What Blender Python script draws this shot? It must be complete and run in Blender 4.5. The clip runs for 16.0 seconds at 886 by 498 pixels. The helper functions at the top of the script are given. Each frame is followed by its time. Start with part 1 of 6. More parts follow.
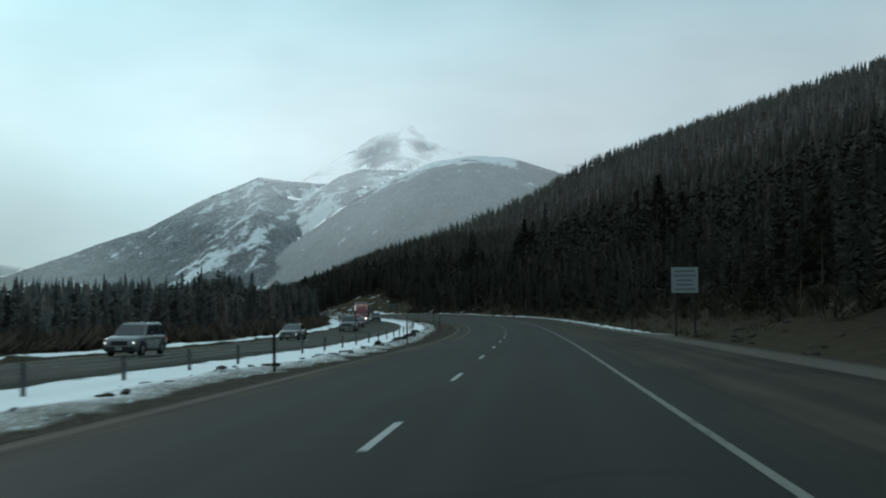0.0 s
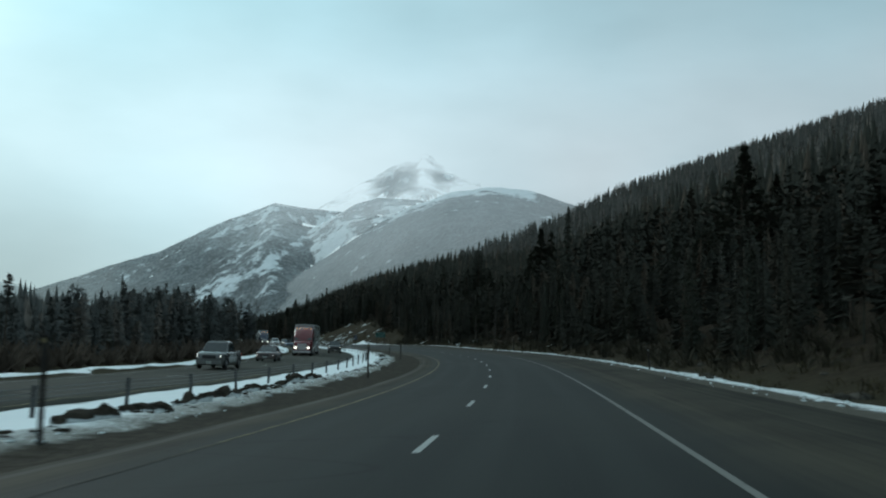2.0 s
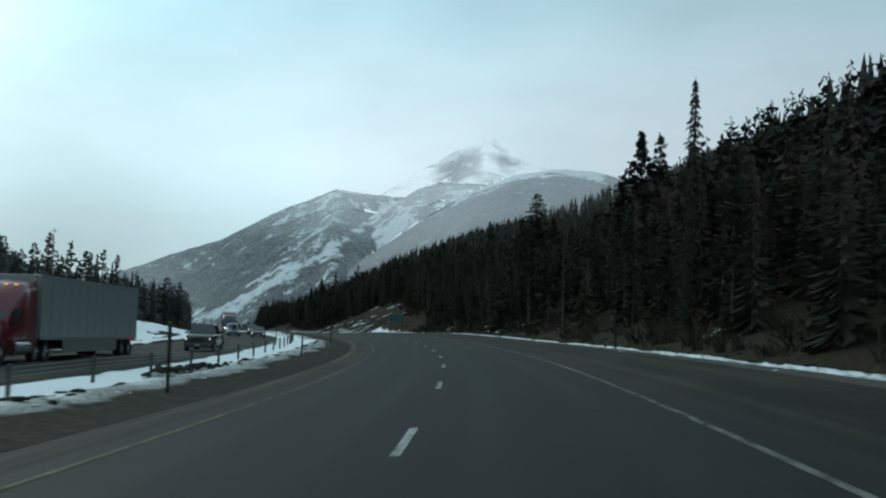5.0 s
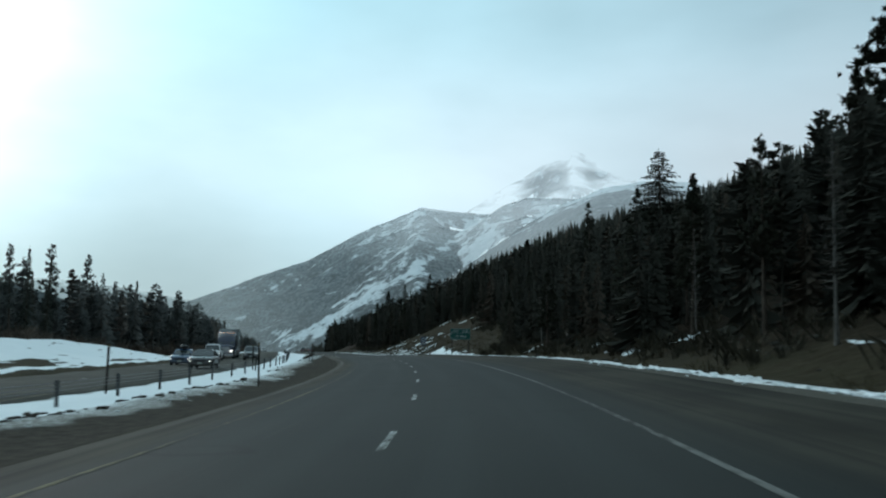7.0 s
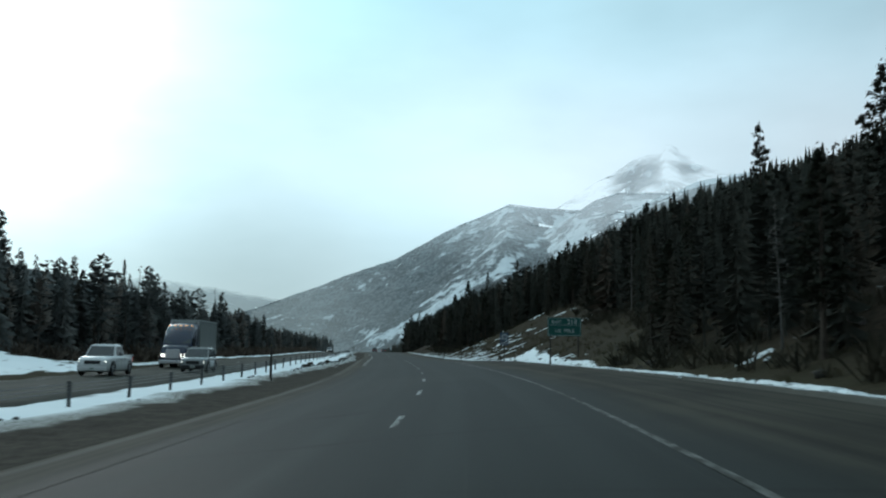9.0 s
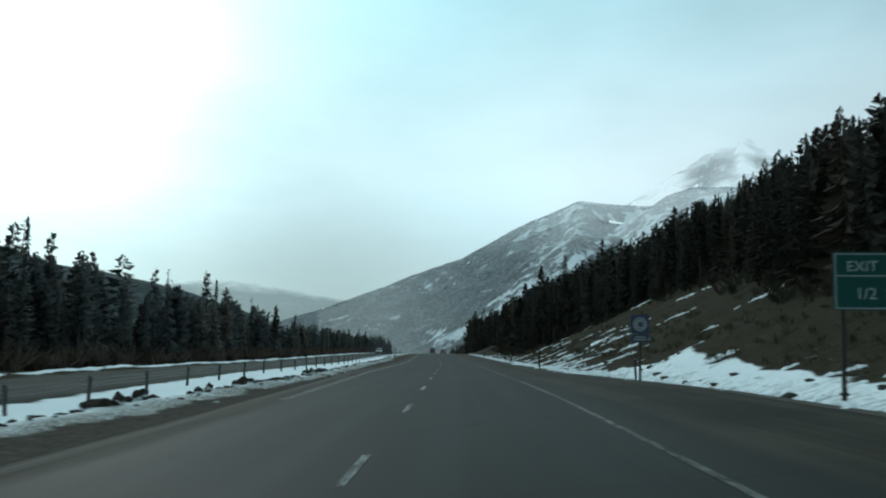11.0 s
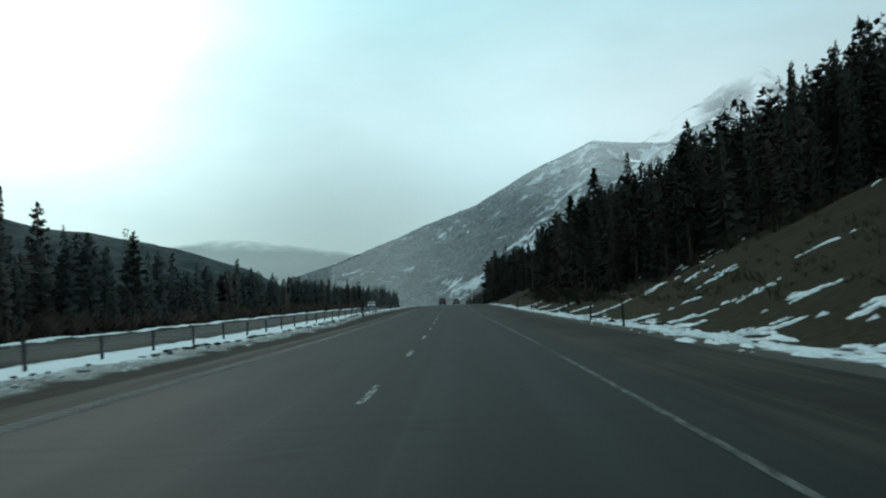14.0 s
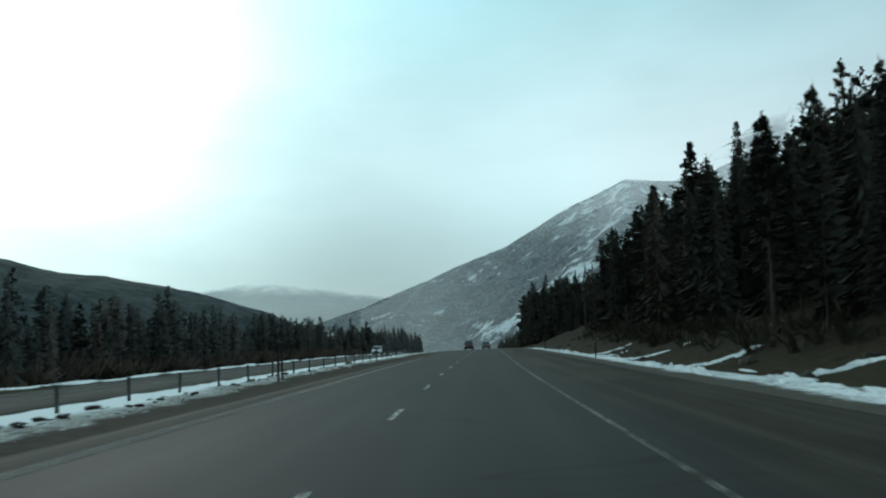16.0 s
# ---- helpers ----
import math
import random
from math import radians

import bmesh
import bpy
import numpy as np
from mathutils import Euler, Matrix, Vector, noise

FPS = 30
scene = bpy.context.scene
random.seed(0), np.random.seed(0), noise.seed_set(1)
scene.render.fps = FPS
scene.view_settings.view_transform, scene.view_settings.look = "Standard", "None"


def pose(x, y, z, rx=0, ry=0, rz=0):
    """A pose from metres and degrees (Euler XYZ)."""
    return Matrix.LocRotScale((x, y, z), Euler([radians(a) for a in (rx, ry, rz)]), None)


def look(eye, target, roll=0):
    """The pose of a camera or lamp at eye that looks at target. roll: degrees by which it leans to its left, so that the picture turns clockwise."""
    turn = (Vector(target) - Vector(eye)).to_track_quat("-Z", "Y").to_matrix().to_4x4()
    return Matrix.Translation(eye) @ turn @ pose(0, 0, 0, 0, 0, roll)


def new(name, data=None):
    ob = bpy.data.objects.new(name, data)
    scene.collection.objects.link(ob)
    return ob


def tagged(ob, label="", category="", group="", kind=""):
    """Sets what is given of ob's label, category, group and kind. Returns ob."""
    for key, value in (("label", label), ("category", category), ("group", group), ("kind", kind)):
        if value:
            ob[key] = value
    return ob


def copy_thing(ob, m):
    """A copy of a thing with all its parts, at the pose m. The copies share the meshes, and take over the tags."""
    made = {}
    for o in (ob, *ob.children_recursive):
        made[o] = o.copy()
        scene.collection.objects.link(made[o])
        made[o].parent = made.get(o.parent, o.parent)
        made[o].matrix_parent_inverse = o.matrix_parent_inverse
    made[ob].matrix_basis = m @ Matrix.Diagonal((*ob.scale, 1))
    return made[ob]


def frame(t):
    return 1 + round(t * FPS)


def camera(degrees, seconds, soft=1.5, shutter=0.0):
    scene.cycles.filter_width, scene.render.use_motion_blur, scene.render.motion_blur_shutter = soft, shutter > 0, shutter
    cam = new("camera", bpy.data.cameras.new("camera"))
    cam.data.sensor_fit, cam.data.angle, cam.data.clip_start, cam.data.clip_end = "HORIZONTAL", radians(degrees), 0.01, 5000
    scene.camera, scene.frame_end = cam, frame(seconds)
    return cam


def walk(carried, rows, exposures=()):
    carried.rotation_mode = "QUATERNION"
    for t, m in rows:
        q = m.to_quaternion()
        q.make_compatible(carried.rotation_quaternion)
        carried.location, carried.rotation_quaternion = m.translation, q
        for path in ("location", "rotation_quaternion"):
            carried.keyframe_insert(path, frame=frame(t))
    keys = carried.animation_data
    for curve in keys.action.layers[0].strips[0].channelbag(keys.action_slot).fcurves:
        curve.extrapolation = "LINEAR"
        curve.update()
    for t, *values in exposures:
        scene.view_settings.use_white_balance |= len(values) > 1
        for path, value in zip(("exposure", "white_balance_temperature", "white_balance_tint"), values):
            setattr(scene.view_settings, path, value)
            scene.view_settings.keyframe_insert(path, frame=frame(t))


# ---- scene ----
# ---------------------------------------------------------------- camera
cam = camera(46.4, 16.0, soft=2.1, shutter=0.25)
PATH = [
    (0, 1.816, 17.243, 1.325, 93.59, 0.259, 5.21),
    (0.5, 1.716, 31.949, 1.266, 94.297, -0.153, 4.565),
    (1, 1.733, 46.408, 1.228, 94.612, 0.037, 5.217),
    (1.5, 1.551, 60.302, 1.178, 95.989, -0.347, 6.42),
    (2, 1.356, 74.599, 1.116, 95.431, -1.611, 6.015),
    (2.5, 1.15, 89.324, 1.055, 95.523, -2.019, 6.492),
    (3, 0.762, 104.369, 1.041, 94.772, -1.616, 7.099),
    (3.2, 0.592, 110.332, 1.054, 94.7, -1.758, 7.644),
    (3.725, -0.151, 125.896, 1.121, 94.69, -1.728, 8.347),
    (4.25, -1.308, 141.318, 1.208, 94.67, -1.662, 8.813),
    (4.775, -2.807, 156.623, 1.313, 94.649, -1.596, 9.43),
    (5.3, -4.576, 171.838, 1.428, 94.64, -1.566, 10.563),
    (5.5, -5.251, 177.63, 1.474, 94.411, -2.025, 11.58),
    (6, -7.314, 192.161, 1.568, 94.963, -1.393, 12.305),
    (6.5, -9.761, 206.418, 1.64, 95.506, -1.435, 13.929),
    (7, -12.579, 221.072, 1.732, 95.646, -0.761, 14.666),
    (7.5, -15.8, 235.326, 1.832, 95.928, -0.494, 15.521),
    (8, -19.33, 249.128, 1.945, 95.908, -0.915, 17.433),
    (8.5, -23.097, 262.738, 2.055, 95.561, -0.774, 18.78),
    (9.125, -28.329, 279.798, 2.17, 95.554, -0.738, 19.817),
    (9.75, -33.845, 296.598, 2.233, 95.54, -0.659, 20.788),
    (10.375, -39.668, 313.036, 2.252, 95.525, -0.58, 22.074),
    (11, -45.787, 329, 2.253, 95.518, -0.544, 23.413),
    (11.5, -50.836, 341.825, 2.266, 94.05, -0.531, 24.326),
    (12, -56.065, 354.599, 2.276, 93.53, -0.1, 25.077),
    (12.5, -61.055, 366.52, 2.252, 93.135, 0.673, 24.844),
    (13, -66.492, 379.3, 2.202, 93.061, 1.782, 24.162),
    (13.5, -71.777, 391.89, 2.136, 93.37, 2.107, 23.953),
    (14, -77.289, 404.797, 2.086, 92.802, 2.149, 24.368),
    (14.5, -82.855, 417.953, 2.04, 93.322, 2.554, 24.812),
    (15, -88.384, 430.864, 2.003, 94.388, 2.298, 25.381),
    (15.5, -93.829, 443.479, 1.98, 94.846, 1.929, 25.499),
    (16, -99.451, 456.258, 1.968, 95.283, 2.581, 26.102),
]
walk(cam, [(t, pose(x, y, z, rx, ry, rz)) for t, x, y, z, rx, ry, rz in PATH],
     [(0.0, -0.07, 6380, 4), (2.5, -0.07, 6350, 4), (6.5, -0.02, 6250, 6), (8.7, 0.08, 6200, 6), (10.8, 0.0, 6250, 2), (12.5, -0.16, 6250, -2), (16.0, -0.12, 6300, -1)])

# ---------------------------------------------------------------- world and sun
SUN_AZ, SUN_EL = radians(49), radians(17)
SUN_DIR = Vector((-math.sin(SUN_AZ) * math.cos(SUN_EL), math.cos(SUN_AZ) * math.cos(SUN_EL), math.sin(SUN_EL)))


def build_world():
    world = bpy.data.worlds.new("overcast")
    scene.world = world
    world.use_nodes = True
    nt = world.node_tree
    nt.nodes.clear()
    N, L = nt.nodes.new, nt.links.new

    def math_node(op, a, b=None, c=None):
        n = N("ShaderNodeMath")
        n.operation = op
        for i, v in enumerate((a, b, c)):
            if v is None:
                continue
            if isinstance(v, (int, float)):
                n.inputs[i].default_value = v
            else:
                L(v, n.inputs[i])
        return n.outputs[0]

    tc = N("ShaderNodeTexCoord")
    dot = N("ShaderNodeVectorMath")
    dot.operation = "DOT_PRODUCT"
    L(tc.outputs["Generated"], dot.inputs[0])
    dot.inputs[1].default_value = SUN_DIR
    near_sun = math_node("MAXIMUM", dot.outputs["Value"], 0.0)
    # cloud sheet: large soft billows
    mp = N("ShaderNodeMapping")
    mp.inputs["Scale"].default_value = (1.0, 1.0, 2.4)
    L(tc.outputs["Generated"], mp.inputs["Vector"])
    nz = N("ShaderNodeTexNoise")
    nz.inputs["Scale"].default_value = 2.6
    nz.inputs["Detail"].default_value = 5.0
    nz.inputs["Roughness"].default_value = 0.5
    L(mp.outputs["Vector"], nz.inputs["Vector"])
    wide = math_node("POWER", near_sun, 7.0)
    core = math_node("POWER", near_sun, 55.0)
    sep = N("ShaderNodeSeparateXYZ")
    L(tc.outputs["Generated"], sep.inputs[0])
    up = math_node("MAXIMUM", sep.outputs["Z"], 0.0)
    # base cloud colour: pale grey at the horizon, cooler and darker overhead
    ramp = N("ShaderNodeValToRGB")
    ramp.color_ramp.interpolation = "EASE"
    e = ramp.color_ramp.elements
    e[0].position, e[0].color = 0.0, (0.424, 0.482, 0.518, 1)
    e[1].position, e[1].color = 0.85, (0.56, 0.70, 0.76, 1)
    m2 = ramp.color_ramp.elements.new(0.34)
    m2.color = (0.44, 0.63, 0.72, 1)
    m1 = ramp.color_ramp.elements.new(0.165)
    m1.color = (0.70, 0.79, 0.86, 1)
    m0 = ramp.color_ramp.elements.new(0.065)
    m0.color = (0.484, 0.54, 0.580, 1)
    L(up, ramp.inputs[0])
    # the sheet is thicker, and greyer, away from the sun
    far_side = N("ShaderNodeMapRange")
    far_side.interpolation_type = "SMOOTHSTEP"
    for i, v in ((1, 0.55), (2, 0.90), (3, 0.79), (4, 1.03)):
        far_side.inputs[i].default_value = v
    L(dot.outputs["Value"], far_side.inputs[0])
    # a bank of grey mist over the valley's end
    ahead = N("ShaderNodeVectorMath")
    ahead.operation = "DOT_PRODUCT"
    L(tc.outputs["Generated"], ahead.inputs[0])
    ahead.inputs[1].default_value = (-math.sin(radians(31)), math.cos(radians(31)), 0.04)
    bank = math_node("MULTIPLY_ADD", math_node("POWER", math_node("MAXIMUM", ahead.outputs["Value"], 0.0), 100.0), -0.40, 1.0)
    cloud = math_node("MULTIPLY", math_node("MULTIPLY_ADD", nz.outputs["Fac"], 0.75, 0.63), math_node("MULTIPLY", far_side.outputs[0], math_node("MULTIPLY_ADD", bank, 0.7, 0.3)))
    sky = N("ShaderNodeVectorMath")
    sky.operation = "SCALE"
    # faint drift of hue from cool to warm grey across the cloud
    hue = N("ShaderNodeTexNoise")
    hue.inputs["Scale"].default_value = 1.7
    hue.inputs["Detail"].default_value = 3.0
    L(tc.outputs["Generated"], hue.inputs["Vector"])
    tint = N("ShaderNodeValToRGB")
    t0, t1 = tint.color_ramp.elements
    t0.position, t0.color = 0.34, (0.87, 1.0, 1.03, 1)
    t1.position, t1.color = 0.66, (1.07, 1.02, 1.01, 1)
    L(hue.outputs["Fac"], tint.inputs[0])
    toned = N("ShaderNodeVectorMath")
    toned.operation = "MULTIPLY"
    L(ramp.outputs["Color"], toned.inputs[0])
    L(tint.outputs["Color"], toned.inputs[1])
    L(toned.outputs[0], sky.inputs[0])
    L(cloud, sky.inputs["Scale"])
    glow = N("ShaderNodeVectorMath")
    glow.operation = "SCALE"
    glow.inputs[0].default_value = (0.16, 0.36, 0.37)
    L(math_node("MULTIPLY", wide, bank), glow.inputs["Scale"])
    glow2 = N("ShaderNodeVectorMath")
    glow2.operation = "SCALE"
    glow2.inputs[0].default_value = (1.25, 0.95, 0.93)
    wob = math_node("MULTIPLY", core, math_node("MULTIPLY_ADD", nz.outputs["Fac"], 2.6, -0.42))
    L(math_node("MAXIMUM", wob, 0.0), glow2.inputs["Scale"])
    # the clear sky above adds a little to the cloud sheet
    air = N("ShaderNodeTexSky")
    air.sky_type = "NISHITA"
    air.sun_disc = False
    air.sun_elevation, air.sun_rotation = SUN_EL, -SUN_AZ
    thin = N("ShaderNodeVectorMath")
    thin.operation = "SCALE"
    thin.inputs["Scale"].default_value = 0.003
    L(air.outputs["Color"], thin.inputs[0])
    a0 = N("ShaderNodeVectorMath")
    L(thin.outputs[0], a0.inputs[0])
    L(sky.outputs[0], a0.inputs[1])
    a1 = N("ShaderNodeVectorMath")
    L(a0.outputs[0], a1.inputs[0])
    L(glow.outputs[0], a1.inputs[1])
    a2 = N("ShaderNodeVectorMath")
    L(a1.outputs[0], a2.inputs[0])
    L(glow2.outputs[0], a2.inputs[1])
    bg = N("ShaderNodeBackground")
    L(a2.outputs[0], bg.inputs["Color"])
    bg.inputs["Strength"].default_value = 1.0
    out = N("ShaderNodeOutputWorld")
    L(bg.outputs[0], out.inputs["Surface"])


build_world()
sun = new("sun", bpy.data.lights.new("sun", "SUN"))
sun.data.energy, sun.data.angle, sun.data.color = 0.6, radians(25), (1.0, 0.97, 0.92)
sun.matrix_world = look(SUN_DIR * 100, (0, 0, 0))

# ---------------------------------------------------------------- the road's line in plan, height and bank
SK = np.arange(-40, 761, 40.0)
S1 = np.arange(-240, 1801, 1.0)
KAPPA = [0.136, 0.136, 0.075, 0.32, 1.221, 1.685, 1.716, 2.022, 0.923, 1.681, 0.337, -0.074, 0.452, 0.176, -0.351, 0.03, 0.05, 0.05, 0.05, 0.05, 0.05]
SLOPE = [-0.133, -0.544, -0.3, -0.522, 0.504, 0.833, 0.476, 0.769, 0.59, 0.031, 0.122, -0.357, -0.256, -0.028, 0.292, 0.125, 0.05, -0.1, -0.55, -0.8, -1.0]
BANK = [4.813, 4.813, 4.964, 6.157, 6.455, 7.406, 7.586, 7.109, 8.534, 6.856, 5.776, 0.271, -0.43, 0.153, 0.268, 0.222, 0.205, 0.188, 0.171, 0.154, 0.137]
DASH0 = 28.19
_kap = np.where(S1 > 700, 0.0, np.interp(S1, SK, np.array(KAPPA) / 1000))
TH = np.cumsum(_kap)
TH -= np.interp(0, S1, TH)
RX, RY = np.cumsum(-np.sin(TH)), np.cumsum(np.cos(TH))
RZ = np.cumsum(np.interp(S1, SK, np.array(SLOPE) / 100))
for _a in (RX, RY, RZ):
    _a -= _a[240]
BK = np.interp(S1, SK, np.array(BANK) / 100)
LANE = 3.66


def heading(s):
    return np.interp(s, S1, TH)


def on_plan(s, lat):
    """World x, y of the point at lat metres to the right of the lane line, s metres along the road."""
    th = heading(s)
    return np.interp(s, S1, RX) + lat * np.cos(th), np.interp(s, S1, RY) + lat * np.sin(th)


def road_z(s, lat):
    return np.interp(s, S1, RZ) + np.clip(lat, -6.0, 8.0) * np.interp(s, S1, BK)


def hill_cap(s):
    return np.interp(s, [-240, 300, 560, 860, 1060, 1170, 1340, 1800], [205, 200, 192, 180, 160, 140, 112, 60])


def smooth(a, lo, hi):
    u = np.clip((a - lo) / (hi - lo), 0, 1)
    return u * u * (3 - 2 * u)


def bumps(x, y, size, seed=0.0):
    """Cheap value noise from sines, about -1 to 1, for arrays."""
    x, y = x / size, y / size
    return (np.sin(x * 1.7 + 1.3 * np.sin(y * 1.1 + seed) + seed) + np.sin(y * 1.9 + 1.7 * np.sin(x * 0.8 - seed))
            + 0.6 * np.sin(3.1 * x - 2.3 * y + seed * 2) + 0.4 * np.sin(5.3 * x + 4.1 * y - seed)) / 3.0


def lattice(x, y, seed=0):
    """Smooth value noise on a lattice of 1, 0 to 1, for arrays."""
    xi, yi = np.floor(x).astype(np.int64), np.floor(y).astype(np.int64)
    fx, fy = x - xi, y - yi
    fx, fy = fx * fx * (3 - 2 * fx), fy * fy * (3 - 2 * fy)

    def h(a, b):
        v = np.sin(a * 127.1 + b * 311.7 + seed * 74.7) * 43758.5453
        return v - np.floor(v)

    return (h(xi, yi) * (1 - fx) + h(xi + 1, yi) * fx) * (1 - fy) + (h(xi, yi + 1) * (1 - fx) + h(xi + 1, yi + 1) * fx) * fy


def fractal(x, y, size, octaves=5, seed=0, ridged=False):
    t, a, tot = 0.0, 1.0, 0.0
    for i in range(octaves):
        n = lattice(x / size + 17.3 * i, y / size - 9.1 * i, seed + i)
        t = t + a * (1 - np.abs(2 * n - 1) if ridged else n)
        tot += a
        a, size = a * 0.5, size / 2.03
    return t / tot


def open_slope(s):
    """1 along the bare cut slope, 0 where the forest reaches down to the road."""
    return smooth(s, 346, 364) * (1 - smooth(s, 462, 500))


def wood_edge(s):
    """Offset at which the trees begin on the right."""
    return np.interp(s, [-200, 110, 130, 230, 340, 356, 400, 450, 480, 505, 600, 615, 690, 712, 800], [16, 14.5, 12, 13.0, 12.8, 19, 22, 31, 28, 13.5, 15.5, 19, 17, 12.5, 12])


def snow_edge(s):
    """Offset of the inner edge of the snow in the median."""
    return np.interp(s, [0, 32, 45, 61, 106, 125, 160, 230, 281, 301, 350, 372, 391, 402, 439, 490, 530, 720], [-6.4, -6.4, -7.4, -6.7, -7.4, -8.2, -8.2, -8.3, -7.3, -8.7, -8.2, -7.0, -5.9, -6.0, -7.0, -7.1, -8.3, -8.0])


OPP_IN, OPP_OUT = -13.0, -21.6


def ground_z(s, lat):
    """Height of the ground at s, lat."""
    s, lat = np.broadcast_arrays(np.asarray(s, float), np.asarray(lat, float))
    z = road_z(s, lat)
    # right: shoulder falls to a ditch, then the hillside rises
    ditch = -(0.12 + 0.45 * np.exp(-((s - 366) / 24) ** 2)) * smooth(lat, 7.6, 10.4)
    foot = 10.7
    grade = 0.44 + 0.06 * open_slope(s)
    rise = np.maximum(lat - foot, 0)
    near = grade * rise - 0.5 * grade * 2.0 * (1 - np.exp(-rise / 2.0))
    far = np.minimum(near, 30 + 0.40 * np.maximum(lat - 80, 0))
    cap = hill_cap(s) + 9 * bumps(s, lat, 90, 0.7)
    hill = np.minimum(far, cap) - 6 * np.exp(-((far - cap) / 14) ** 2)
    hill = hill * (1 - 0.15 * smooth(s, 900, 1060) - 0.18 * smooth(s, 600, 860) * (1 - smooth(lat, 240, 370)) - 0.45 * smooth(s, 730, 830) * (1 - smooth(lat, 40, 110)))
    rough = np.where(lat > 11, (0.22 * bumps(s, lat, 2.6, 2.1) + 0.4 * bumps(s, lat, 9, 4.0)) * smooth(lat, 11, 16), 0)
    right = z + ditch + np.maximum(hill, 0) + rough
    # left: dirt shoulder, snow berm, barrier, the other carriageway, then forest floor
    berm = 0.16 * np.exp(-((lat - snow_edge(s) + 0.8) / 0.8) ** 2) * (0.7 + 0.6 * bumps(s, lat * 0, 1.9, 0.4))
    berm = berm + 0.06 * bumps(s, lat, 0.9, 1.0) * smooth(-lat, 6.4, 7.5)
    drop = -0.10 * smooth(-lat, 5.2, 6.2) - 0.12 * smooth(-lat, 8.5, 11.0)
    plough = 0.28 * np.exp(-((lat + 22.9) / 0.9) ** 2) * (0.8 + 0.5 * bumps(s, lat * 0, 3.1, 3.0))
    mound = 2.1 * np.exp(-((lat + 37) / 8.5) ** 2) * smooth(s, 250, 285) * (1 - smooth(s, 345, 385))
    floor = -1.6 * smooth(-lat, 27, 60) * (1 - smooth(s, 230, 280) * (1 - smooth(s, 380, 420)))
    wild = 0.3 * bumps(s, lat, 5.0, 5.5) * smooth(-lat, 23.5, 30)
    left = z + drop + berm + plough + mound + floor + wild
    return np.where(lat > 0, right, left)


def place(s, lat, dz=0.0, turn=0.0):
    """Pose on the ground at s, lat, facing along the road, turned to the left by turn degrees."""
    x, y = on_plan(s, lat)
    return pose(float(x), float(y), float(ground_z(s, lat)) + dz, 0, 0, math.degrees(float(heading(s))) + turn)


# ---------------------------------------------------------------- materials
class Mat:
    """A node material under construction, with short ways to add nodes."""

    def __init__(self, name, rough=0.9, spec=0.3, metal=0.0):
        self.m = bpy.data.materials.new(name)
        self.m.use_nodes = True
        self.nt = self.m.node_tree
        self.b = self.nt.nodes["Principled BSDF"]
        self.b.inputs["Roughness"].default_value = rough
        self.b.inputs["Specular IOR Level"].default_value = spec
        self.b.inputs["Metallic"].default_value = metal

    def node(self, kind, **ins):
        n = self.nt.nodes.new(kind)
        for k, v in ins.items():
            self.set(n.inputs[k.replace("_", " ")], v)
        return n

    def set(self, socket, v):
        if isinstance(v, bpy.types.NodeSocket):
            self.nt.links.new(v, socket)
        else:
            socket.default_value = v

    def math(self, op, a, b=0.0, c=0.0):
        n = self.nt.nodes.new("ShaderNodeMath")
        n.operation = op
        for i, v in enumerate((a, b, c)):
            self.set(n.inputs[i], v)
        return n.outputs[0]

    def step(self, v, lo, hi):
        n = self.nt.nodes.new("ShaderNodeMapRange")
        n.interpolation_type = "SMOOTHSTEP"
        for i, x in enumerate((v, lo, hi)):
            self.set(n.inputs[i], x)
        return n.outputs[0]

    def noise(self, vec, scale, detail=3.0, rough=0.55, dist=0.0):
        n = self.nt.nodes.new("ShaderNodeTexNoise")
        if vec is not None:
            self.set(n.inputs["Vector"], vec)
        n.inputs["Scale"].default_value = scale
        n.inputs["Detail"].default_value = detail
        n.inputs["Roughness"].default_value = rough
        n.inputs["Distortion"].default_value = dist
        return n.outputs["Fac"]

    def mix(self, f, a, b):
        n = self.nt.nodes.new("ShaderNodeMix")
        n.data_type = "RGBA"
        self.set(n.inputs[0], f)
        for i, v in ((6, a), (7, b)):
            self.set(n.inputs[i], (*v, 1) if isinstance(v, tuple) and len(v) == 3 else v)
        return n.outputs[2]

    def vec(self, v, scale):
        n = self.nt.nodes.new("ShaderNodeMapping")
        self.set(n.inputs["Vector"], v)
        n.inputs["Scale"].default_value = scale
        return n.outputs[0]

    def pos(self):
        return self.node("ShaderNodeNewGeometry").outputs["Position"]

    def obj(self):
        return self.node("ShaderNodeTexCoord").outputs["Object"]

    def island(self):
        return self.node("ShaderNodeNewGeometry").outputs["Random Per Island"]

    def random(self):
        return self.node("ShaderNodeObjectInfo").outputs["Random"]

    def attr(self, name):
        n = self.nt.nodes.new("ShaderNodeAttribute")
        n.attribute_name = name
        return n

    def bump(self, h, strength=0.4, dist=0.02):
        n = self.node("ShaderNodeBump", Height=h, Strength=strength, Distance=dist)
        self.set(self.b.inputs["Normal"], n.outputs[0])

    def color(self, v):
        self.set(self.b.inputs["Base Color"], (*v, 1) if isinstance(v, tuple) and len(v) == 3 else v)
        return self

    def rough(self, v):
        self.set(self.b.inputs["Roughness"], v)


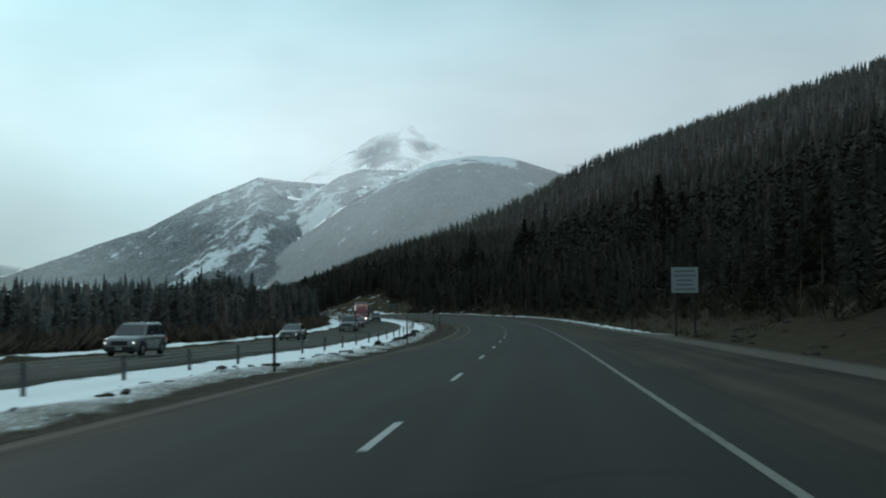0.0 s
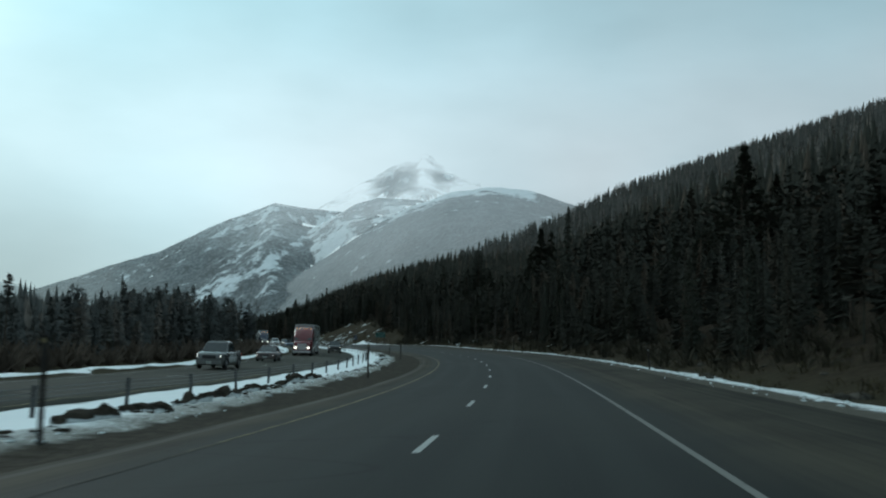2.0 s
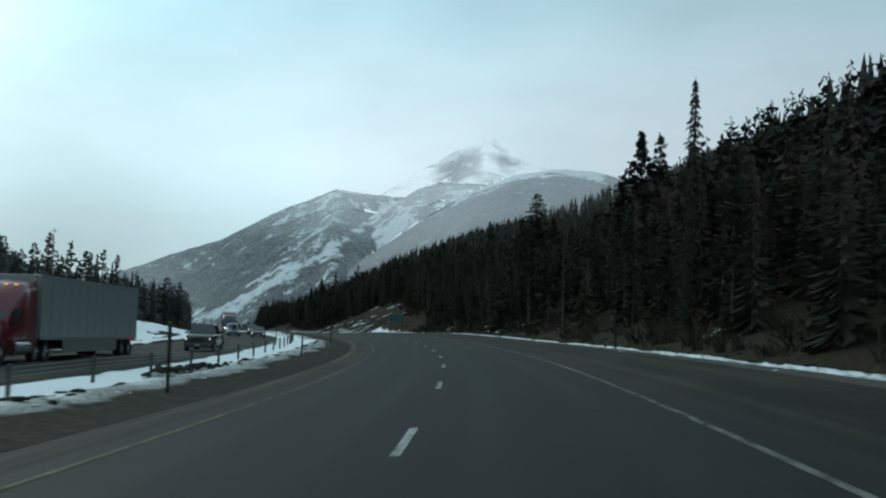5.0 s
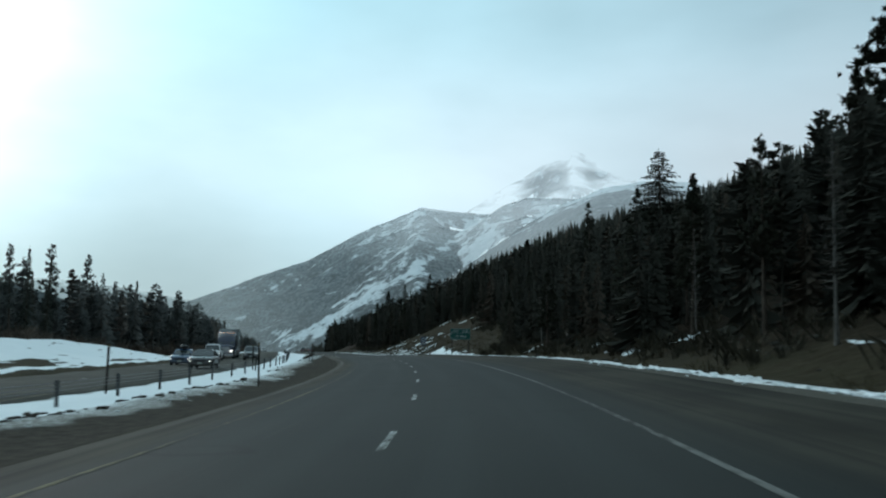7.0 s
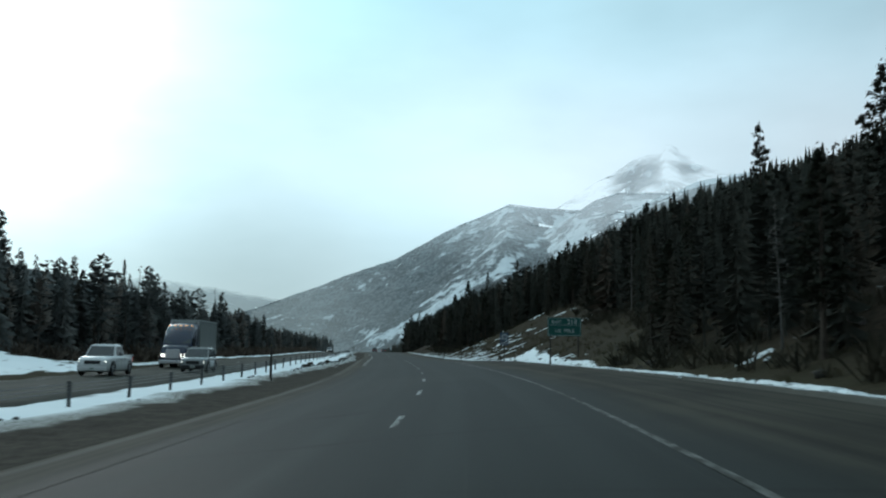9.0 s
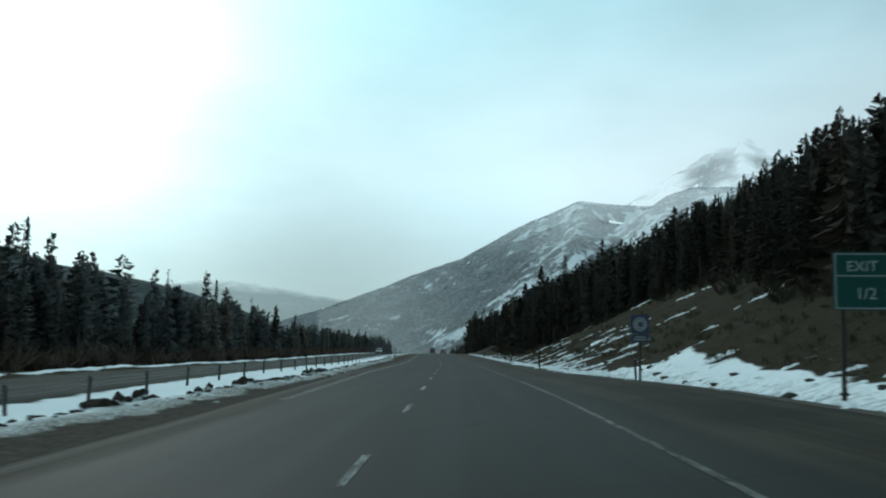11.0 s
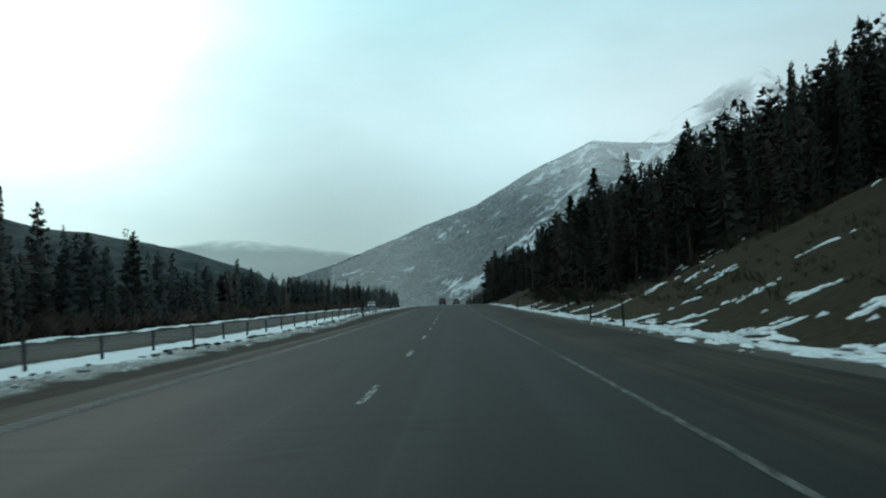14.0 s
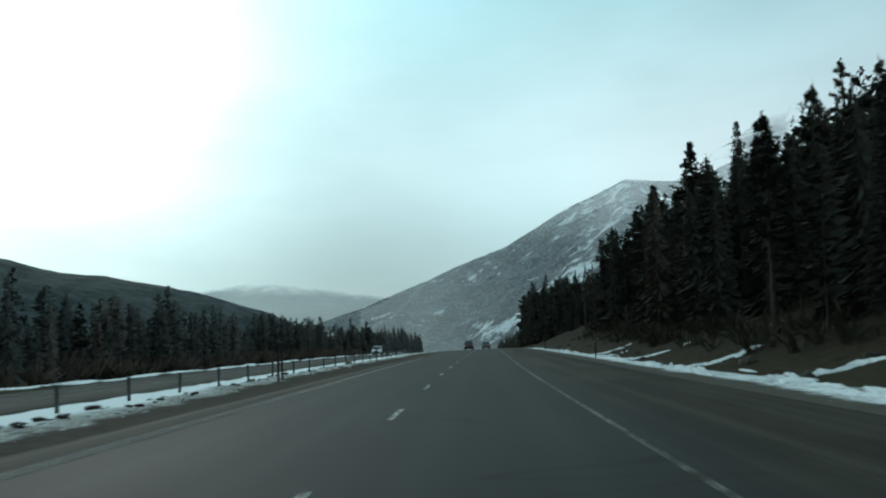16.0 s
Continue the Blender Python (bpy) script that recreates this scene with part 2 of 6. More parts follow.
def plain(name, col, rough=0.6, spec=0.4, metal=0.0, vary=0.15, scale=6.0):
    """Paint, metal or plastic with faint soiling."""
    m = Mat(name, rough, spec, metal)
    n = m.noise(m.obj(), scale, 4)
    m.color(m.mix(m.math("MULTIPLY", n, vary * 2), col, tuple(c * 0.55 + 0.02 for c in col)))
    m.rough(m.math("MULTIPLY_ADD", n, 0.25, max(rough - 0.12, 0.02)))
    return m.m


def slat_coords(m):
    """s along the road and lat across it, in metres, from the surface's own coordinates."""
    uv = m.nt.nodes.new("ShaderNodeUVMap")
    uv.uv_map = "along"
    sep = m.node("ShaderNodeSeparateXYZ", Vector=uv.outputs[0])
    return sep.outputs["X"], sep.outputs["Y"], uv.outputs[0]


def mat_asphalt(name="asphalt", salted=0.0):
    m = Mat(name, 0.8, 0.082)
    _, lat, uv = slat_coords(m)
    fine = m.noise(m.vec(uv, (9, 30, 1)), 1.0, 4, 0.7)
    long = m.noise(m.vec(uv, (0.05, 1.1, 1)), 1.0, 4, 0.6)
    blot = m.noise(m.vec(uv, (0.12, 0.3, 1)), 1.0, 4, 0.6)
    patch = m.noise(m.vec(uv, (0.035, 0.16, 1)), 1.0, 3, 0.55)
    base = m.mix(m.step(long, 0.35, 0.7), (0.0094, 0.0118, 0.0110), (0.0180, 0.0215, 0.0198))
    base = m.mix(m.math("MULTIPLY", m.step(patch, 0.46, 0.62), 0.5), base, (0.0240, 0.0258, 0.0226))
    # wheel paths, two a lane
    w = m.math("ABSOLUTE", m.math("SUBTRACT", m.math("ABSOLUTE", m.math("SUBTRACT", m.math("ABSOLUTE", lat), 1.83)), 0.85))
    base = m.mix(m.math("MULTIPLY", m.step(w, 0.45, 0.1), 0.45), base, (0.0235, 0.0275, 0.0254))
    # sealed cracks across and along
    seal = m.step(m.math("ABSOLUTE", m.math("SUBTRACT", m.noise(m.vec(uv, (0.16, 0.05, 1)), 1.0, 2, 0.5, 0.6), 0.5)), 0.004, 0.0015)
    base = m.mix(m.math("MULTIPLY", seal, 0.7), base, (0.006, 0.006, 0.006))
    # sand and dried salt on the shoulders, pressed into tracks by stray tyres
    edge_r = m.step(m.math("ADD", lat, m.math("MULTIPLY", blot, 1.4)), 4.2, 6.2)
    edge_l = m.step(m.math("SUBTRACT", m.math("MULTIPLY", blot, 0.9), lat), 4.0, 5.1)
    dust = m.math("MAXIMUM", m.math("MULTIPLY", edge_r, 0.85), m.math("MULTIPLY", edge_l, 0.85))
    track = m.noise(m.vec(uv, (0.018, 2.6, 1)), 1.0, 4, 0.6)
    sand = m.mix(m.step(m.math("ADD", m.math("MULTIPLY", blot, 0.5), m.math("MULTIPLY", track, 0.5)), 0.38, 0.62), (0.020, 0.0185, 0.0135), (0.062, 0.056, 0.041))
    base = m.mix(dust, base, sand)
    rut = m.math("MULTIPLY", m.step(m.math("ABSOLUTE", m.math("SUBTRACT", m.math("ADD", lat, m.math("MULTIPLY", blot, 0.5)), 6.1)), 0.50, 0.15), m.step(track, 0.42, 0.60))
    base = m.mix(m.math("MULTIPLY", rut, 0.6), base, (0.012, 0.011, 0.009))
    salt = m.math("MULTIPLY", m.step(m.math("ABSOLUTE", m.math("ADD", m.math("ADD", lat, 5.0), m.math("MULTIPLY", m.math("SUBTRACT", blot, 0.5), 0.5))), 0.22, 0.04), m.step(long, 0.30, 0.62))
    base = m.mix(m.math("MULTIPLY", salt, 0.8), base, (0.10, 0.098, 0.086))
    streak = m.step(m.noise(m.vec(uv, (0.02, 4.0, 1)), 1.0, 3), 0.60, 0.78)
    base = m.mix(m.math("MULTIPLY", streak, 0.25), base, (0.046, 0.047, 0.040))
    base = m.mix(m.math("MULTIPLY", m.step(fine, 0.45, 0.75), 0.35), base, (0.032, 0.033, 0.029))
    base = m.mix(m.math("MULTIPLY", m.math("ADD", blot, 0.25), salted), base, (0.072, 0.076, 0.068))
    m.color(base)
    m.rough(m.math("ADD", m.math("MULTIPLY_ADD", long, 0.16, 0.66), m.math("MULTIPLY", dust, 0.2)))
    m.bump(fine, 0.25, 0.01)
    return m.m


def mat_line(name, col, worn, lost=9999):
    m = Mat(name, 0.78, 0.07)
    s, lat, uv = slat_coords(m)
    n = m.noise(m.vec(uv, (1.5, 6, 1)), 1.0, 5, 0.7)
    big = m.noise(m.vec(uv, (0.08, 0.5, 1)), 1.0, 2)
    f = m.step(m.math("ADD", m.math("ADD", n, m.math("MULTIPLY", big, 0.5)), m.math("ADD", m.math("MULTIPLY", m.step(s, 110, 215), 0.15), m.math("MULTIPLY", m.math("MAXIMUM", m.step(s, lost, lost + 70), m.step(s, 110, 75) if lost < 999 else 0.0), 0.35))), worn, worn + 0.28)
    m.color(m.mix(f, col, (0.036, 0.035, 0.030)))
    return m.m


def mat_ground():
    m = Mat("roadside_ground", 0.95, 0.04)
    s, lat, uv = slat_coords(m)
    p = m.pos()
    n1 = m.noise(p, 0.35, 5, 0.6)
    n2 = m.noise(p, 2.2, 5, 0.65)
    n3 = m.noise(p, 9.0, 3, 0.7)
    grass = m.mix(m.step(n2, 0.3, 0.7), (0.027, 0.0225, 0.0135), (0.055, 0.0465, 0.028))
    grass = m.mix(m.step(n1, 0.42, 0.62), grass, (0.040, 0.036, 0.021))
    grass = m.mix(m.math("MULTIPLY", m.step(n3, 0.55, 0.75), 0.5), grass, (0.035, 0.028, 0.018))
    gravel = m.mix(m.step(m.math("ADD", m.math("MULTIPLY", n3, 0.5), m.math("MULTIPLY", n2, 0.5)), 0.36, 0.64), (0.017, 0.016, 0.012), (0.062, 0.055, 0.043))
    floor = m.mix(m.step(n2, 0.35, 0.65), (0.014, 0.011, 0.008), (0.036, 0.027, 0.018))
    forest = m.attr("forest").outputs["Fac"]
    snowy = m.attr("snow").outputs["Fac"]
    col = m.mix(forest, grass, floor)
    verge = m.step(m.math("ABSOLUTE", m.math("ADD", lat, m.math("MULTIPLY", n1, 1.5))), 11.5, 9.6)
    col = m.mix(verge, col, gravel)
    # pale grit thrown off the carriageway
    thrown = m.math("MULTIPLY", m.step(m.math("ADD", lat, m.math("MULTIPLY", n1, 0.8)), 7.4, 7.9), m.step(m.math("ADD", lat, m.math("MULTIPLY", n2, 0.7)), 9.7, 8.9))
    col = m.mix(m.math("MULTIPLY", thrown, m.math("MULTIPLY_ADD", n3, 0.5, 0.4)), col, (0.115, 0.110, 0.095))
    # snow: wind-blown streaks down the slope, banks along the roads
    # streaks that run slantwise down the slope
    sl = m.nt.nodes.new("ShaderNodeMapping")
    m.set(sl.inputs["Vector"], uv)
    sl.inputs["Rotation"].default_value = (0, 0, radians(74))
    sl.inputs["Scale"].default_value = (0.16, 0.85, 1)
    st2 = m.noise(sl.outputs[0], 1.0, 4, 0.55, 0.2)
    mixn = m.math("ADD", m.math("MULTIPLY", st2, 0.80), m.math("ADD", m.math("MULTIPLY", n2, 0.14), m.math("MULTIPLY", n3, 0.06)))
    snow = m.step(m.math("ADD", snowy, m.math("MULTIPLY", m.math("SUBTRACT", mixn, 0.5), 2.0)), 0.48, 0.54)
    wob = m.math("MULTIPLY", m.math("SUBTRACT", m.noise(m.vec(uv, (0.30, 0.30, 1)), 1.0, 4, 0.6), 0.5), 2.6)
    latw = m.math("ADD", lat, wob)
    inner = m.attr("inner").outputs["Fac"]
    past = m.math("SUBTRACT", latw, inner)
    med = m.math("MULTIPLY", m.step(past, 0.35, -0.05), m.step(latw, -13.4, -12.7))
    dirty = m.math("MULTIPLY", m.step(m.math("ADD", past, m.math("MULTIPLY", n2, 2.2)), -0.5, 0.9), m.math("MULTIPLY", m.step(n3, 0.35, 0.6), m.step(lat, -5.0, -5.5)))
    gap = m.noise(m.vec(uv, (0.045, 0.2, 1)), 1.0, 4, 0.65)
    wid = m.math("ADD", m.math("MULTIPLY_ADD", gap, 4.2, 8.1), m.math("MULTIPLY", m.math("MULTIPLY", m.step(s, 338, 354), m.step(s, 424, 388)), m.math("MULTIPLY_ADD", gap, 4.6, 0.8)))
    rag = m.math("MULTIPLY", m.math("SUBTRACT", m.math("ADD", n2, m.math("MULTIPLY", n3, 0.5)), 0.75), 2.2)
    right = m.math("MULTIPLY", m.step(m.math("ADD", m.math("ADD", lat, rag), m.math("MULTIPLY", wob, 0.7)), 8.5, 8.75), m.step(m.math("ADD", lat, m.math("MULTIPLY", wob, 0.35)), wid, m.math("SUBTRACT", wid, 0.35)))
    right = m.math("MULTIPLY", right, m.step(s, 70, 100))
    snow = m.math("MAXIMUM", snow, m.math("MAXIMUM", med, right))
    white = m.mix(n1, (0.74, 0.80, 0.82), (0.88, 0.91, 0.92))
    slush = m.math("MULTIPLY", m.step(m.math("ADD", past, m.math("MULTIPLY", n1, 1.6)), -0.9, 0.9), m.step(lat, -5.0, -5.5))
    white = m.mix(m.math("MULTIPLY", slush, 0.75), white, (0.30, 0.30, 0.275))
    white = m.mix(m.math("MULTIPLY", dirty, 0.85), white, (0.11, 0.10, 0.082))
    grit = m.math("MULTIPLY", m.step(m.math("ADD", n2, m.math("MULTIPLY", n3, 0.45)), 0.70, 0.86), m.math("MULTIPLY", m.step(lat, 7.5, 8.0), m.step(lat, 13.5, 10.5)))
    white = m.mix(m.math("MULTIPLY", grit, 0.8), white, (0.10, 0.09, 0.07))
    m.color(m.mix(snow, col, white))
    hb = m.math("MULTIPLY_ADD", n2, 0.6, m.math("MULTIPLY", n3, 0.4))
    m.bump(m.math("ADD", m.math("MULTIPLY", hb, m.math("MULTIPLY_ADD", snow, -0.75, 1.0)), m.math("MULTIPLY", snow, 0.6)), 0.7, 0.12)
    return m.m


def mat_needles(name, dark, light, brown):
    m = Mat(name, 0.85, 0.04)
    isl, rnd = m.island(), m.random()
    col = m.mix(isl, dark, light)
    n = m.noise(m.obj(), 1.3, 3)
    col = m.mix(m.math("MULTIPLY", m.step(n, 0.5, 0.75), 0.4), col, dark)
    col = m.mix(m.math("MULTIPLY", m.step(rnd, 0.55, 1.0), brown), col, (0.068, 0.053, 0.040))
    m.color(col)
    return m.m


def mat_bark(name, a, b):
    m = Mat(name, 0.95, 0.1)
    v = m.vec(m.obj(), (7, 7, 1.2))
    n = m.noise(v, 1.5, 4, 0.65)
    m.color(m.mix(m.step(n, 0.35, 0.65), a, b))
    m.bump(n, 0.6, 0.03)
    return m.m


def mat_forest(name="far_conifers", dark=(0.034, 0.035, 0.029), light=(0.056, 0.055, 0.045), dead=(0.080, 0.064, 0.050)):
    """Many far trees in one mesh: each tree its own tone, some of them dead and brown."""
    m = Mat(name, 0.9, 0.03)
    isl = m.island()
    tone = m.attr("tone").outputs["Fac"]
    col = m.mix(tone, dark, light)
    col = m.mix(m.step(tone, 0.80, 0.95), col, dead)
    col = m.mix(m.math("MULTIPLY", isl, 0.4), col, dark)
    m.color(col)
    return m.m


def mat_mountain():
    """Snow-dusted forest, clearings, rock ribs and snowfields far off; mist is put into pale colours and transparency.
    """
    m = Mat("far_mountain", 0.95, 0.05)
    p = m.pos()
    trees = m.noise(m.vec(p, (1, 1, 0.45)), 0.11, 3, 0.7)
    f1 = m.noise(p, 0.05, 5, 0.75)
    f2 = m.noise(p, 0.0085, 5, 0.62)
    f3 = m.noise(m.vec(p, (1, 1, 0.35)), 0.028, 3, 0.6)
    snow = m.attr("snow").outputs["Fac"]
    near = m.attr("near").outputs["Fac"]
    stand = m.noise(m.vec(p, (1, 1, 0.5)), 0.016, 4, 0.6)
    dust = m.math("ADD", m.math("MULTIPLY", trees, 0.5), m.math("ADD", m.math("MULTIPLY", f1, 0.2), m.math("MULTIPLY", stand, 0.3)))
    haze_tint = m.attr("haze_tint").outputs["Fac"]
    # aerial haze painted into the forest colours: paler up high and far off
    wood = m.mix(m.step(dust, 0.42, 0.60), m.mix(haze_tint, (0.052, 0.062, 0.067), (0.095, 0.109, 0.115)), m.mix(haze_tint, (0.155, 0.178, 0.188), (0.36, 0.398, 0.412)))
    dark = m.mix(m.step(dust, 0.42, 0.60), m.mix(haze_tint, (0.100, 0.113, 0.119), (0.135, 0.151, 0.157)), m.mix(haze_tint, (0.160, 0.180, 0.188), (0.21, 0.234, 0.243)))
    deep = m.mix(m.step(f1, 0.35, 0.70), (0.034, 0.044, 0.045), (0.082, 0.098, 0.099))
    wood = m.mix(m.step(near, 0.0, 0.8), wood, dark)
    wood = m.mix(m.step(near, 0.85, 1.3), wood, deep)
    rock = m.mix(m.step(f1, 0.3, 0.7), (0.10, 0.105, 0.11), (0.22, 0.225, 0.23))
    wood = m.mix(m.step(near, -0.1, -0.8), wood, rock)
    # the far hill's base colour is an almost flat haze grey
    wood = m.mix(m.step(haze_tint, 1.5, 1.9), wood, m.mix(stand, (0.20, 0.223, 0.232), (0.28, 0.308, 0.318)))
    edge = m.math("ADD", snow, m.math("ADD", m.math("MULTIPLY", m.math("SUBTRACT", f2, 0.5), 2.2), m.math("ADD", m.math("MULTIPLY", m.math("SUBTRACT", f3, 0.5), 1.7), m.math("MULTIPLY", m.math("SUBTRACT", dust, 0.5), 1.2))))
    col = m.mix(m.step(edge, 0.36, 0.74), wood, m.mix(m.step(f1, 0.3, 0.75), (0.58, 0.63, 0.655), (0.74, 0.785, 0.805)))
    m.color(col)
    m.bump(m.math("ADD", m.math("MULTIPLY", dust, 0.5), m.math("MULTIPLY", f3, 2.0)), 0.3, 6.0)
    # mist as transparency: slopes pale towards the sky with distance, summits dissolve like cloud
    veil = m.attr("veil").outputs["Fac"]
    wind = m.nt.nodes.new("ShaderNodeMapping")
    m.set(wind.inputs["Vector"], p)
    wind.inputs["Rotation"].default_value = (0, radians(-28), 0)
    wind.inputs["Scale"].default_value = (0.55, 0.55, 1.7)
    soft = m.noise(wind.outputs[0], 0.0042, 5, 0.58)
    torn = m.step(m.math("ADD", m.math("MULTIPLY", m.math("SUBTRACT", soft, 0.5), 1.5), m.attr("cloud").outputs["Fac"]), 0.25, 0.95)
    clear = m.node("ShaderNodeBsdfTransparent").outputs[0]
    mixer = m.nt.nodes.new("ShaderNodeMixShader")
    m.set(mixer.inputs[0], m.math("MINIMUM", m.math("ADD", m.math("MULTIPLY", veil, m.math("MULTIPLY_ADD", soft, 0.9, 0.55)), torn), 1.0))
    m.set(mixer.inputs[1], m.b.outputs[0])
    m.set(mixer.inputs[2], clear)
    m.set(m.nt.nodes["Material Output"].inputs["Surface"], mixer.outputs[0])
    return m.m


M_ASPHALT, M_SALTED, M_GROUND = mat_asphalt(), mat_asphalt("salted_asphalt", 0.55), mat_ground()
M_WHITE_LINE, M_YELLOW_LINE = mat_line("white_road_paint", (0.36, 0.375, 0.36), 0.78), mat_line("yellow_road_paint", (0.165, 0.145, 0.082), 0.70, 262)
M_EDGE_LINE = mat_line("worn_white_road_paint", (0.17, 0.172, 0.16), 0.76)
M_SPRUCE = mat_needles("spruce_needles", (0.034, 0.037, 0.029), (0.052, 0.056, 0.045), 0.5)
M_PINE = mat_needles("pine_needles", (0.036, 0.038, 0.028), (0.056, 0.058, 0.044), 0.6)
# paler than the other needles: valley haze is put into the colour
M_LODGE = mat_needles("hazy_lodgepole_needles", (0.058, 0.064, 0.060), (0.098, 0.102, 0.093), 0.6)
M_BARK = mat_bark("conifer_bark", (0.030, 0.024, 0.019), (0.085, 0.068, 0.054))
M_DEAD = mat_bark("dead_wood", (0.060, 0.055, 0.050), (0.16, 0.15, 0.135))
M_FOREST, M_MOUNTAIN = mat_forest(), mat_mountain()
# haze and glare painted in: both are lightened copies of the forest colours
M_VALLEY = mat_forest("hazy_valley_pines", (0.066, 0.070, 0.068), (0.112, 0.113, 0.105), (0.150, 0.128, 0.110))
M_HILL = mat_forest("hazy_hillside_pines", (0.072, 0.071, 0.065), (0.120, 0.115, 0.104), (0.150, 0.132, 0.114))


# ---------------------------------------------------------------- mesh helpers
def mesh_object(name, verts, faces, mat, parent=None, uv=None, smooth_faces=False):
    me = bpy.data.meshes.new(name)
    me.from_pydata([tuple(map(float, v)) for v in verts], [], faces)
    me.materials.append(mat)
    if uv is not None:
        layer = me.uv_layers.new(name="along")
        idx = np.empty(len(me.loops), dtype=np.int32)
        me.loops.foreach_get("vertex_index", idx)
        layer.data.foreach_set("uv", np.asarray(uv, dtype=np.float32)[idx].ravel())
    if smooth_faces:
        me.polygons.foreach_set("use_smooth", [True] * len(me.polygons))
    ob = new(name, me)
    if parent is not None:
        ob.parent = parent
    return ob


def soup(name, verts, tris, mat, tone=None, parent=None):
    """A big mesh of triangles from arrays; tone is a value a vertex."""
    me = bpy.data.meshes.new(name)
    verts, tris = np.asarray(verts, np.float32), np.asarray(tris, np.int32)
    me.vertices.add(len(verts))
    me.vertices.foreach_set("co", verts.ravel())
    me.loops.add(tris.size)
    me.loops.foreach_set("vertex_index", tris.ravel())
    me.polygons.add(len(tris))
    me.polygons.foreach_set("loop_start", np.arange(0, tris.size, 3, dtype=np.int32))
    me.update(calc_edges=True)
    if tone is not None:
        at = me.attributes.new("tone", "FLOAT", "POINT")
        at.data.foreach_set("value", np.asarray(tone, np.float32))
    me.materials.append(mat)
    ob = new(name, me)
    if parent is not None:
        ob.parent = parent
    return ob


def part(name, bm, material, parent, label="", smooth_faces=False):
    me = bpy.data.meshes.new(name)
    bm.to_mesh(me)
    bm.free()
    me.materials.append(material)
    if smooth_faces:
        me.polygons.foreach_set("use_smooth", [True] * len(me.polygons))
    ob = new(name, me)
    ob.parent = parent
    if label:
        ob["label"] = label
    return ob


def add_box(bm, x0, y0, z0, x1, y1, z1, bevel=0.0):
    r = bmesh.ops.create_cube(bm, size=1.0)
    vs = r["verts"]
    for v in vs:
        v.co = Vector((x0 + (v.co.x + 0.5) * (x1 - x0), y0 + (v.co.y + 0.5) * (y1 - y0), z0 + (v.co.z + 0.5) * (z1 - z0)))
    if bevel:
        es = list({e for v in vs for e in v.link_edges})
        bmesh.ops.bevel(bm, geom=es, offset=bevel, segments=2, profile=0.6, affect="EDGES")
    return bm


def box(x0, y0, z0, x1, y1, z1, bevel=0.0):
    return add_box(bmesh.new(), x0, y0, z0, x1, y1, z1, bevel)


def rod(p0, p1, r0, r1, sides=8, bm=None):
    bm = bm or bmesh.new()
    p0, p1 = Vector(p0), Vector(p1)
    q = (p1 - p0).to_track_quat("Z", "Y")
    rings = []
    for p, r in ((p0, r0), (p1, r1)):
        rings.append([bm.verts.new(p + q @ Vector((r * math.cos(2 * math.pi * i / sides), r * math.sin(2 * math.pi * i / sides), 0))) for i in range(sides)])
    for i in range(sides):
        j = (i + 1) % sides
        bm.faces.new((rings[0][i], rings[0][j], rings[1][j], rings[1][i]))
    bm.faces.new(rings[0][::-1])
    bm.faces.new(rings[1])
    return bm


# ---------------------------------------------------------------- ground
def strip(name, s_list, lats, mat, lift=0.0, height=None, parent=None):
    """A ribbon along the road at the given offsets."""
    S, L = np.meshgrid(np.asarray(s_list, float), np.asarray(lats, float), indexing="ij")
    x, y = on_plan(S, L)
    z = (road_z(S, L) if height is None else height(S, L)) + lift
    n, k = S.shape
    idx = np.arange(n * k).reshape(n, k)
    faces = np.stack([idx[:-1, :-1], idx[:-1, 1:], idx[1:, 1:], idx[1:, :-1]], -1).reshape(-1, 4).tolist()
    return mesh_object(name, np.stack([x, y, z], -1).reshape(-1, 3), faces, mat, parent, np.stack([S, L], -1).reshape(-1, 2), True)


def snow_amount(S, L):
    """How likely snow lies: along the ditch on the right, beyond the other carriageway, and on the mound."""
    right = 0.40 * np.exp(-np.maximum(L - 9.2, 0) / 1.6) * smooth(L, 8.2, 9.4)
    wide = smooth(S, 345, 362) * (1 - 0.12 * smooth(S, 440, 475)) * (1 - smooth(S, 478, 505))
    right = right + wide * (0.40 * (1 - 0.5 * smooth(S, 390, 420)) * np.exp(-((L - 10.2) / 2.4) ** 2) + 0.10 * smooth(L, 9, 12) * (1 - smooth(L, 28, 42)))
    right = right * (0.55 + 0.45 * smooth(S, 95, 125))
    patch = 0.22 * smooth(L, 12, 14) * (1 - smooth(L, 24, 30)) * smooth(S, 210, 240) * (1 - smooth(S, 332, 348) * (1 - 0.8 * smooth(S, 478, 500)))
    left = 0.75 * smooth(-L, 21.7, 22.2) * (1 - smooth(-L, 24.0, 26.5))
    mound = 0.78 * smooth(-L, 22, 26) * (1 - smooth(-L, 44, 52)) * smooth(S, 245, 275) * (1 - smooth(S, 352, 385))
    # grass blown bare on the flank of the mound
    bare = np.maximum(np.exp(-((S - 293 + 2.5 * (L + 26)) / 9) ** 2 - ((L + 26.0) / 1.4) ** 2), 0.8 * np.exp(-((S - 322) / 7) ** 2 - ((L + 25.2) / 0.9) ** 2))
    return np.maximum(np.maximum(right, patch), np.maximum(left, mound) * (1 - 0.85 * bare))


G_S = np.concatenate([np.arange(-180, 0, 6.0), np.arange(0, 340, 2.0), np.arange(340, 540, 1.25), np.arange(540, 640, 2.0), np.arange(640, 900, 8.0), np.arange(900, 1801, 30.0)])
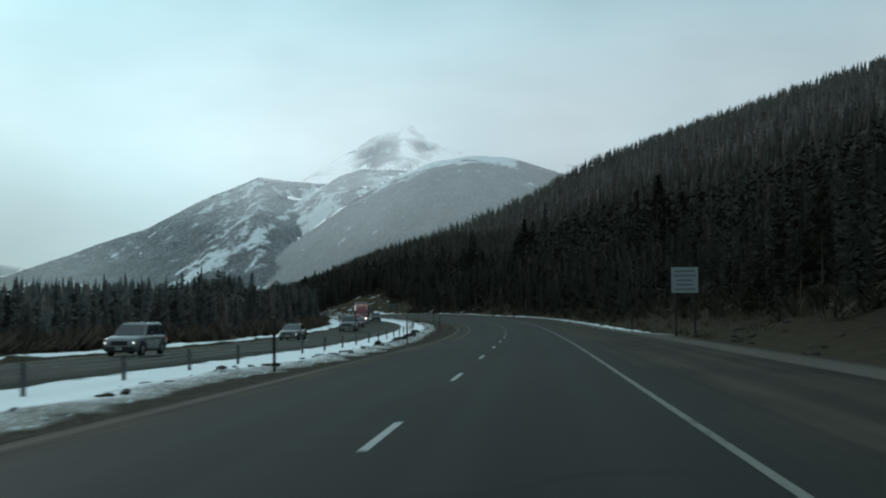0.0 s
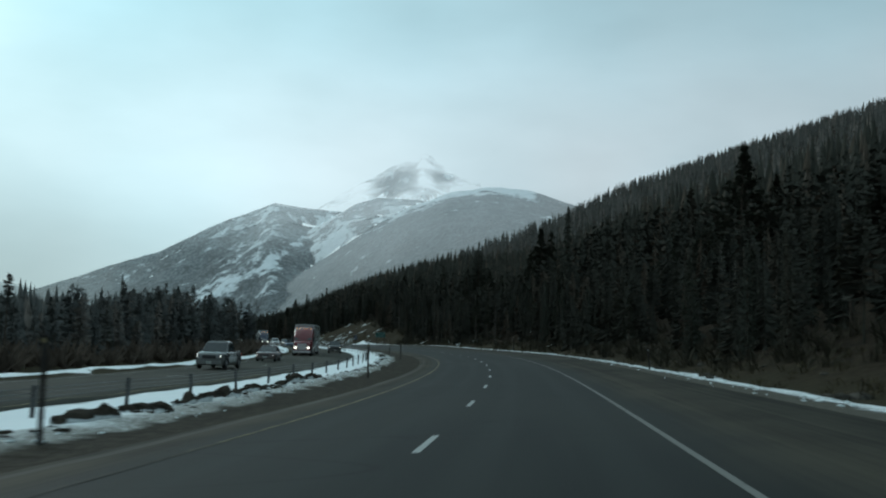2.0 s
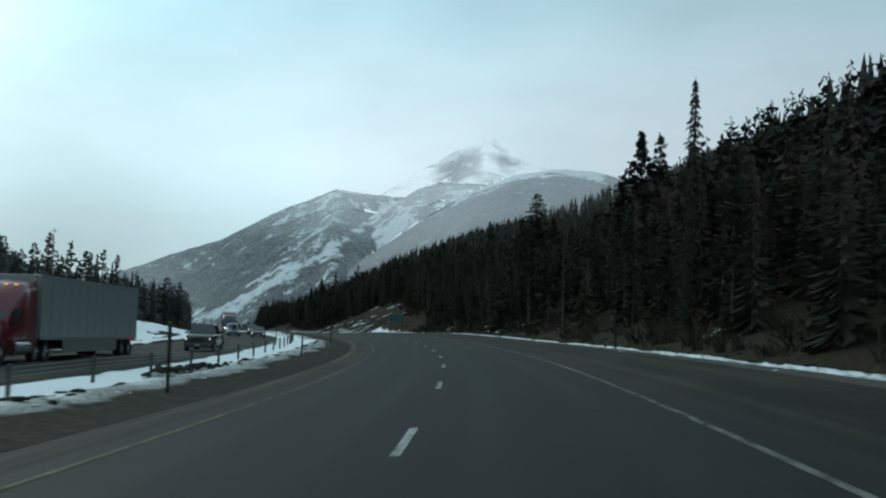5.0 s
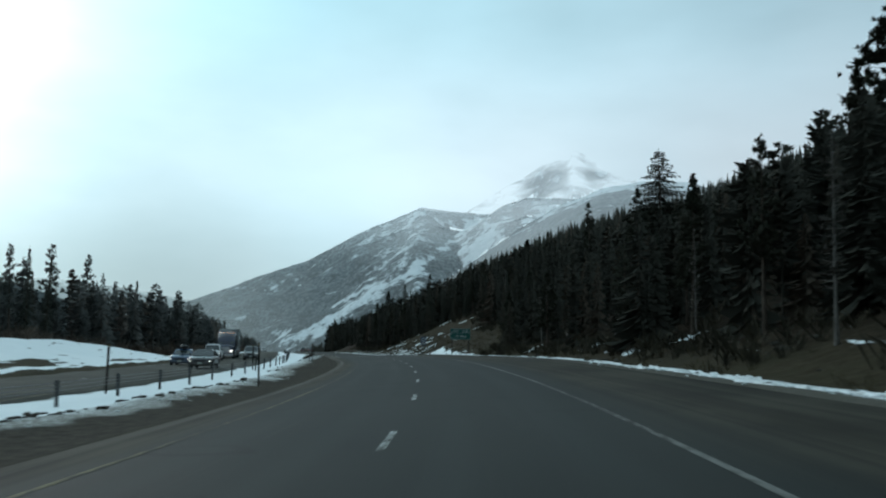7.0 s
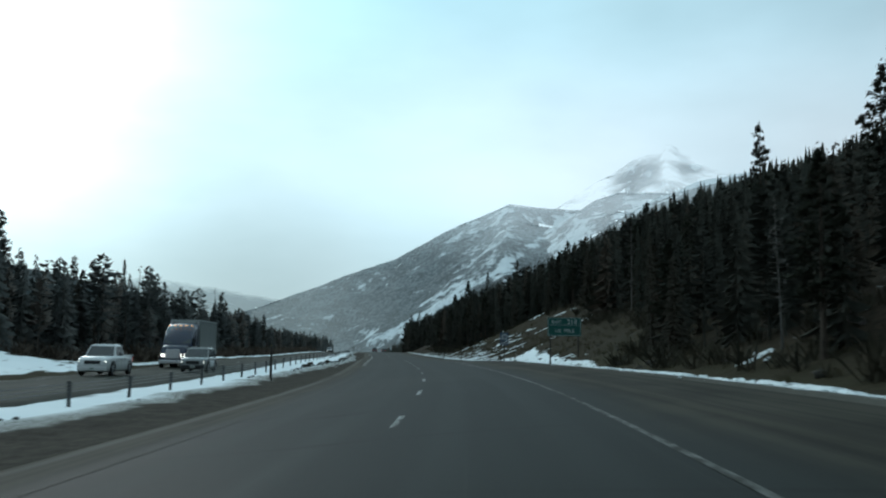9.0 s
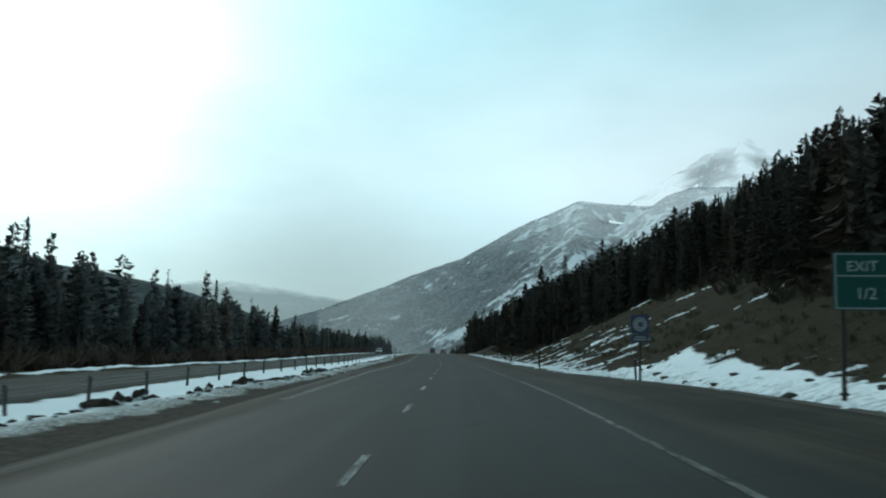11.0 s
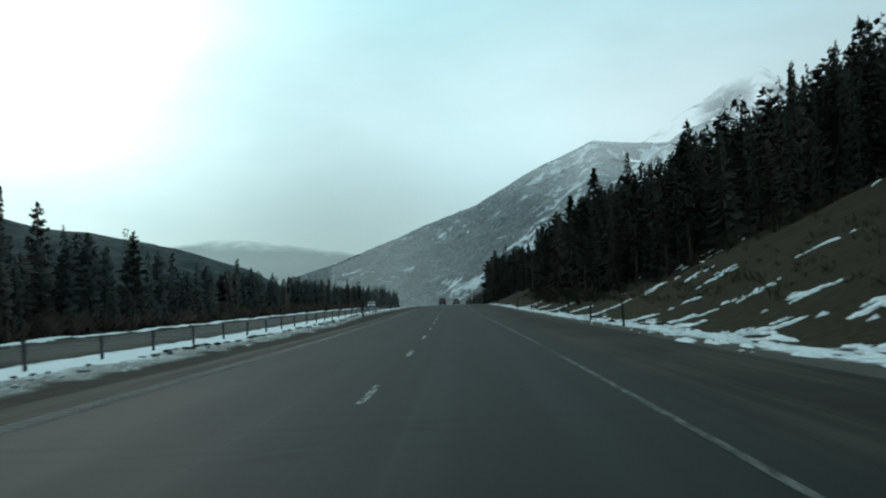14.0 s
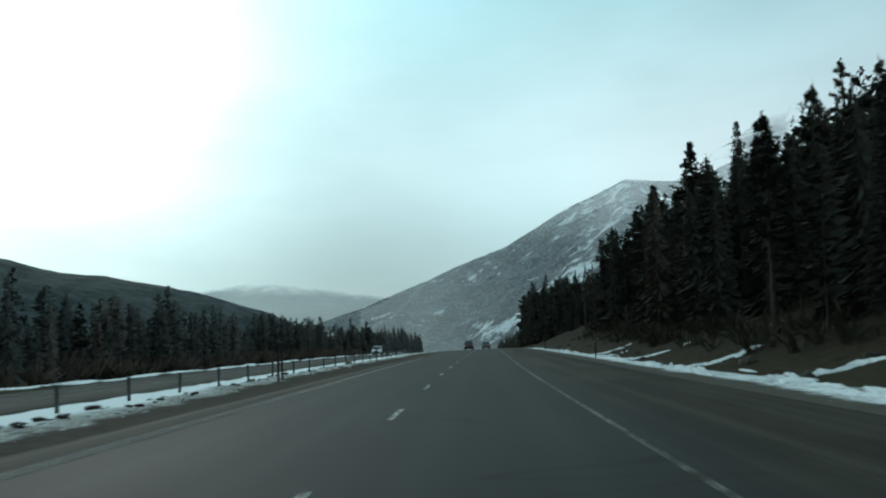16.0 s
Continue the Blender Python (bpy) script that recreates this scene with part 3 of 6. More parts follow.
G_L = np.concatenate([np.arange(-420, -60, 24), np.arange(-60, -32, 3.0), np.arange(-32, -26, 1.0), np.arange(-26, -21.4, 0.7), [-21, -19, -17, -15, -13.6], np.arange(-13.0, -5.2, 0.5),
                      [-5.2, -2, 1, 4, 6.5, 7.4], np.arange(7.9, 13, 0.6), np.arange(13, 34, 1.0), np.arange(34, 46, 1.5), np.arange(46, 100, 6), np.arange(100, 640, 18)])

G_Z = ground_z(*np.meshgrid(G_S, G_L, indexing="ij"))


def sheet_z(s, lat):
    """Height of the ground's own sheet, between its nodes."""
    i = int(np.clip(np.searchsorted(G_S, s) - 1, 0, len(G_S) - 2))
    j = int(np.clip(np.searchsorted(G_L, lat) - 1, 0, len(G_L) - 2))
    u, w = (s - G_S[i]) / (G_S[i + 1] - G_S[i]), (lat - G_L[j]) / (G_L[j + 1] - G_L[j])
    z = G_Z
    return float((z[i, j] * (1 - u) + z[i + 1, j] * u) * (1 - w) + (z[i, j + 1] * (1 - u) + z[i + 1, j + 1] * u) * w)


def build_ground():
    s_list, lats = G_S, G_L

    def height(S, L):
        z = ground_z(S, L)
        under = (smooth(L, -5.6, -5.0) * (1 - smooth(L, 7.4, 7.8))) + smooth(-L, 13.0, 13.6) * (1 - smooth(-L, 21.0, 21.6))
        return z - 0.25 * under

    ob = strip("ground", s_list, lats, M_GROUND, 0.0, height)
    S, L = np.meshgrid(s_list, lats, indexing="ij")
    me = ob.data
    at = me.attributes.new("snow", "FLOAT", "POINT")
    at.data.foreach_set("value", snow_amount(S, L).astype(np.float32).ravel())
    at = me.attributes.new("inner", "FLOAT", "POINT")
    at.data.foreach_set("value", snow_edge(S).astype(np.float32).ravel())
    edge = np.where(L > 0, np.interp(S, [0, 185, 200, 255, 270, 330, 352, 400, 450, 480, 503, 720], [9.0, 8.0, 10, 10.5, 8.5, 10, 17, 20, 29, 26, 8.5, 8.5]), 26)
    wood = smooth(np.abs(L), edge, edge + 7)
    wood = np.maximum(wood, 0.45 * open_slope(S) * smooth(L, 9, 13))
    at = me.attributes.new("forest", "FLOAT", "POINT")
    at.data.foreach_set("value", wood.astype(np.float32).ravel())
    tagged(ob, "dry grass, gravel and patchy snow beside the highway", "ground", kind="structure")
    return ob


def build_road():
    s_list = np.arange(-170, 900, 2.5)
    road = strip("road", s_list, [-5.45, -5.3, -3.66, -1.8, 0, 1.8, 3.66, 5.5, 7.5, 7.65], M_ASPHALT, 0.0,
                 lambda S, L: road_z(S, L) - 0.12 * ((L < -5.4) | (L > 7.6)))
    tagged(road, "worn grey asphalt carriageway with dusty shoulders", "road", kind="structure")
    opp = strip("road_opposite", s_list, [OPP_OUT - 0.1, OPP_OUT, -19.5, -17.3, -15.2, OPP_IN, OPP_IN + 0.1], M_SALTED, 0.0,
                lambda S, L: ground_z(S, L * 0 - 17.0) + 0.02 - 0.12 * ((L < OPP_OUT - 0.05) | (L > OPP_IN + 0.05)))
    tagged(opp, "grey asphalt carriageway of the opposite traffic", "road", kind="structure")
    return road, opp


def build_markings(road, opp):
    def line(name, lat, wid, mat, s0, s1, par, label, z=None):
        ob = strip(name, np.arange(s0, s1, 2.5), [lat - wid / 2, lat + wid / 2], mat, 0.006, z, par)
        ob["label"] = label

    line("edge_line", LANE, 0.10, M_EDGE_LINE, -170, 890, road, "worn white edge line")
    line("edge_line", -LANE, 0.12, M_YELLOW_LINE, 80, 336, road, "worn yellow edge line")
    oz = lambda S, L: ground_z(S, L * 0 - 17.0) + 0.02
    line("edge_line", OPP_OUT + 0.9, 0.13, M_EDGE_LINE, -170, 890, opp, "worn white edge line", oz)
    line("edge_line", OPP_IN - 0.7, 0.13, M_YELLOW_LINE, -170, 890, opp, "worn yellow edge line", oz)
    for k in range(-6, 60):
        s0 = DASH0 + k * 12.192
        strip("lane_dash", np.linspace(s0, s0 + 3.05, 4), [-0.06, 0.06], M_WHITE_LINE, 0.006, None, road)
        strip("lane_dash", np.linspace(s0 + 4, s0 + 7.05, 4), [-17.35, -17.25], M_WHITE_LINE, 0.006, oz, opp)


build_ground()
ROAD, OPP = build_road()
build_markings(ROAD, OPP)


# ---------------------------------------------------------------- far mountains
def build_mountains():
    """A range beyond the valley: ridges given by bearing (degrees left of north), height angle and distance."""
    ridges = [
        # distance, steepness, bearings, angles of height
        (3650, 0.42, [-40, -10, 0, 13, 15.3, 18.6, 21.2, 24.3, 28.4, 33, 40], [5, 6, 6.5, 7.2, 7.45, 6.05, 4.6, 3.5, 1.9, 0.6, 0.2]),
        (4150, 0.72, [-30, -6, 2.0, 3.1, 4.7, 5.6, 6.5, 6.8, 7.3, 7.7, 8.3, 9.0, 10.2, 11.6, 13.4, 16, 22], [7.0, 7.6, 8.9, 9.4, 9.85, 10.2, 10.6, 10.95, 11.25, 10.75, 10.5, 9.7, 9.0, 8.2, 7.0, 5.0, 1.0]),
        (3300, 0.50, [0, 6, 7.8, 9.7, 10.9, 13.4, 15.3, 17.5], [7.6, 7.9, 8.0, 8.0, 7.6, 6.0, 4.1, 0.5]),
        (2900, 0.40, [-34, -12, -5, -1.1, 1.4, 3.7, 5.9, 7.8, 10.3, 14, 17, 19], [4.0, 5.5, 6.8, 7.8, 8.55, 8.75, 8.4, 7.6, 6.2, 3.5, 1.6, 0.2]),
        (4500, 0.46, [22, 26, 29, 33, 37, 41, 48, 58, 75], [3.0, 3.7, 4.1, 4.4, 4.2, 3.9, 4.3, 5.0, 5.0]),
        (1600, 0.30, [27.5, 29.3, 31.5, 33.4, 37.4, 39.3, 44, 52, 60, 75], [0.7, 1.7, 2.4, 2.9, 3.6, 4.2, 5.0, 5.5, 5.5, 5.0]),
    ]
    az = np.radians(np.concatenate([np.arange(-42, -6, 0.4), np.arange(-6, 40, 0.14), np.arange(40, 80.01, 0.3)]))
    d = np.concatenate([np.arange(700, 2300, 50.0), np.arange(2300, 4700, 22.0)])
    A, D = np.meshgrid(az, d, indexing="ij")
    X, Y = -np.sin(A) * D, 17 + np.cos(A) * D
    deg = np.degrees(A)
    zs = []
    for i, (dist, k, b, e) in enumerate(ridges):
        el = np.interp(deg, b, e, left=-1.0, right=-1.0)
        crest = dist * np.tan(np.radians(el))
        away = np.abs(D - dist - 90 * (fractal(X, Y, 420, 3, i) - 0.5))
        spurs = fractal(X, Y, 260, 5, i + 7, True)
        rough = {1: 95, 0: 70, 2: 60}.get(i, 34)
        fall = k * 70 * (np.sqrt(1 + (away / 70) ** 2) - 1) * (0.80 + 0.4 * fractal(X, Y, 500, 3, i + 3))
        zs.append(crest - fall + rough * (spurs - 0.72) * smooth(away, 0, 160) + (40 if i == 1 else 9) * (fractal(X, Y, 110, 4, i + 5, True) - 0.6))
    Z = np.stack(zs, 0)
    which = Z.argmax(0)
    z = np.maximum(Z.max(0), -30 + 8 * fractal(X, Y, 160, 3, 3))
    high_angle = np.degrees(np.arctan2(z, D))
    # snow: the high peak, a long chute between the spurs, the bald crown of the near dome, scattered clearings
    chute_az, chute_el = [21.5, 19.6, 17.2, 15.6, 13.4, 12.2, 11.4], [0.4, 1.6, 3.3, 4.2, 5.8, 7.0, 8.0]
    off = np.abs(high_angle - np.interp(deg, chute_az[::-1], chute_el[::-1])) * 0.75
    wide = np.interp(deg, [11, 13.4, 15.6, 17.2, 19.6, 21.5], [0.65, 0.28, 0.24, 0.26, 0.34, 0.5]) * (0.15 + 1.5 * fractal(X, Y, 130, 4, 40))
    chute = (1 - smooth(off, wide * 0.4, wide * 1.5)) * 0.72 * smooth(deg, 10.5, 11.5) * (1 - smooth(deg, 22, 23.5)) * (which != 4) * (which != 5)
    chute = np.where(chute > 0.02, chute, -1.0)
    crown = smooth(deg, 0.6, 1.4) * (1 - smooth(deg, 8.0, 9.6)) * smooth(high_angle - np.interp(deg, ridges[3][2], ridges[3][3]), -0.55, -0.15) * 0.85
    crown = np.where((which == 3) & (crown > 0.02), crown, -1.0)
    snow = np.where(which == 1, 0.34, np.where(which == 0, 0.08 + 0.34 * smooth(deg, 14.2, 15.5) * (1 - smooth(deg, 17.0, 20.5)) * smooth(high_angle, 1.6, 2.6) + 0.12 * smooth(high_angle, 5.5, 7.0) * (deg < 20), np.where(which == 2, 0.54, np.where(which == 4, -0.35, np.where(which == 5, -0.6, 0.02)))))
    snow = np.where(which == 3, snow * (deg < 12), snow)
    snow = np.clip(np.maximum(np.maximum(snow, chute), np.maximum(crown, np.where((z < -5) & (D > 1800) & (deg < 22), -0.2, -1.0))), -1, 1)
    snow = np.where(z < -4, -1.0, snow)
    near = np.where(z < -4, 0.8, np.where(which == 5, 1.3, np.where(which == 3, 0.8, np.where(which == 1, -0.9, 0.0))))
    n, k = X.shape
    idx = np.arange(n * k).reshape(n, k)
    faces = np.stack([idx[:-1, :-1], idx[1:, :-1], idx[1:, 1:], idx[:-1, 1:]], -1).reshape(-1, 4)
    # only the slopes that face the valley: no backs to show through the haze
    ex, ey = -19.0, 249.0
    dx, dy = X - ex, Y - ey
    run = np.hypot(dx, dy)
    top = np.full(X.shape, -9.0)
    for u in np.linspace(0.08, 0.992, 150):
        px, py = ex + dx * u, ey + dy * u
        far = np.hypot(px, py - 17)
        ia = np.clip(np.rint(np.interp(np.arctan2(-px, py - 17), az, np.arange(len(az)))).astype(int), 0, len(az) - 1)
        idd = np.clip(np.rint(np.interp(far, d, np.arange(len(d)))).astype(int), 0, len(d) - 1)
        top = np.maximum(top, np.where(far > 700, (z[ia, idd] - 2.0) / (run * u), -9.0))
    seen = (z - 2.0) / run > top - 0.0012
    seen |= (which == 5) | (D < 2500) | ((which == 4) & (D < 4500) & (deg > 28.5)) | ((z < -4) & (deg > 29))
    faces = faces[seen.ravel()[faces].sum(1) >= 3]
    tri = np.concatenate([faces[:, [0, 2, 1]], faces[:, [0, 3, 2]]])
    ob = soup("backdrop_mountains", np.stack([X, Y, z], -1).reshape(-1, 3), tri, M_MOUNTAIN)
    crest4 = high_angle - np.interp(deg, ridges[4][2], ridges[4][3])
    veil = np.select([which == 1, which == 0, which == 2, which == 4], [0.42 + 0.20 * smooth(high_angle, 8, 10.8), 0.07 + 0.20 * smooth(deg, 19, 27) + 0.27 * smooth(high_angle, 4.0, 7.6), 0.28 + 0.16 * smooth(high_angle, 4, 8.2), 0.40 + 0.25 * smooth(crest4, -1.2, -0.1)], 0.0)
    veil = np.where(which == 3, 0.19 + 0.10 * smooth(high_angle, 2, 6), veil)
    # haze paleness for the base colours: full on the far hill, rising with height
    haze_tint = np.where(which == 4, 2.0, 0.75 * smooth(high_angle, 2.0, 8.0) + 0.15 * smooth(deg, 21, 27))
    # cloud transparency: thick on the summit, in the saddle beside it, along the far hill
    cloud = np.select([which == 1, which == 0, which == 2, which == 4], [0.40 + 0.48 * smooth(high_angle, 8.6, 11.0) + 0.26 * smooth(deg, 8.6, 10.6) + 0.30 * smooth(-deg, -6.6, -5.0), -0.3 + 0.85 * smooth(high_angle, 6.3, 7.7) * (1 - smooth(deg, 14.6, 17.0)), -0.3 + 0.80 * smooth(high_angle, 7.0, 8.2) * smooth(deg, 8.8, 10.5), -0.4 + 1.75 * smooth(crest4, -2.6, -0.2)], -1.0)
    for name, v in (("snow", snow), ("near", near), ("veil", veil), ("cloud", cloud), ("haze_tint", haze_tint)):
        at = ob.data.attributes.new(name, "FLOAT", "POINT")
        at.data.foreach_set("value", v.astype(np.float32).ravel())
    ob.data.polygons.foreach_set("use_smooth", [True] * len(ob.data.polygons))
    tagged(ob, "snowy forested mountain range rising into low cloud", "mountain", kind="structure")
    # plain valley floor out to the horizon
    R = [300, 900, 2000, 4900]
    vs, fs = [], []
    for i, r in enumerate(R):
        for j in range(48):
            a = 2 * math.pi * j / 48
            vs.append((r * math.cos(a), 300 + r * math.sin(a), -32))
    for i in range(len(R) - 1):
        for j in range(48):
            a, b = i * 48 + j, i * 48 + (j + 1) % 48
            fs.append((a, b, b + 48, a + 48))
    fl = mesh_object("ground_valley", vs, fs, M_MOUNTAIN)
    for name, v in (("snow", -0.5), ("near", 0.8), ("veil", 0.0), ("cloud", -1.0), ("haze_tint", 0.2)):
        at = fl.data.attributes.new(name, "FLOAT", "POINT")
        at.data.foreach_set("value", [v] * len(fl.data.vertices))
    tagged(fl, "snow-patched valley floor", "ground", kind="structure")


build_mountains()


# ---------------------------------------------------------------- trees
def spruce_mesh(rng, h=14.0, base=0.05, width=2.3, gap=0.34, droop=0.26, ragged=0.35, narrow=1.0):
    """Crown of a spruce: whorls of drooping boughs, each a spray of needle-covered twigs."""
    v, f = [], []
    z = base * h
    while z < h * 0.985:
        u = (z - base * h) / (h - base * h)
        r = width * (1 - u) ** (0.85 * narrow) * (0.35 + 0.65 * min(1, u / 0.10 + 0.3)) + 0.10
        n = int(6 + 5 * (1 - u))
        a0 = rng.random() * 6.283
        for i in range(n):
            if rng.random() < 0.10:
                continue
            a = a0 + 6.283 * i / n + rng.uniform(-0.3, 0.3)
            ln = r * rng.uniform(1 - ragged, 1.08)
            bough(v, f, rng, a, z + rng.uniform(-0.12, 0.12), ln, droop * rng.uniform(0.6, 1.3), 0.30 + 0.12 * ln)
        z += gap * (0.8 + 0.5 * rng.random()) * (1.15 - 0.45 * u)
    # leader
    i = len(v)
    v += [(0.05, 0, h * 0.95), (-0.03, 0.05, h * 0.95), (-0.03, -0.05, h * 0.95), (0, 0, h * 1.015)]
    f += [(i, i + 1, i + 3), (i + 1, i + 2, i + 3), (i + 2, i, i + 3)]
    return np.array(v), np.array(f)


def bough(v, f, rng, a, z, ln, droop, wid):
    """One bough: an arching spine set with short needle-covered twigs, one triangle each, and a few that hang."""
    ca, sa = math.cos(a), math.sin(a)
    k = max(3, min(13, int(ln / 0.155)))
    up = rng.uniform(0.0, 0.22)

    def at(t, side, dz):
        r = ln * t
        zz = z + up * r - droop * r * t + dz
        return (ca * r - sa * side, sa * r + ca * side, zz)

    i = len(v)
    v.extend([at(0.0, 0.0, 0.04), at(0.55, 0.05, -0.04), at(1.08, 0.0, -0.02), at(0.55, -0.05, -0.04)])
    f.extend([(i, i + 1, i + 2), (i, i + 2, i + 3)])
    for j in range(k):
        t = (j + 0.55 + 0.4 * rng.random()) / k
        for sd in (1, -1):
            w = wid * (1.15 - 0.75 * t) * rng.uniform(0.5, 1.2) * sd
            th = 0.055 + 0.05 * rng.random()
            i = len(v)
            v.extend([at(t - th / ln * 0.7, 0, 0.03), at(t + th / ln, 0, 0.0), at(min(t + abs(w) * 0.8 / ln, 1.1), w, -0.03 - 0.26 * rng.random())])
            f.append((i, i + 1, i + 2))
        if j % 2:
            i = len(v)
            v.extend([at(t - 0.07 / ln, 0.03, 0.0), at(t + 0.07 / ln, -0.03, 0.0), at(t + 0.05 / ln, 0.06 * rng.uniform(-1, 1), -0.16 - 0.24 * rng.random())])
            f.append((i, i + 1, i + 2))


def pine_mesh(rng, h=14.0, base=0.35, width=1.7, dead=False, step=1.0):
    """Crown of a lodgepole pine: sparse limbs that end in tufts."""
    v, f = [], []
    z = base * h
    while z < h * 0.97:
        u = (z - base * h) / (h - base * h)
        r = width * (0.55 + 0.45 * math.sin(math.pi * min(1, 0.25 + u * 0.7))) * (1 - u ** 2.2 * 0.90) * (1.0 if step >= 1 else 1.15 * (1 - u ** 1.6) ** 0.7 + 0.06)
        for i in range(rng.choice((2, 3, 4, 5))):
            a = rng.random() * 6.283
            ln = r * rng.choice((0.45, 0.7, 0.9, 1.0, 1.15)) * rng.uniform(0.85, 1.1)
            ca, sa = math.cos(a), math.sin(a)
            tip = Vector((ca * ln, sa * ln, z + ln * rng.uniform(-0.05, 0.35)))
            i0 = len(v)
            w = 0.025
            v.extend([(-sa * w, ca * w, z), (sa * w, -ca * w, z), tuple(tip), (0, 0, z + 0.06)])
            f.extend([(i0, i0 + 1, i0 + 2), (i0 + 1, i0 + 3, i0 + 2), (i0, i0 + 2, i0 + 3)])
            if dead and rng.random() < 0.8:
                for _ in range(2):
                    t = rng.uniform(0.4, 0.9)
                    p = Vector((0, 0, z)).lerp(tip, t)
                    q = p + Vector((rng.uniform(-.4, .4), rng.uniform(-.4, .4), rng.uniform(-.05, .3)))
                    i0 = len(v)
                    v.extend([tuple(p), tuple(p + Vector((0, 0, 0.04))), tuple(q)])
                    f.append((i0, i0 + 1, i0 + 2))
                continue
            for _ in range(5 if not dead else 1):
                c = Vector((0, 0, z)).lerp(tip, rng.uniform(0.5, 1.02)) + Vector((rng.uniform(-.2, .2), rng.uniform(-.2, .2), rng.uniform(-.1, .2)))
                tuft(v, f, rng, c, rng.uniform(0.30, 0.54) * (1 - 0.40 * u))
        z += 0.36 * step * rng.uniform(0.5, 1.7)
    for _ in range(5 if not dead else 0):
        tuft(v, f, rng, Vector((rng.uniform(-.15, .15), rng.uniform(-.15, .15), h * rng.uniform(0.95, 1.0))), 0.2)
    return np.array(v), np.array(f)


def tuft(v, f, rng, c, r):
    """A spiky bunch of needles: blades fanning up and out."""
    for _ in range(10):
        a, e = rng.random() * 6.283, rng.uniform(-0.5, 1.25)
        d = Vector((math.cos(a) * math.cos(e), math.sin(a) * math.cos(e), math.sin(e)))
        s = d.cross(Vector((0.3, 0.2, 1))).normalized() * r * 0.50
        i = len(v)
        v.extend([tuple(c - s * 0.55), tuple(c + s * 0.55), tuple(c + d * r * rng.uniform(0.8, 1.3))])
        f.append((i, i + 1, i + 2))


def trunk_mesh(rng, h, r0=0.17):
    v, f = [], []
    k, m = 7, 7
    for j in range(m):
        t = j / (m - 1)
        r = r0 * (1 - t) ** 0.8 + 0.012 + (0.08 if j == 0 else 0)
        ox, oy = 0.04 * math.sin(3 * t + rng.random()), 0.04 * math.cos(4 * t)
        for i in range(k):
            a = 6.283 * i / k
            v.append((ox * t + r * math.cos(a), oy * t + r * math.sin(a), -0.5 + t * (h + 0.4)))
    for j in range(m - 1):
        for i in range(k):
            a, b = j * k + i, j * k + (i + 1) % k
            f.append((a, b, b + k))
            f.append((a, b + k, a + k))
    return np.array(v), np.array(f)


def make_tree(kind, seed, name, label, category="tree"):
    rng = random.Random(seed)
    top = new(name)
    h = 14.0
    if kind == "spruce":
        cv = spruce_mesh(rng, h, rng.uniform(0.03, 0.10), rng.uniform(1.9, 2.6))
        mats = M_BARK, M_SPRUCE
    elif kind == "broad":
        cv = spruce_mesh(rng, h, 0.04, 3.7, 0.40, 0.16, 0.35, 0.80)
        mats = M_BARK, M_SPRUCE
    elif kind == "bushy":
        cv = pine_mesh(rng, h, 0.10, 3.3, False, 0.6)
        mats = M_BARK, M_PINE
    elif kind == "slim":
        cv = spruce_mesh(rng, h, rng.uniform(0.05, 0.15), rng.uniform(1.2, 1.6), 0.40, 0.45, 0.5)
        mats = M_BARK, M_SPRUCE
    elif kind == "pine":
        cv = pine_mesh(rng, h, rng.uniform(0.22, 0.42), rng.uniform(1.5, 2.0))
        mats = M_BARK, M_PINE
    elif kind == "lodge":
        cv = pine_mesh(rng, h, rng.uniform(0.25, 0.50), rng.uniform(1.3, 1.8), False, 1.15)
        mats = M_BARK, M_LODGE
    else:
        cv = pine_mesh(rng, h, rng.uniform(0.2, 0.35), rng.uniform(1.0, 1.4), True)
        mats = M_DEAD, M_DEAD
    soup("trunk", *trunk_mesh(rng, h * 0.97, 0.19 if kind != "dead" else 0.13), mats[0], None, top)
    soup("crown", *cv, mats[1], None, top)
    tagged(top, label, category, "roadside conifers")
    return top


TREES = {
    "spruce": [make_tree("spruce", 11 + i, "spruce_tree", "dark green spruce with drooping boughs down to the ground") for i in range(3)],
    "broad": [make_tree("broad", 23, "spruce_tree", "broad open spruce standing alone above the wood")],
    "bushy": [make_tree("bushy", 27, "pine_tree", "tall bushy dark pine with a rounded dense crown")],
    "slim": [make_tree("slim", 31 + i, "spruce_tree", "slender dark spruce with a ragged narrow crown") for i in range(3)],
    "pine": [make_tree("pine", 51 + i, "pine_tree", "lodgepole pine with bare lower trunk and tufted crown") for i in range(4)],
    "lodge": [make_tree("lodge", 61 + i, "pine_tree", "thin green lodgepole pine, greyed by haze, with a sparse tufted crown") for i in range(4)],
    "dead": [make_tree("dead", 71 + i, "dead_pine_tree", "dead grey pine with bare twigs among the living trees") for i in range(2)],
}
_used = set()


def plant(kind, s, lat, height, rng):
    proto = TREES[kind][rng.randrange(len(TREES[kind]))]
    k = height / 14.0
    wide = k * (1.35 if kind == "broad" else rng.uniform(1.1, 1.35) if kind == "bushy" else rng.uniform(0.85, 1.15))
    m = place(s, lat, -0.05, rng.uniform(0, 360)) @ pose(0, 0, 0, rng.gauss(0, 1.2), rng.gauss(0, 1.2)) @ Matrix.Diagonal((wide, wide, k, 1))
    if proto.name not in _used:
        _used.add(proto.name)
        proto.matrix_basis = m
        return proto
    return copy_thing(proto, m @ Matrix.Diagonal((1 / proto.scale[0], 1 / proto.scale[1], 1 / proto.scale[2], 1)))


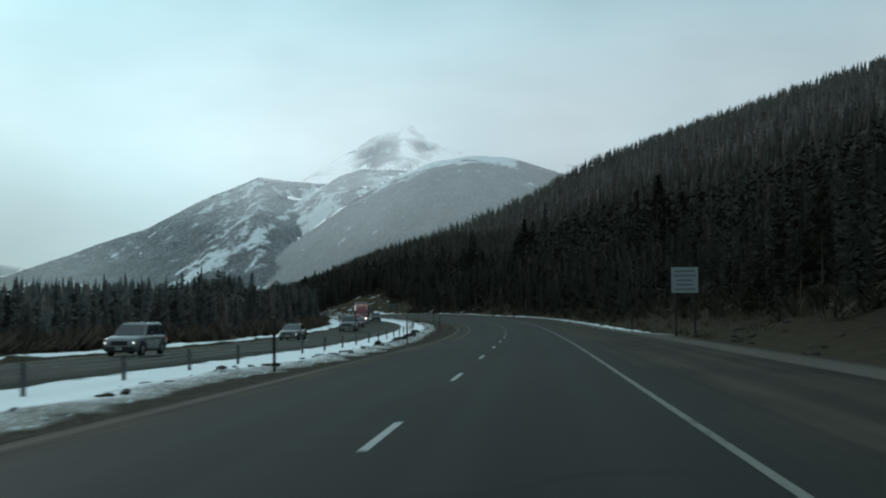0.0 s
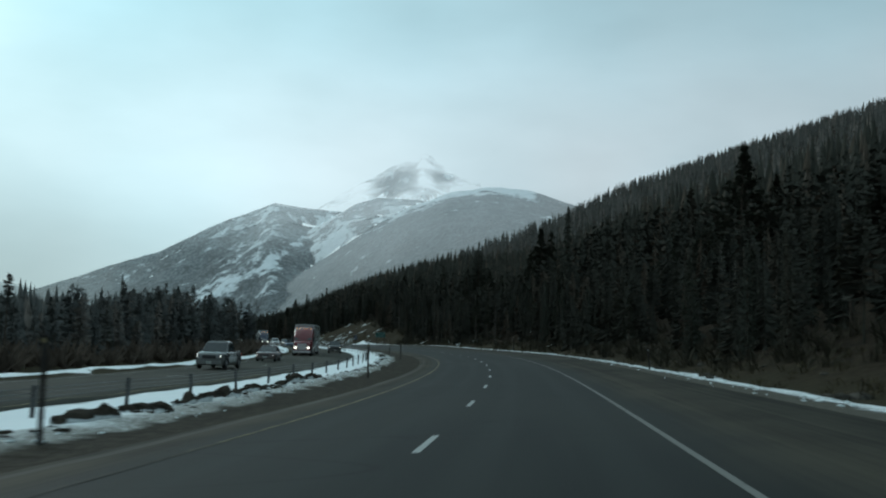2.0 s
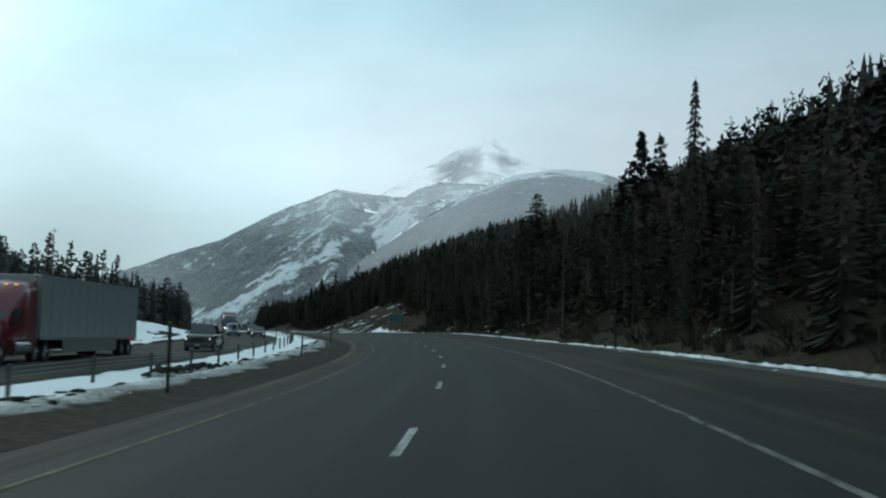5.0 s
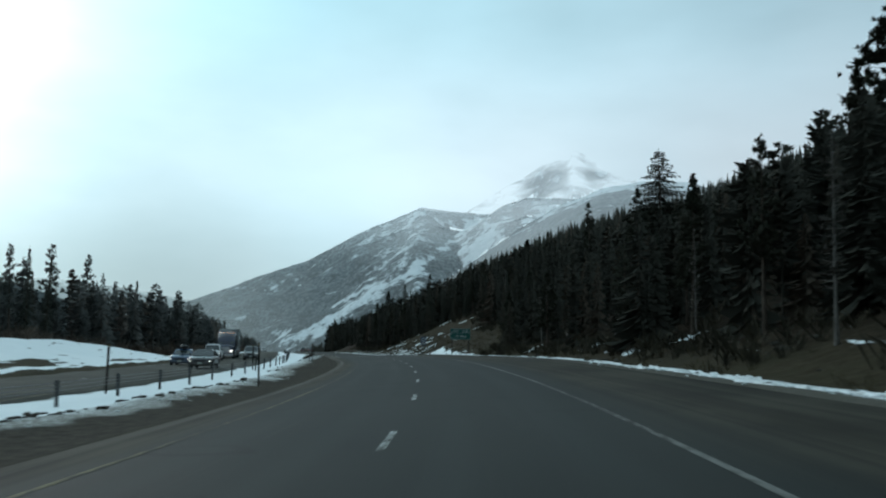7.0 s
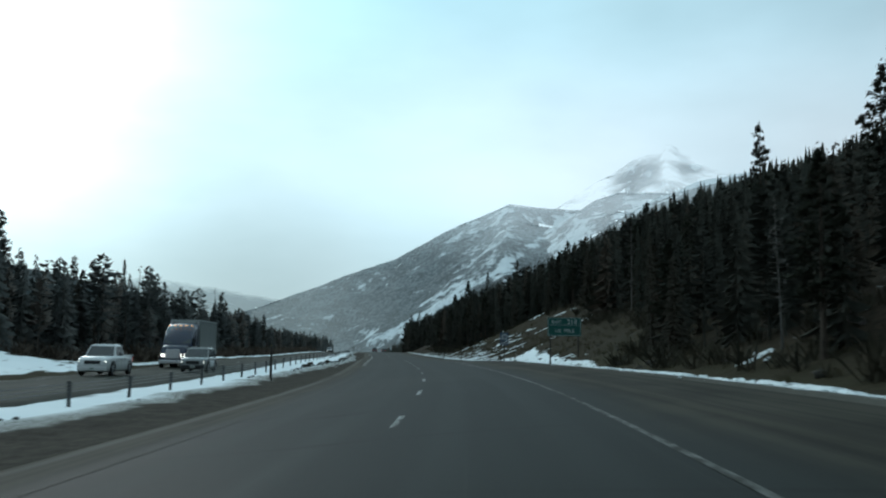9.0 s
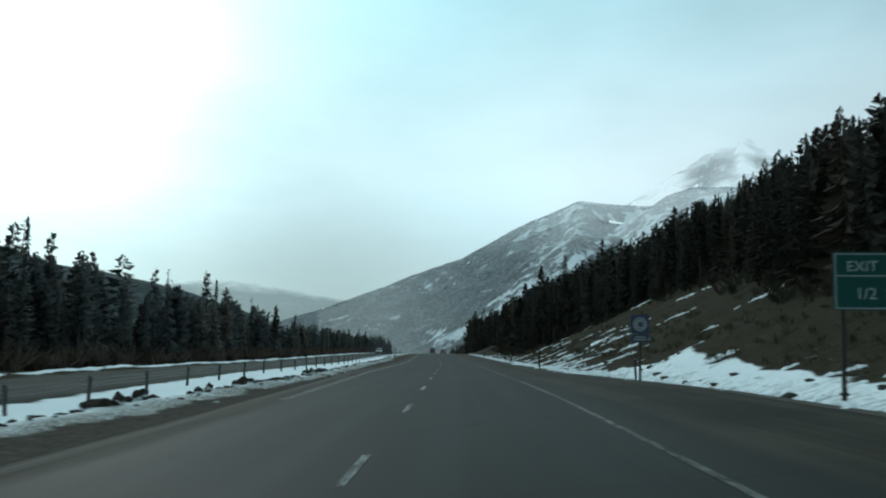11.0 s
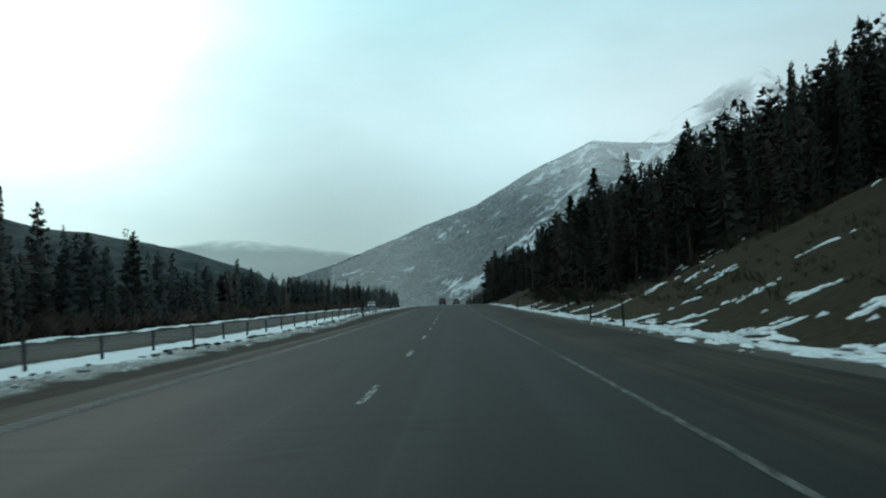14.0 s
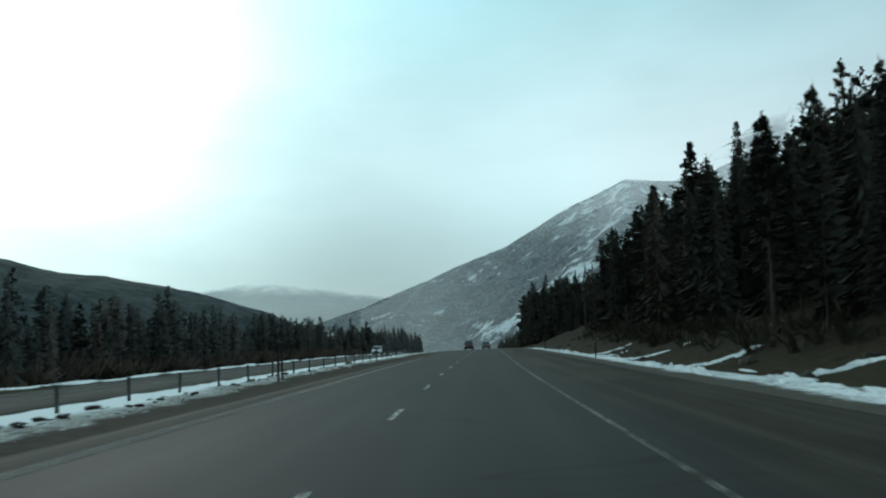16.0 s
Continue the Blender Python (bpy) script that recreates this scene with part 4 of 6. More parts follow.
# trees that stand out against the sky: kind, s, lat, height
LANDMARKS = [
    ("broad", 349, 36.3, 16.5), ("pine", 350.5, 33.3, 13.0), ("pine", 383, 36.7, 13), ("bushy", 281, 29.4, 17.0), ("bushy", 285, 28.2, 11.5), ("pine", 280, 31.0, 15.5), ("slim", 268, 30.2, 19.8), ("bushy", 186, 29.0, 16.0), ("bushy", 191, 35.5, 11.0), ("bushy", 326, 31.3, 11.0),
    ("spruce", 588.6, 30.8, 16.8), ("bushy", 583, 24.9, 16), ("bushy", 587, 21.5, 13.5), ("pine", 499, 41.2, 13), ("pine", 515, 41.3, 14), ("pine", 574, 38.3, 15.5), ("pine", 489, 45.6, 12.5), ("spruce", 742, 14.5, 16.5), ("spruce", 730, 17.5, 16), ("spruce", 748, 21, 15),
    ("pine", 446, 40.2, 12), ("pine", 451, 46.9, 11), ("pine", 239, 43.2, 14), ("slim", 618, 32.7, 13),
    ("dead", 494.5, -36, 14.3), ("slim", 502, -36, 13.4), ("lodge", 510, -36, 12.2), ("dead", 534, -36, 11.8), ("dead", 537.5, -36.5, 12.3), ("lodge", 595, -36, 10.2), ("lodge", 554, -36, 9.6), ("dead", 423, -36.5, 13.3), ("lodge", 429.5, -36, 12.6), ("lodge", 442, -36.5, 12.0),
    ("lodge", 463.5, -36, 11.9), ("dead", 471, -36, 12.5), ("lodge", 481, -33, 12.4), ("lodge", 366, -43, 14.4), ("lodge", 385.5, -42, 15.4), ("lodge", 412, -42, 13.2), ("slim", 438, -42, 15.8), ("lodge", 403, -47.5, 15), ("lodge", 397, -54, 16), ("lodge", 347, -46, 14.5), ("slim", 279, -52.5, 13),
]


def top_right(s, lat):
    """Height of the tallest trees on the right: low near the start, tall in two groups."""
    nodes = [0, 150, 235, 255, 285, 310, 335, 350, 365, 390, 430, 470, 500, 540, 580, 612, 630, 690, 712, 765, 800, 900]
    rows = [(16, [6, 7, 9, 9, 8.5, 8, 8, 8, 9, 9, 8.5, 8.5, 9, 11, 12, 12, 7, 7, 14.5, 15, 10, 9]), (28, [8, 9, 12, 14, 9.5, 9, 8, 7, 9, 11, 10.5, 11.5, 13, 12, 13.5, 14.5, 8.5, 8.5, 14, 13, 10, 9]),
            (40, [8, 10, 13, 16, 15, 10, 8, 7, 7.5, 8.5, 11.5, 12, 13.5, 13.5, 13, 14, 11, 11, 11, 11, 9, 9]), (58, [8, 12, 13, 15, 15, 13, 11, 8, 6, 6, 8, 11, 13.5, 13.5, 13.5, 13.5, 12, 11, 10, 9, 9, 9]),
            (78, [8, 12, 12, 13, 13, 13, 13, 12, 10, 4.5, 6, 8, 11, 12, 12, 12, 12, 10, 9, 9, 9, 9])]
    vals = [np.interp(s, nodes, h) for _, h in rows]
    out = vals[0]
    for (l0, _), (l1, _), v in zip(rows, rows[1:], vals[1:]):
        out = out + (v - out) * np.clip((np.asarray(lat) - l0) / (l1 - l0), 0, 1)
    return out


def top_left(s):
    return np.interp(s, [0, 130, 200, 235, 255, 400, 460, 480, 510, 560, 600, 720], [6.0, 6.5, 9.0, 10.0, 12.5, 13.6, 10.8, 10.8, 10.2, 8.5, 9.0, 9.5])


def build_trees():
    rng = random.Random(5)
    n = 0
    for kind, s, lat, h in LANDMARKS:
        plant(kind, s, lat, h, rng)
        n += 1
    spots = [(s, lat) for _, s, lat, _ in LANDMARKS]
    # front rows on both sides
    tries = 0
    while n < 392 and tries < 20000:
        tries += 1
        right = rng.random() < 0.70
        s = rng.uniform(45, 770)
        if right:
            edge = float(wood_edge(s))
            lat = edge + rng.expovariate(1 / 6.0)
            h = rng.uniform(0.66, 1.0) * top_right(s, lat)
        else:
            edge = 27 + 13 * float(smooth(s, 240, 275) * (1 - smooth(s, 360, 395)))
            lat = -(edge + rng.expovariate(1 / 7.0))
            h = rng.uniform(0.45, 0.92) * top_left(s)
        if any((s - a) ** 2 + (lat - b) ** 2 < 3.2 for a, b in spots):
            continue
        kind = rng.choices(("spruce", "slim", "pine", "dead", "bushy", "lodge"), (4, 3, 6, 0.8, 0.5, 0) if right else (0.4, 1.2, 1, 3.5, 0, 9))[0]
        plant(kind, s, lat, h, rng)
        spots.append((s, lat))
        n += 1
    # a close stand of thin pines behind the snowy mound
    rng = random.Random(17)
    n = 0
    while n < 34:
        s, lat = rng.uniform(285, 445), -rng.uniform(37, 54)
        if (s < 395 and lat > -42) or any((s - a) ** 2 + (lat - b) ** 2 < 3.2 for a, b in spots):
            continue
        plant(rng.choices(("lodge", "slim", "dead"), (8, 2, 1))[0], s, lat, rng.uniform(0.72, 1.0) * top_left(s), rng)
        spots.append((s, lat))
        n += 1
    return spots


def layered_tree(rng, layers, spikes):
    """A light conifer for the massed forest, 1 m high and about 0.3 m wide: jagged skirts on a stem."""
    v, f = [], []
    for j in range(layers):
        t = j / layers
        z0 = 0.10 + 0.88 * t
        r = 0.155 * (1 - t) ** 0.75 * rng.uniform(0.75, 1.2) + 0.012
        c = len(v)
        v.append((rng.uniform(-.01, .01), rng.uniform(-.01, .01), z0 + 0.9 / layers * rng.uniform(1.1, 1.6)))
        a0 = rng.random() * 6.28
        for i in range(spikes * 2):
            a = a0 + 6.283 * i / (spikes * 2)
            q = r * (rng.uniform(0.75, 1.25) if i % 2 == 0 else rng.uniform(0.25, 0.5))
            v.append((q * math.cos(a), q * math.sin(a), z0 - (0.03 if i % 2 == 0 else -0.02) + rng.uniform(-.012, .012)))
        for i in range(spikes * 2):
            f.append((c, c + 1 + i, c + 1 + (i + 1) % (spikes * 2)))
    b = len(v)
    for a in range(3):
        v.append((0.012 * math.cos(2.1 * a), 0.012 * math.sin(2.1 * a), -0.05))
    v.append((0, 0, 1.0))
    f += [(b, b + 1, b + 3), (b + 1, b + 2, b + 3), (b + 2, b, b + 3)]
    return np.array(v), np.array(f)


def twig_tree(rng, kind, n, slim=1.0):
    """A light conifer for the massed forest, 1 m high: loose boughs on a stem, in one of four habits."""
    v, f = [], []
    base = {"cone": 0.06, "column": 0.10, "round": 0.22, "open": 0.36}[kind]
    for i in range(n):
        u = ((i + rng.random()) / n) ** 1.1
        z = base + (0.99 - base) * u
        r = {"cone": 0.175 * (1 - u) ** 0.85, "column": 0.095 * (1 - u) ** 0.5, "round": 0.14 * (1 - u ** 2.5) ** 0.6 * (0.6 + 0.4 * u), "open": 0.12 * (1 - u ** 3) ** 0.6}[kind] + 0.014
        a = rng.random() * 6.283
        ln = r * rng.choice((0.55, 0.8, 1.0, 1.0, 1.25))
        drop = rng.uniform(0.1, 0.6) if kind in ("cone", "column") else rng.uniform(-0.5, 0.2)
        ca, sa = math.cos(a), math.sin(a)
        w = ((0.16 + 0.20 * rng.random()) * ln + 0.006) * slim
        roll = rng.uniform(-0.9, 0.9)
        wx, wz = w * math.cos(roll), w * math.sin(roll)
        c = len(v)
        zt = z - drop * ln
        v += [(0, 0, z + 0.012), (ca * ln * 0.7 - sa * wx, sa * ln * 0.7 + ca * wx, z - drop * ln * 0.7 + wz), (ca * ln, sa * ln, zt), (ca * ln * 0.6 + sa * wx, sa * ln * 0.6 - ca * wx, z - drop * ln * 0.8 - wz - 0.02)]
        f += [(c, c + 1, c + 2), (c, c + 2, c + 3)]
    b = len(v)
    for a in range(3):
        v.append((0.011 * math.cos(2.1 * a), 0.011 * math.sin(2.1 * a), -0.05))
    v.append((0, 0, 1.0))
    f += [(b, b + 1, b + 3), (b + 1, b + 2, b + 3), (b + 2, b, b + 3)]
    return np.array(v), np.array(f)


def mass(name, label, templates, S, L, H, seed, mat=None):
    """Join many trees into one mesh."""
    g = np.random.default_rng(seed)
    x, y = on_plan(S, L)
    z = ground_z(S, L) - 0.2
    which = g.integers(0, len(templates), len(S))
    V, F, T, off = [], [], [], 0
    for k, (tv, tf) in enumerate(templates):
        m = which == k
        n = int(m.sum())
        if not n:
            continue
        a = g.uniform(0, 6.283, n)
        w = H[m] * g.uniform(0.75, 1.25, n)
        ca, sa = np.cos(a) * w, np.sin(a) * w
        vx = tv[None, :, 0] * ca[:, None] - tv[None, :, 1] * sa[:, None] + x[m][:, None]
        vy = tv[None, :, 0] * sa[:, None] + tv[None, :, 1] * ca[:, None] + y[m][:, None]
        vz = tv[None, :, 2] * H[m][:, None] + z[m][:, None]
        lean = g.normal(0, 0.02, (n, 2))
        vx += tv[None, :, 2] * H[m][:, None] * lean[:, :1]
        vy += tv[None, :, 2] * H[m][:, None] * lean[:, 1:]
        V.append(np.stack([vx, vy, vz], -1).reshape(-1, 3))
        F.append((tf[None] + (np.arange(n) * len(tv))[:, None, None]).reshape(-1, 3) + off)
        T.append(np.repeat(g.random(n), len(tv)))
        off += n * len(tv)
    ob = soup(name, np.concatenate(V), np.concatenate(F), mat or M_FOREST, np.concatenate(T))
    tagged(ob, label, "forest", kind="stuff")
    return ob


def build_forest(spots):
    g = np.random.default_rng(8)
    rng = random.Random(9)
    habits, habits_left = ("cone", "cone", "column", "round", "round", "column", "cone", "open"), ("open", "open", "round", "column", "cone", "open")
    mid, pines = [twig_tree(rng, k, 60, 0.9) for k in habits], [twig_tree(rng, k, 56, 0.95) for k in habits_left]
    fine, fine_left = [twig_tree(rng, k, 190, 0.36) for k in habits], [twig_tree(rng, k, 150, 0.44) for k in habits_left]
    low = [layered_tree(rng, 4, 3) for _ in range(6)]
    near = np.array(spots)

    def scatter(n, s0, s1, l0, l1, power=1.0):
        S = g.uniform(s0, s1, n)
        u = g.random(n) ** power
        return S, l0 + (l1 - l0) * u

    # right side, behind the front rows
    S, L = scatter(7000, 30, 800, 12.5, 90, 1.3)
    keep = L > wood_edge(S) + 0.8 + 1.6 * bumps(S, L * 0, 14, 0.3)
    S, L = S[keep], L[keep]
    d = ((S[:, None] - near[None, :, 0]) ** 2 + (L[:, None] - near[None, :, 1]) ** 2).min(1)
    S, L = S[d > 2.0], L[d > 2.0]
    H = g.uniform(0.5, 1.0, len(S)) * top_right(S, L)
    front = L < 50
    edge = L < wood_edge(S) + 12
    mass("forest_right_edge", "dense conifers at the wood's edge above the shoulder", fine, S[edge], L[edge], H[edge], 1)
    deep = front & ~edge
    mass("forest_right", "dense dark conifer forest on the hillside", mid, S[deep], L[deep], H[deep], 13)
    mass("forest_right_upper", "dark conifers further up the hillside", low, S[~front], L[~front], H[~front], 11)
    S, L = scatter(13000, -60, 1500, 80, 520, 0.8)
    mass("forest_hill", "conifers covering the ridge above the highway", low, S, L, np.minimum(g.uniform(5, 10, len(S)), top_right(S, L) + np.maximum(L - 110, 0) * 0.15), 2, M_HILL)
    S, L = scatter(700, 800, 1300, 12.5, 60, 1.0)
    mass("forest_ahead", "conifers lining the highway far ahead", low, S, L, g.uniform(4, 8, len(S)), 3)
    # left side
    S, L = scatter(6200, 10, 800, 27.5, 130, 1.6)
    keep = L > 28 + 15 * smooth(S, 240, 275) * (1 - smooth(S, 360, 395)) + 2 * bumps(S, L * 0, 12, 1.3)
    S, L = S[keep], -L[keep]
    d = ((S[:, None] - near[None, :, 0]) ** 2 + (L[:, None] - near[None, :, 1]) ** 2).min(1)
    S, L = S[d > 2.0], L[d > 2.0]
    H = g.uniform(0.40, 0.86, len(S)) * top_left(S)
    front = L > -55
    edge = L > -(38 + 14 * smooth(S, 240, 275) * (1 - smooth(S, 360, 395)))
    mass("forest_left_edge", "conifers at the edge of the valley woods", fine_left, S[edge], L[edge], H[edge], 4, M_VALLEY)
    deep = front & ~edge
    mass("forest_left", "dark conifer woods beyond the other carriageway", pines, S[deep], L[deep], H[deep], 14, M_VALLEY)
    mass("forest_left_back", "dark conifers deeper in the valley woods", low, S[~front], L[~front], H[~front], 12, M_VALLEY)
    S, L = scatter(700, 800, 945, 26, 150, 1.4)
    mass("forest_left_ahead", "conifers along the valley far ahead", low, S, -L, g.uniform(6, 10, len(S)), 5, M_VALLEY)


build_forest(build_trees())


# ---------------------------------------------------------------- things: materials
def mat_glass(name, col=(0.02, 0.026, 0.028)):
    m = Mat(name, 0.06, 0.6)
    n = m.noise(m.obj(), 3.0, 3)
    m.color(m.mix(n, col, tuple(c * 1.8 for c in col)))
    return m.m


def mat_lamp(name, col, strength):
    m = Mat(name, 0.2, 0.5)
    m.color(tuple(min(1, c * 0.8) for c in col))
    m.b.inputs["Emission Color"].default_value = (*col, 1)
    m.b.inputs["Emission Strength"].default_value = strength
    return m.m


M_GLASS = mat_glass("tinted_car_glass")
M_TYRE = plain("tyre_rubber", (0.016, 0.016, 0.016), 0.85, 0.2)
M_RIM = plain("alloy_rim", (0.28, 0.29, 0.30), 0.4, 0.5, 0.7)
M_TRIM = plain("black_plastic_trim", (0.018, 0.018, 0.019), 0.6, 0.3)
M_CHROME = plain("dull_chrome", (0.42, 0.43, 0.44), 0.3, 0.5, 0.9)
M_LAMP = mat_lamp("headlight_on", (1.0, 0.96, 0.86), 2.2)
M_LAMP_OFF = plain("headlight_glass", (0.45, 0.47, 0.48), 0.15, 0.6)
M_TAIL = mat_lamp("taillight_red", (0.5, 0.02, 0.015), 0.25)
M_AMBER = mat_lamp("amber_marker", (1.0, 0.35, 0.03), 0.9)
M_PLATE = plain("number_plate_face", (0.40, 0.42, 0.40), 0.5)
M_PLATE_BAR = plain("number_plate_bar", (0.05, 0.09, 0.06), 0.6)
M_POST = plain("galvanised_post", (0.060, 0.062, 0.062), 0.6, 0.4, 0.3, 0.3)
M_CABLE = plain("steel_cable", (0.07, 0.072, 0.075), 0.5, 0.4, 0.5)
M_RUST_POST = plain("weathered_steel_post", (0.026, 0.023, 0.020), 0.8, 0.15, 0.0, 0.3)
M_SIGN_GREEN = plain("green_sign_face", (0.003, 0.050, 0.042), 0.45, 0.25)
M_SIGN_BLUE = plain("blue_sign_face", (0.012, 0.028, 0.062), 0.45, 0.4)
M_SIGN_WHITE = plain("white_sign_face", (0.23, 0.26, 0.26), 0.5, 0.4)
M_LETTER = plain("white_sign_lettering", (0.27, 0.31, 0.30), 0.5, 0.3, 0.0, 0.05)
M_DARK_BAR = plain("dark_sign_lettering", (0.085, 0.095, 0.098), 0.6)
M_SIGN_BACK = plain("sign_back_aluminium", (0.22, 0.23, 0.23), 0.5, 0.4, 0.5)
M_REFLECT = plain("reflector", (0.16, 0.13, 0.06), 0.3)
M_REFLECT_W = plain("white_reflector", (0.20, 0.205, 0.20), 0.3)


def mat_paint(name, col, dirt=0.5):
    """Car paint with road salt and dirt on the lower body."""
    m = Mat(name, 0.35, 0.5)
    p = m.obj()
    sep = m.node("ShaderNodeSeparateXYZ", Vector=p)
    n = m.noise(p, 2.5, 4, 0.6)
    low = m.step(m.math("ADD", sep.outputs["Z"], m.math("MULTIPLY", n, 0.5)), 1.15, 0.45)
    m.color(m.mix(m.math("MULTIPLY", low, dirt), col, (0.12, 0.115, 0.10)))
    m.rough(m.math("MULTIPLY_ADD", low, 0.45, 0.25))
    m.b.inputs["Coat Weight"].default_value = 0.3
    return m.m


# ---------------------------------------------------------------- vehicles
def loft(stations, bm=None, close=True):
    """Skin over cross sections. A station: y, then half-profile points (x, z) from the bottom middle out and up to the top middle."""
    bm = bm or bmesh.new()
    rings = []
    for y, pts in stations:
        ring = [bm.verts.new((x, y, z)) for x, z in pts] + [bm.verts.new((-x, y, z)) for x, z in reversed(pts) if x > 1e-6]
        rings.append(ring)
    n = len(rings[0])
    for a, b in zip(rings, rings[1:]):
        for i in range(n):
            j = (i + 1) % n
            bm.faces.new((a[i], a[j], b[j], b[i]))
    if close:
        bm.faces.new(rings[0])
        bm.faces.new(rings[-1][::-1])
    bmesh.ops.recalc_face_normals(bm, faces=bm.faces)
    return bm


def wheel(parent, x, y, r, w):
    """Tyre as the part, rim under it."""
    side = 1 if x > 0 else -1
    bm = bmesh.new()
    prof = [(r * 0.62, -w / 2), (r * 0.93, -w / 2), (r, -w / 2 + 0.03), (r, w / 2 - 0.03), (r * 0.93, w / 2), (r * 0.62, w / 2)]
    k = 20
    rings = [[bm.verts.new((x + o, y + q * math.sin(6.2832 * i / k), r + q * math.cos(6.2832 * i / k))) for q, o in prof] for i in range(k)]
    for i in range(k):
        a, b = rings[i], rings[(i + 1) % k]
        for j in range(len(prof) - 1):
            bm.faces.new((a[j], a[j + 1], b[j + 1], b[j]))
    bmesh.ops.recalc_face_normals(bm, faces=bm.faces)
    tyre = part("wheel", bm, M_TYRE, parent)
    bm = rod((x - side * w * 0.2, y, r), (x + side * w * 0.38, y, r), r * 0.60, r * 0.60, 16)
    for i in range(5):
        a = 6.2832 * i / 5
        rod((x + side * w * 0.40, y, r), (x + side * w * 0.42, y + r * 0.52 * math.sin(a), r + r * 0.52 * math.cos(a)), 0.05, 0.035, 6, bm)
    part("rim", bm, M_RIM, tyre)


def quad(name, pts, mat, parent, thick=0.012):
    """A thin solid panel on four corners."""
    bm = bmesh.new()
    p = [Vector(q) for q in pts]
    n = (p[1] - p[0]).cross(p[-1] - p[0]).normalized() * thick
    a, b = [bm.verts.new(q) for q in p], [bm.verts.new(q + n) for q in p]
    k = len(p)
    bm.faces.new(a[::-1])
    bm.faces.new(b)
    for i in range(k):
        j = (i + 1) % k
        bm.faces.new((a[i], a[j], b[j], b[i]))
    return part(name, bm, mat, parent)


def car(kind, paint, label, lights=True, roof_box=False):
    """A road vehicle, nose towards +y, standing on z = 0."""
    top = new({"suv": "suv", "sedan": "car", "pickup": "pickup_truck", "van": "van"}[kind])
    tagged(top, label, {"pickup": "truck"}.get(kind, "car"), "vehicles on the highway")
    L, W, H, belt, hood = {"suv": (4.7, 0.93, 1.74, 1.08, 1.05), "sedan": (4.6, 0.90, 1.45, 0.94, 0.88), "pickup": (5.7, 0.98, 1.88, 1.18, 1.16), "van": (5.2, 0.98, 2.0, 1.15, 1.10)}[kind]
    r = {"suv": 0.36, "sedan": 0.32, "pickup": 0.40, "van": 0.35}[kind]
    y0, y1 = -L / 2, L / 2
    z0 = r * 0.62

    def sec(y, w, zt, zb=z0):
        return y, [(0, zb), (w * 0.86, zb), (w * 0.97, zb + 0.10), (w, (zb + zt) * 0.52), (w * 0.985, zt - 0.14), (w * 0.93, zt - 0.03), (w * 0.80, zt), (0, zt + 0.025)]

    tail = belt + (0.02 if kind != "sedan" else 0.0)
    st = [sec(y0, W * 0.84, tail - 0.20, z0 + 0.16), sec(y0 + 0.08, W * 0.93, tail - 0.05), sec(y0 + 0.55, W * 0.985, tail), sec(y0 + 1.5, W, belt), sec(0.2, W, belt),
          sec(y1 - 1.45, W, belt - 0.01), sec(y1 - 0.9, W * 0.985, hood), sec(y1 - 0.35, W * 0.95, hood - 0.06), sec(y1 - 0.08, W * 0.88, hood - 0.16, z0 + 0.05), sec(y1, W * 0.80, hood - 0.28, z0 + 0.12)]
    part("body", loft(st), paint, top, "", True)
    # cabin: belt line up to the roof
    cb0, cb1, ct0, ct1 = {"suv": (y0 + 0.12, y1 - 1.25, y0 + 0.45, y1 - 2.05), "sedan": (y0 + 0.75, y1 - 1.35, y0 + 1.45, y1 - 2.15),
                          "pickup": (y0 + 1.95, y1 - 1.45, y0 + 2.15, y1 - 2.15), "van": (y0 + 0.05, y1 - 0.85, y0 + 0.25, y1 - 1.75)}[kind]
    wb, wt = W * 0.93, W * 0.74

    def ring(z, a, b, w):
        return [(w, a, z), (w, b, z), (-w, b, z), (-w, a, z)]

    bm = bmesh.new()
    lv = [[bm.verts.new(p) for p in ring(z, a, b, w)] for z, a, b, w in ((belt - 0.06, cb0, cb1, wb), (H - 0.09, ct0, ct1, wt + 0.02), (H, ct0 + 0.12, ct1 - 0.14, wt - 0.14))]
    for a, b in zip(lv, lv[1:]):
        for i in range(4):
            bm.faces.new((a[i], a[(i + 1) % 4], b[(i + 1) % 4], b[i]))
    bm.faces.new(lv[-1])
    bmesh.ops.recalc_face_normals(bm, faces=bm.faces)
    bmesh.ops.bevel(bm, geom=[e for e in bm.edges if e.calc_length() > 0.1], offset=0.035, segments=2, affect="EDGES")
    part("cabin", bm, paint, top)

    def on_side(x, t, u):
        """Point on a cabin side: t from back to front, u from belt to roof."""
        z = belt + 0.015 + u * (H - 0.15 - belt)
        k = (z - belt + 0.06) / (H - 0.03 - belt)
        a, b = cb0 + (ct0 - cb0) * k, cb1 + (ct1 - cb1) * k
        return (x * (wb + (wt + 0.02 - wb) * k + 0.004), a + (b - a) * t, z)

    for x in (1, -1):
        cuts = ((0.08, 0.47), (0.51, 0.90)) if kind != "suv" else ((0.04, 0.28), (0.31, 0.60), (0.63, 0.93))
        for a, b in cuts:
            c = [on_side(x, a, 0), on_side(x, b, 0), on_side(x, b, 1), on_side(x, a, 1)]
            quad("side_window", c if x > 0 else c[::-1], M_GLASS, top)
    for name, t, sgn in (("windscreen", 1.0, 1), ("rear_window", 0.0, -1)):
        c = []
        for x, u in ((-0.9, 0), (0.9, 0), (0.9, 1), (-0.9, 1)):
            p = on_side(1, t, u)
            c.append((p[0] * x, p[1] + sgn * 0.012, p[2]))
        quad(name, c[::-1] if sgn > 0 else c, M_GLASS, top)
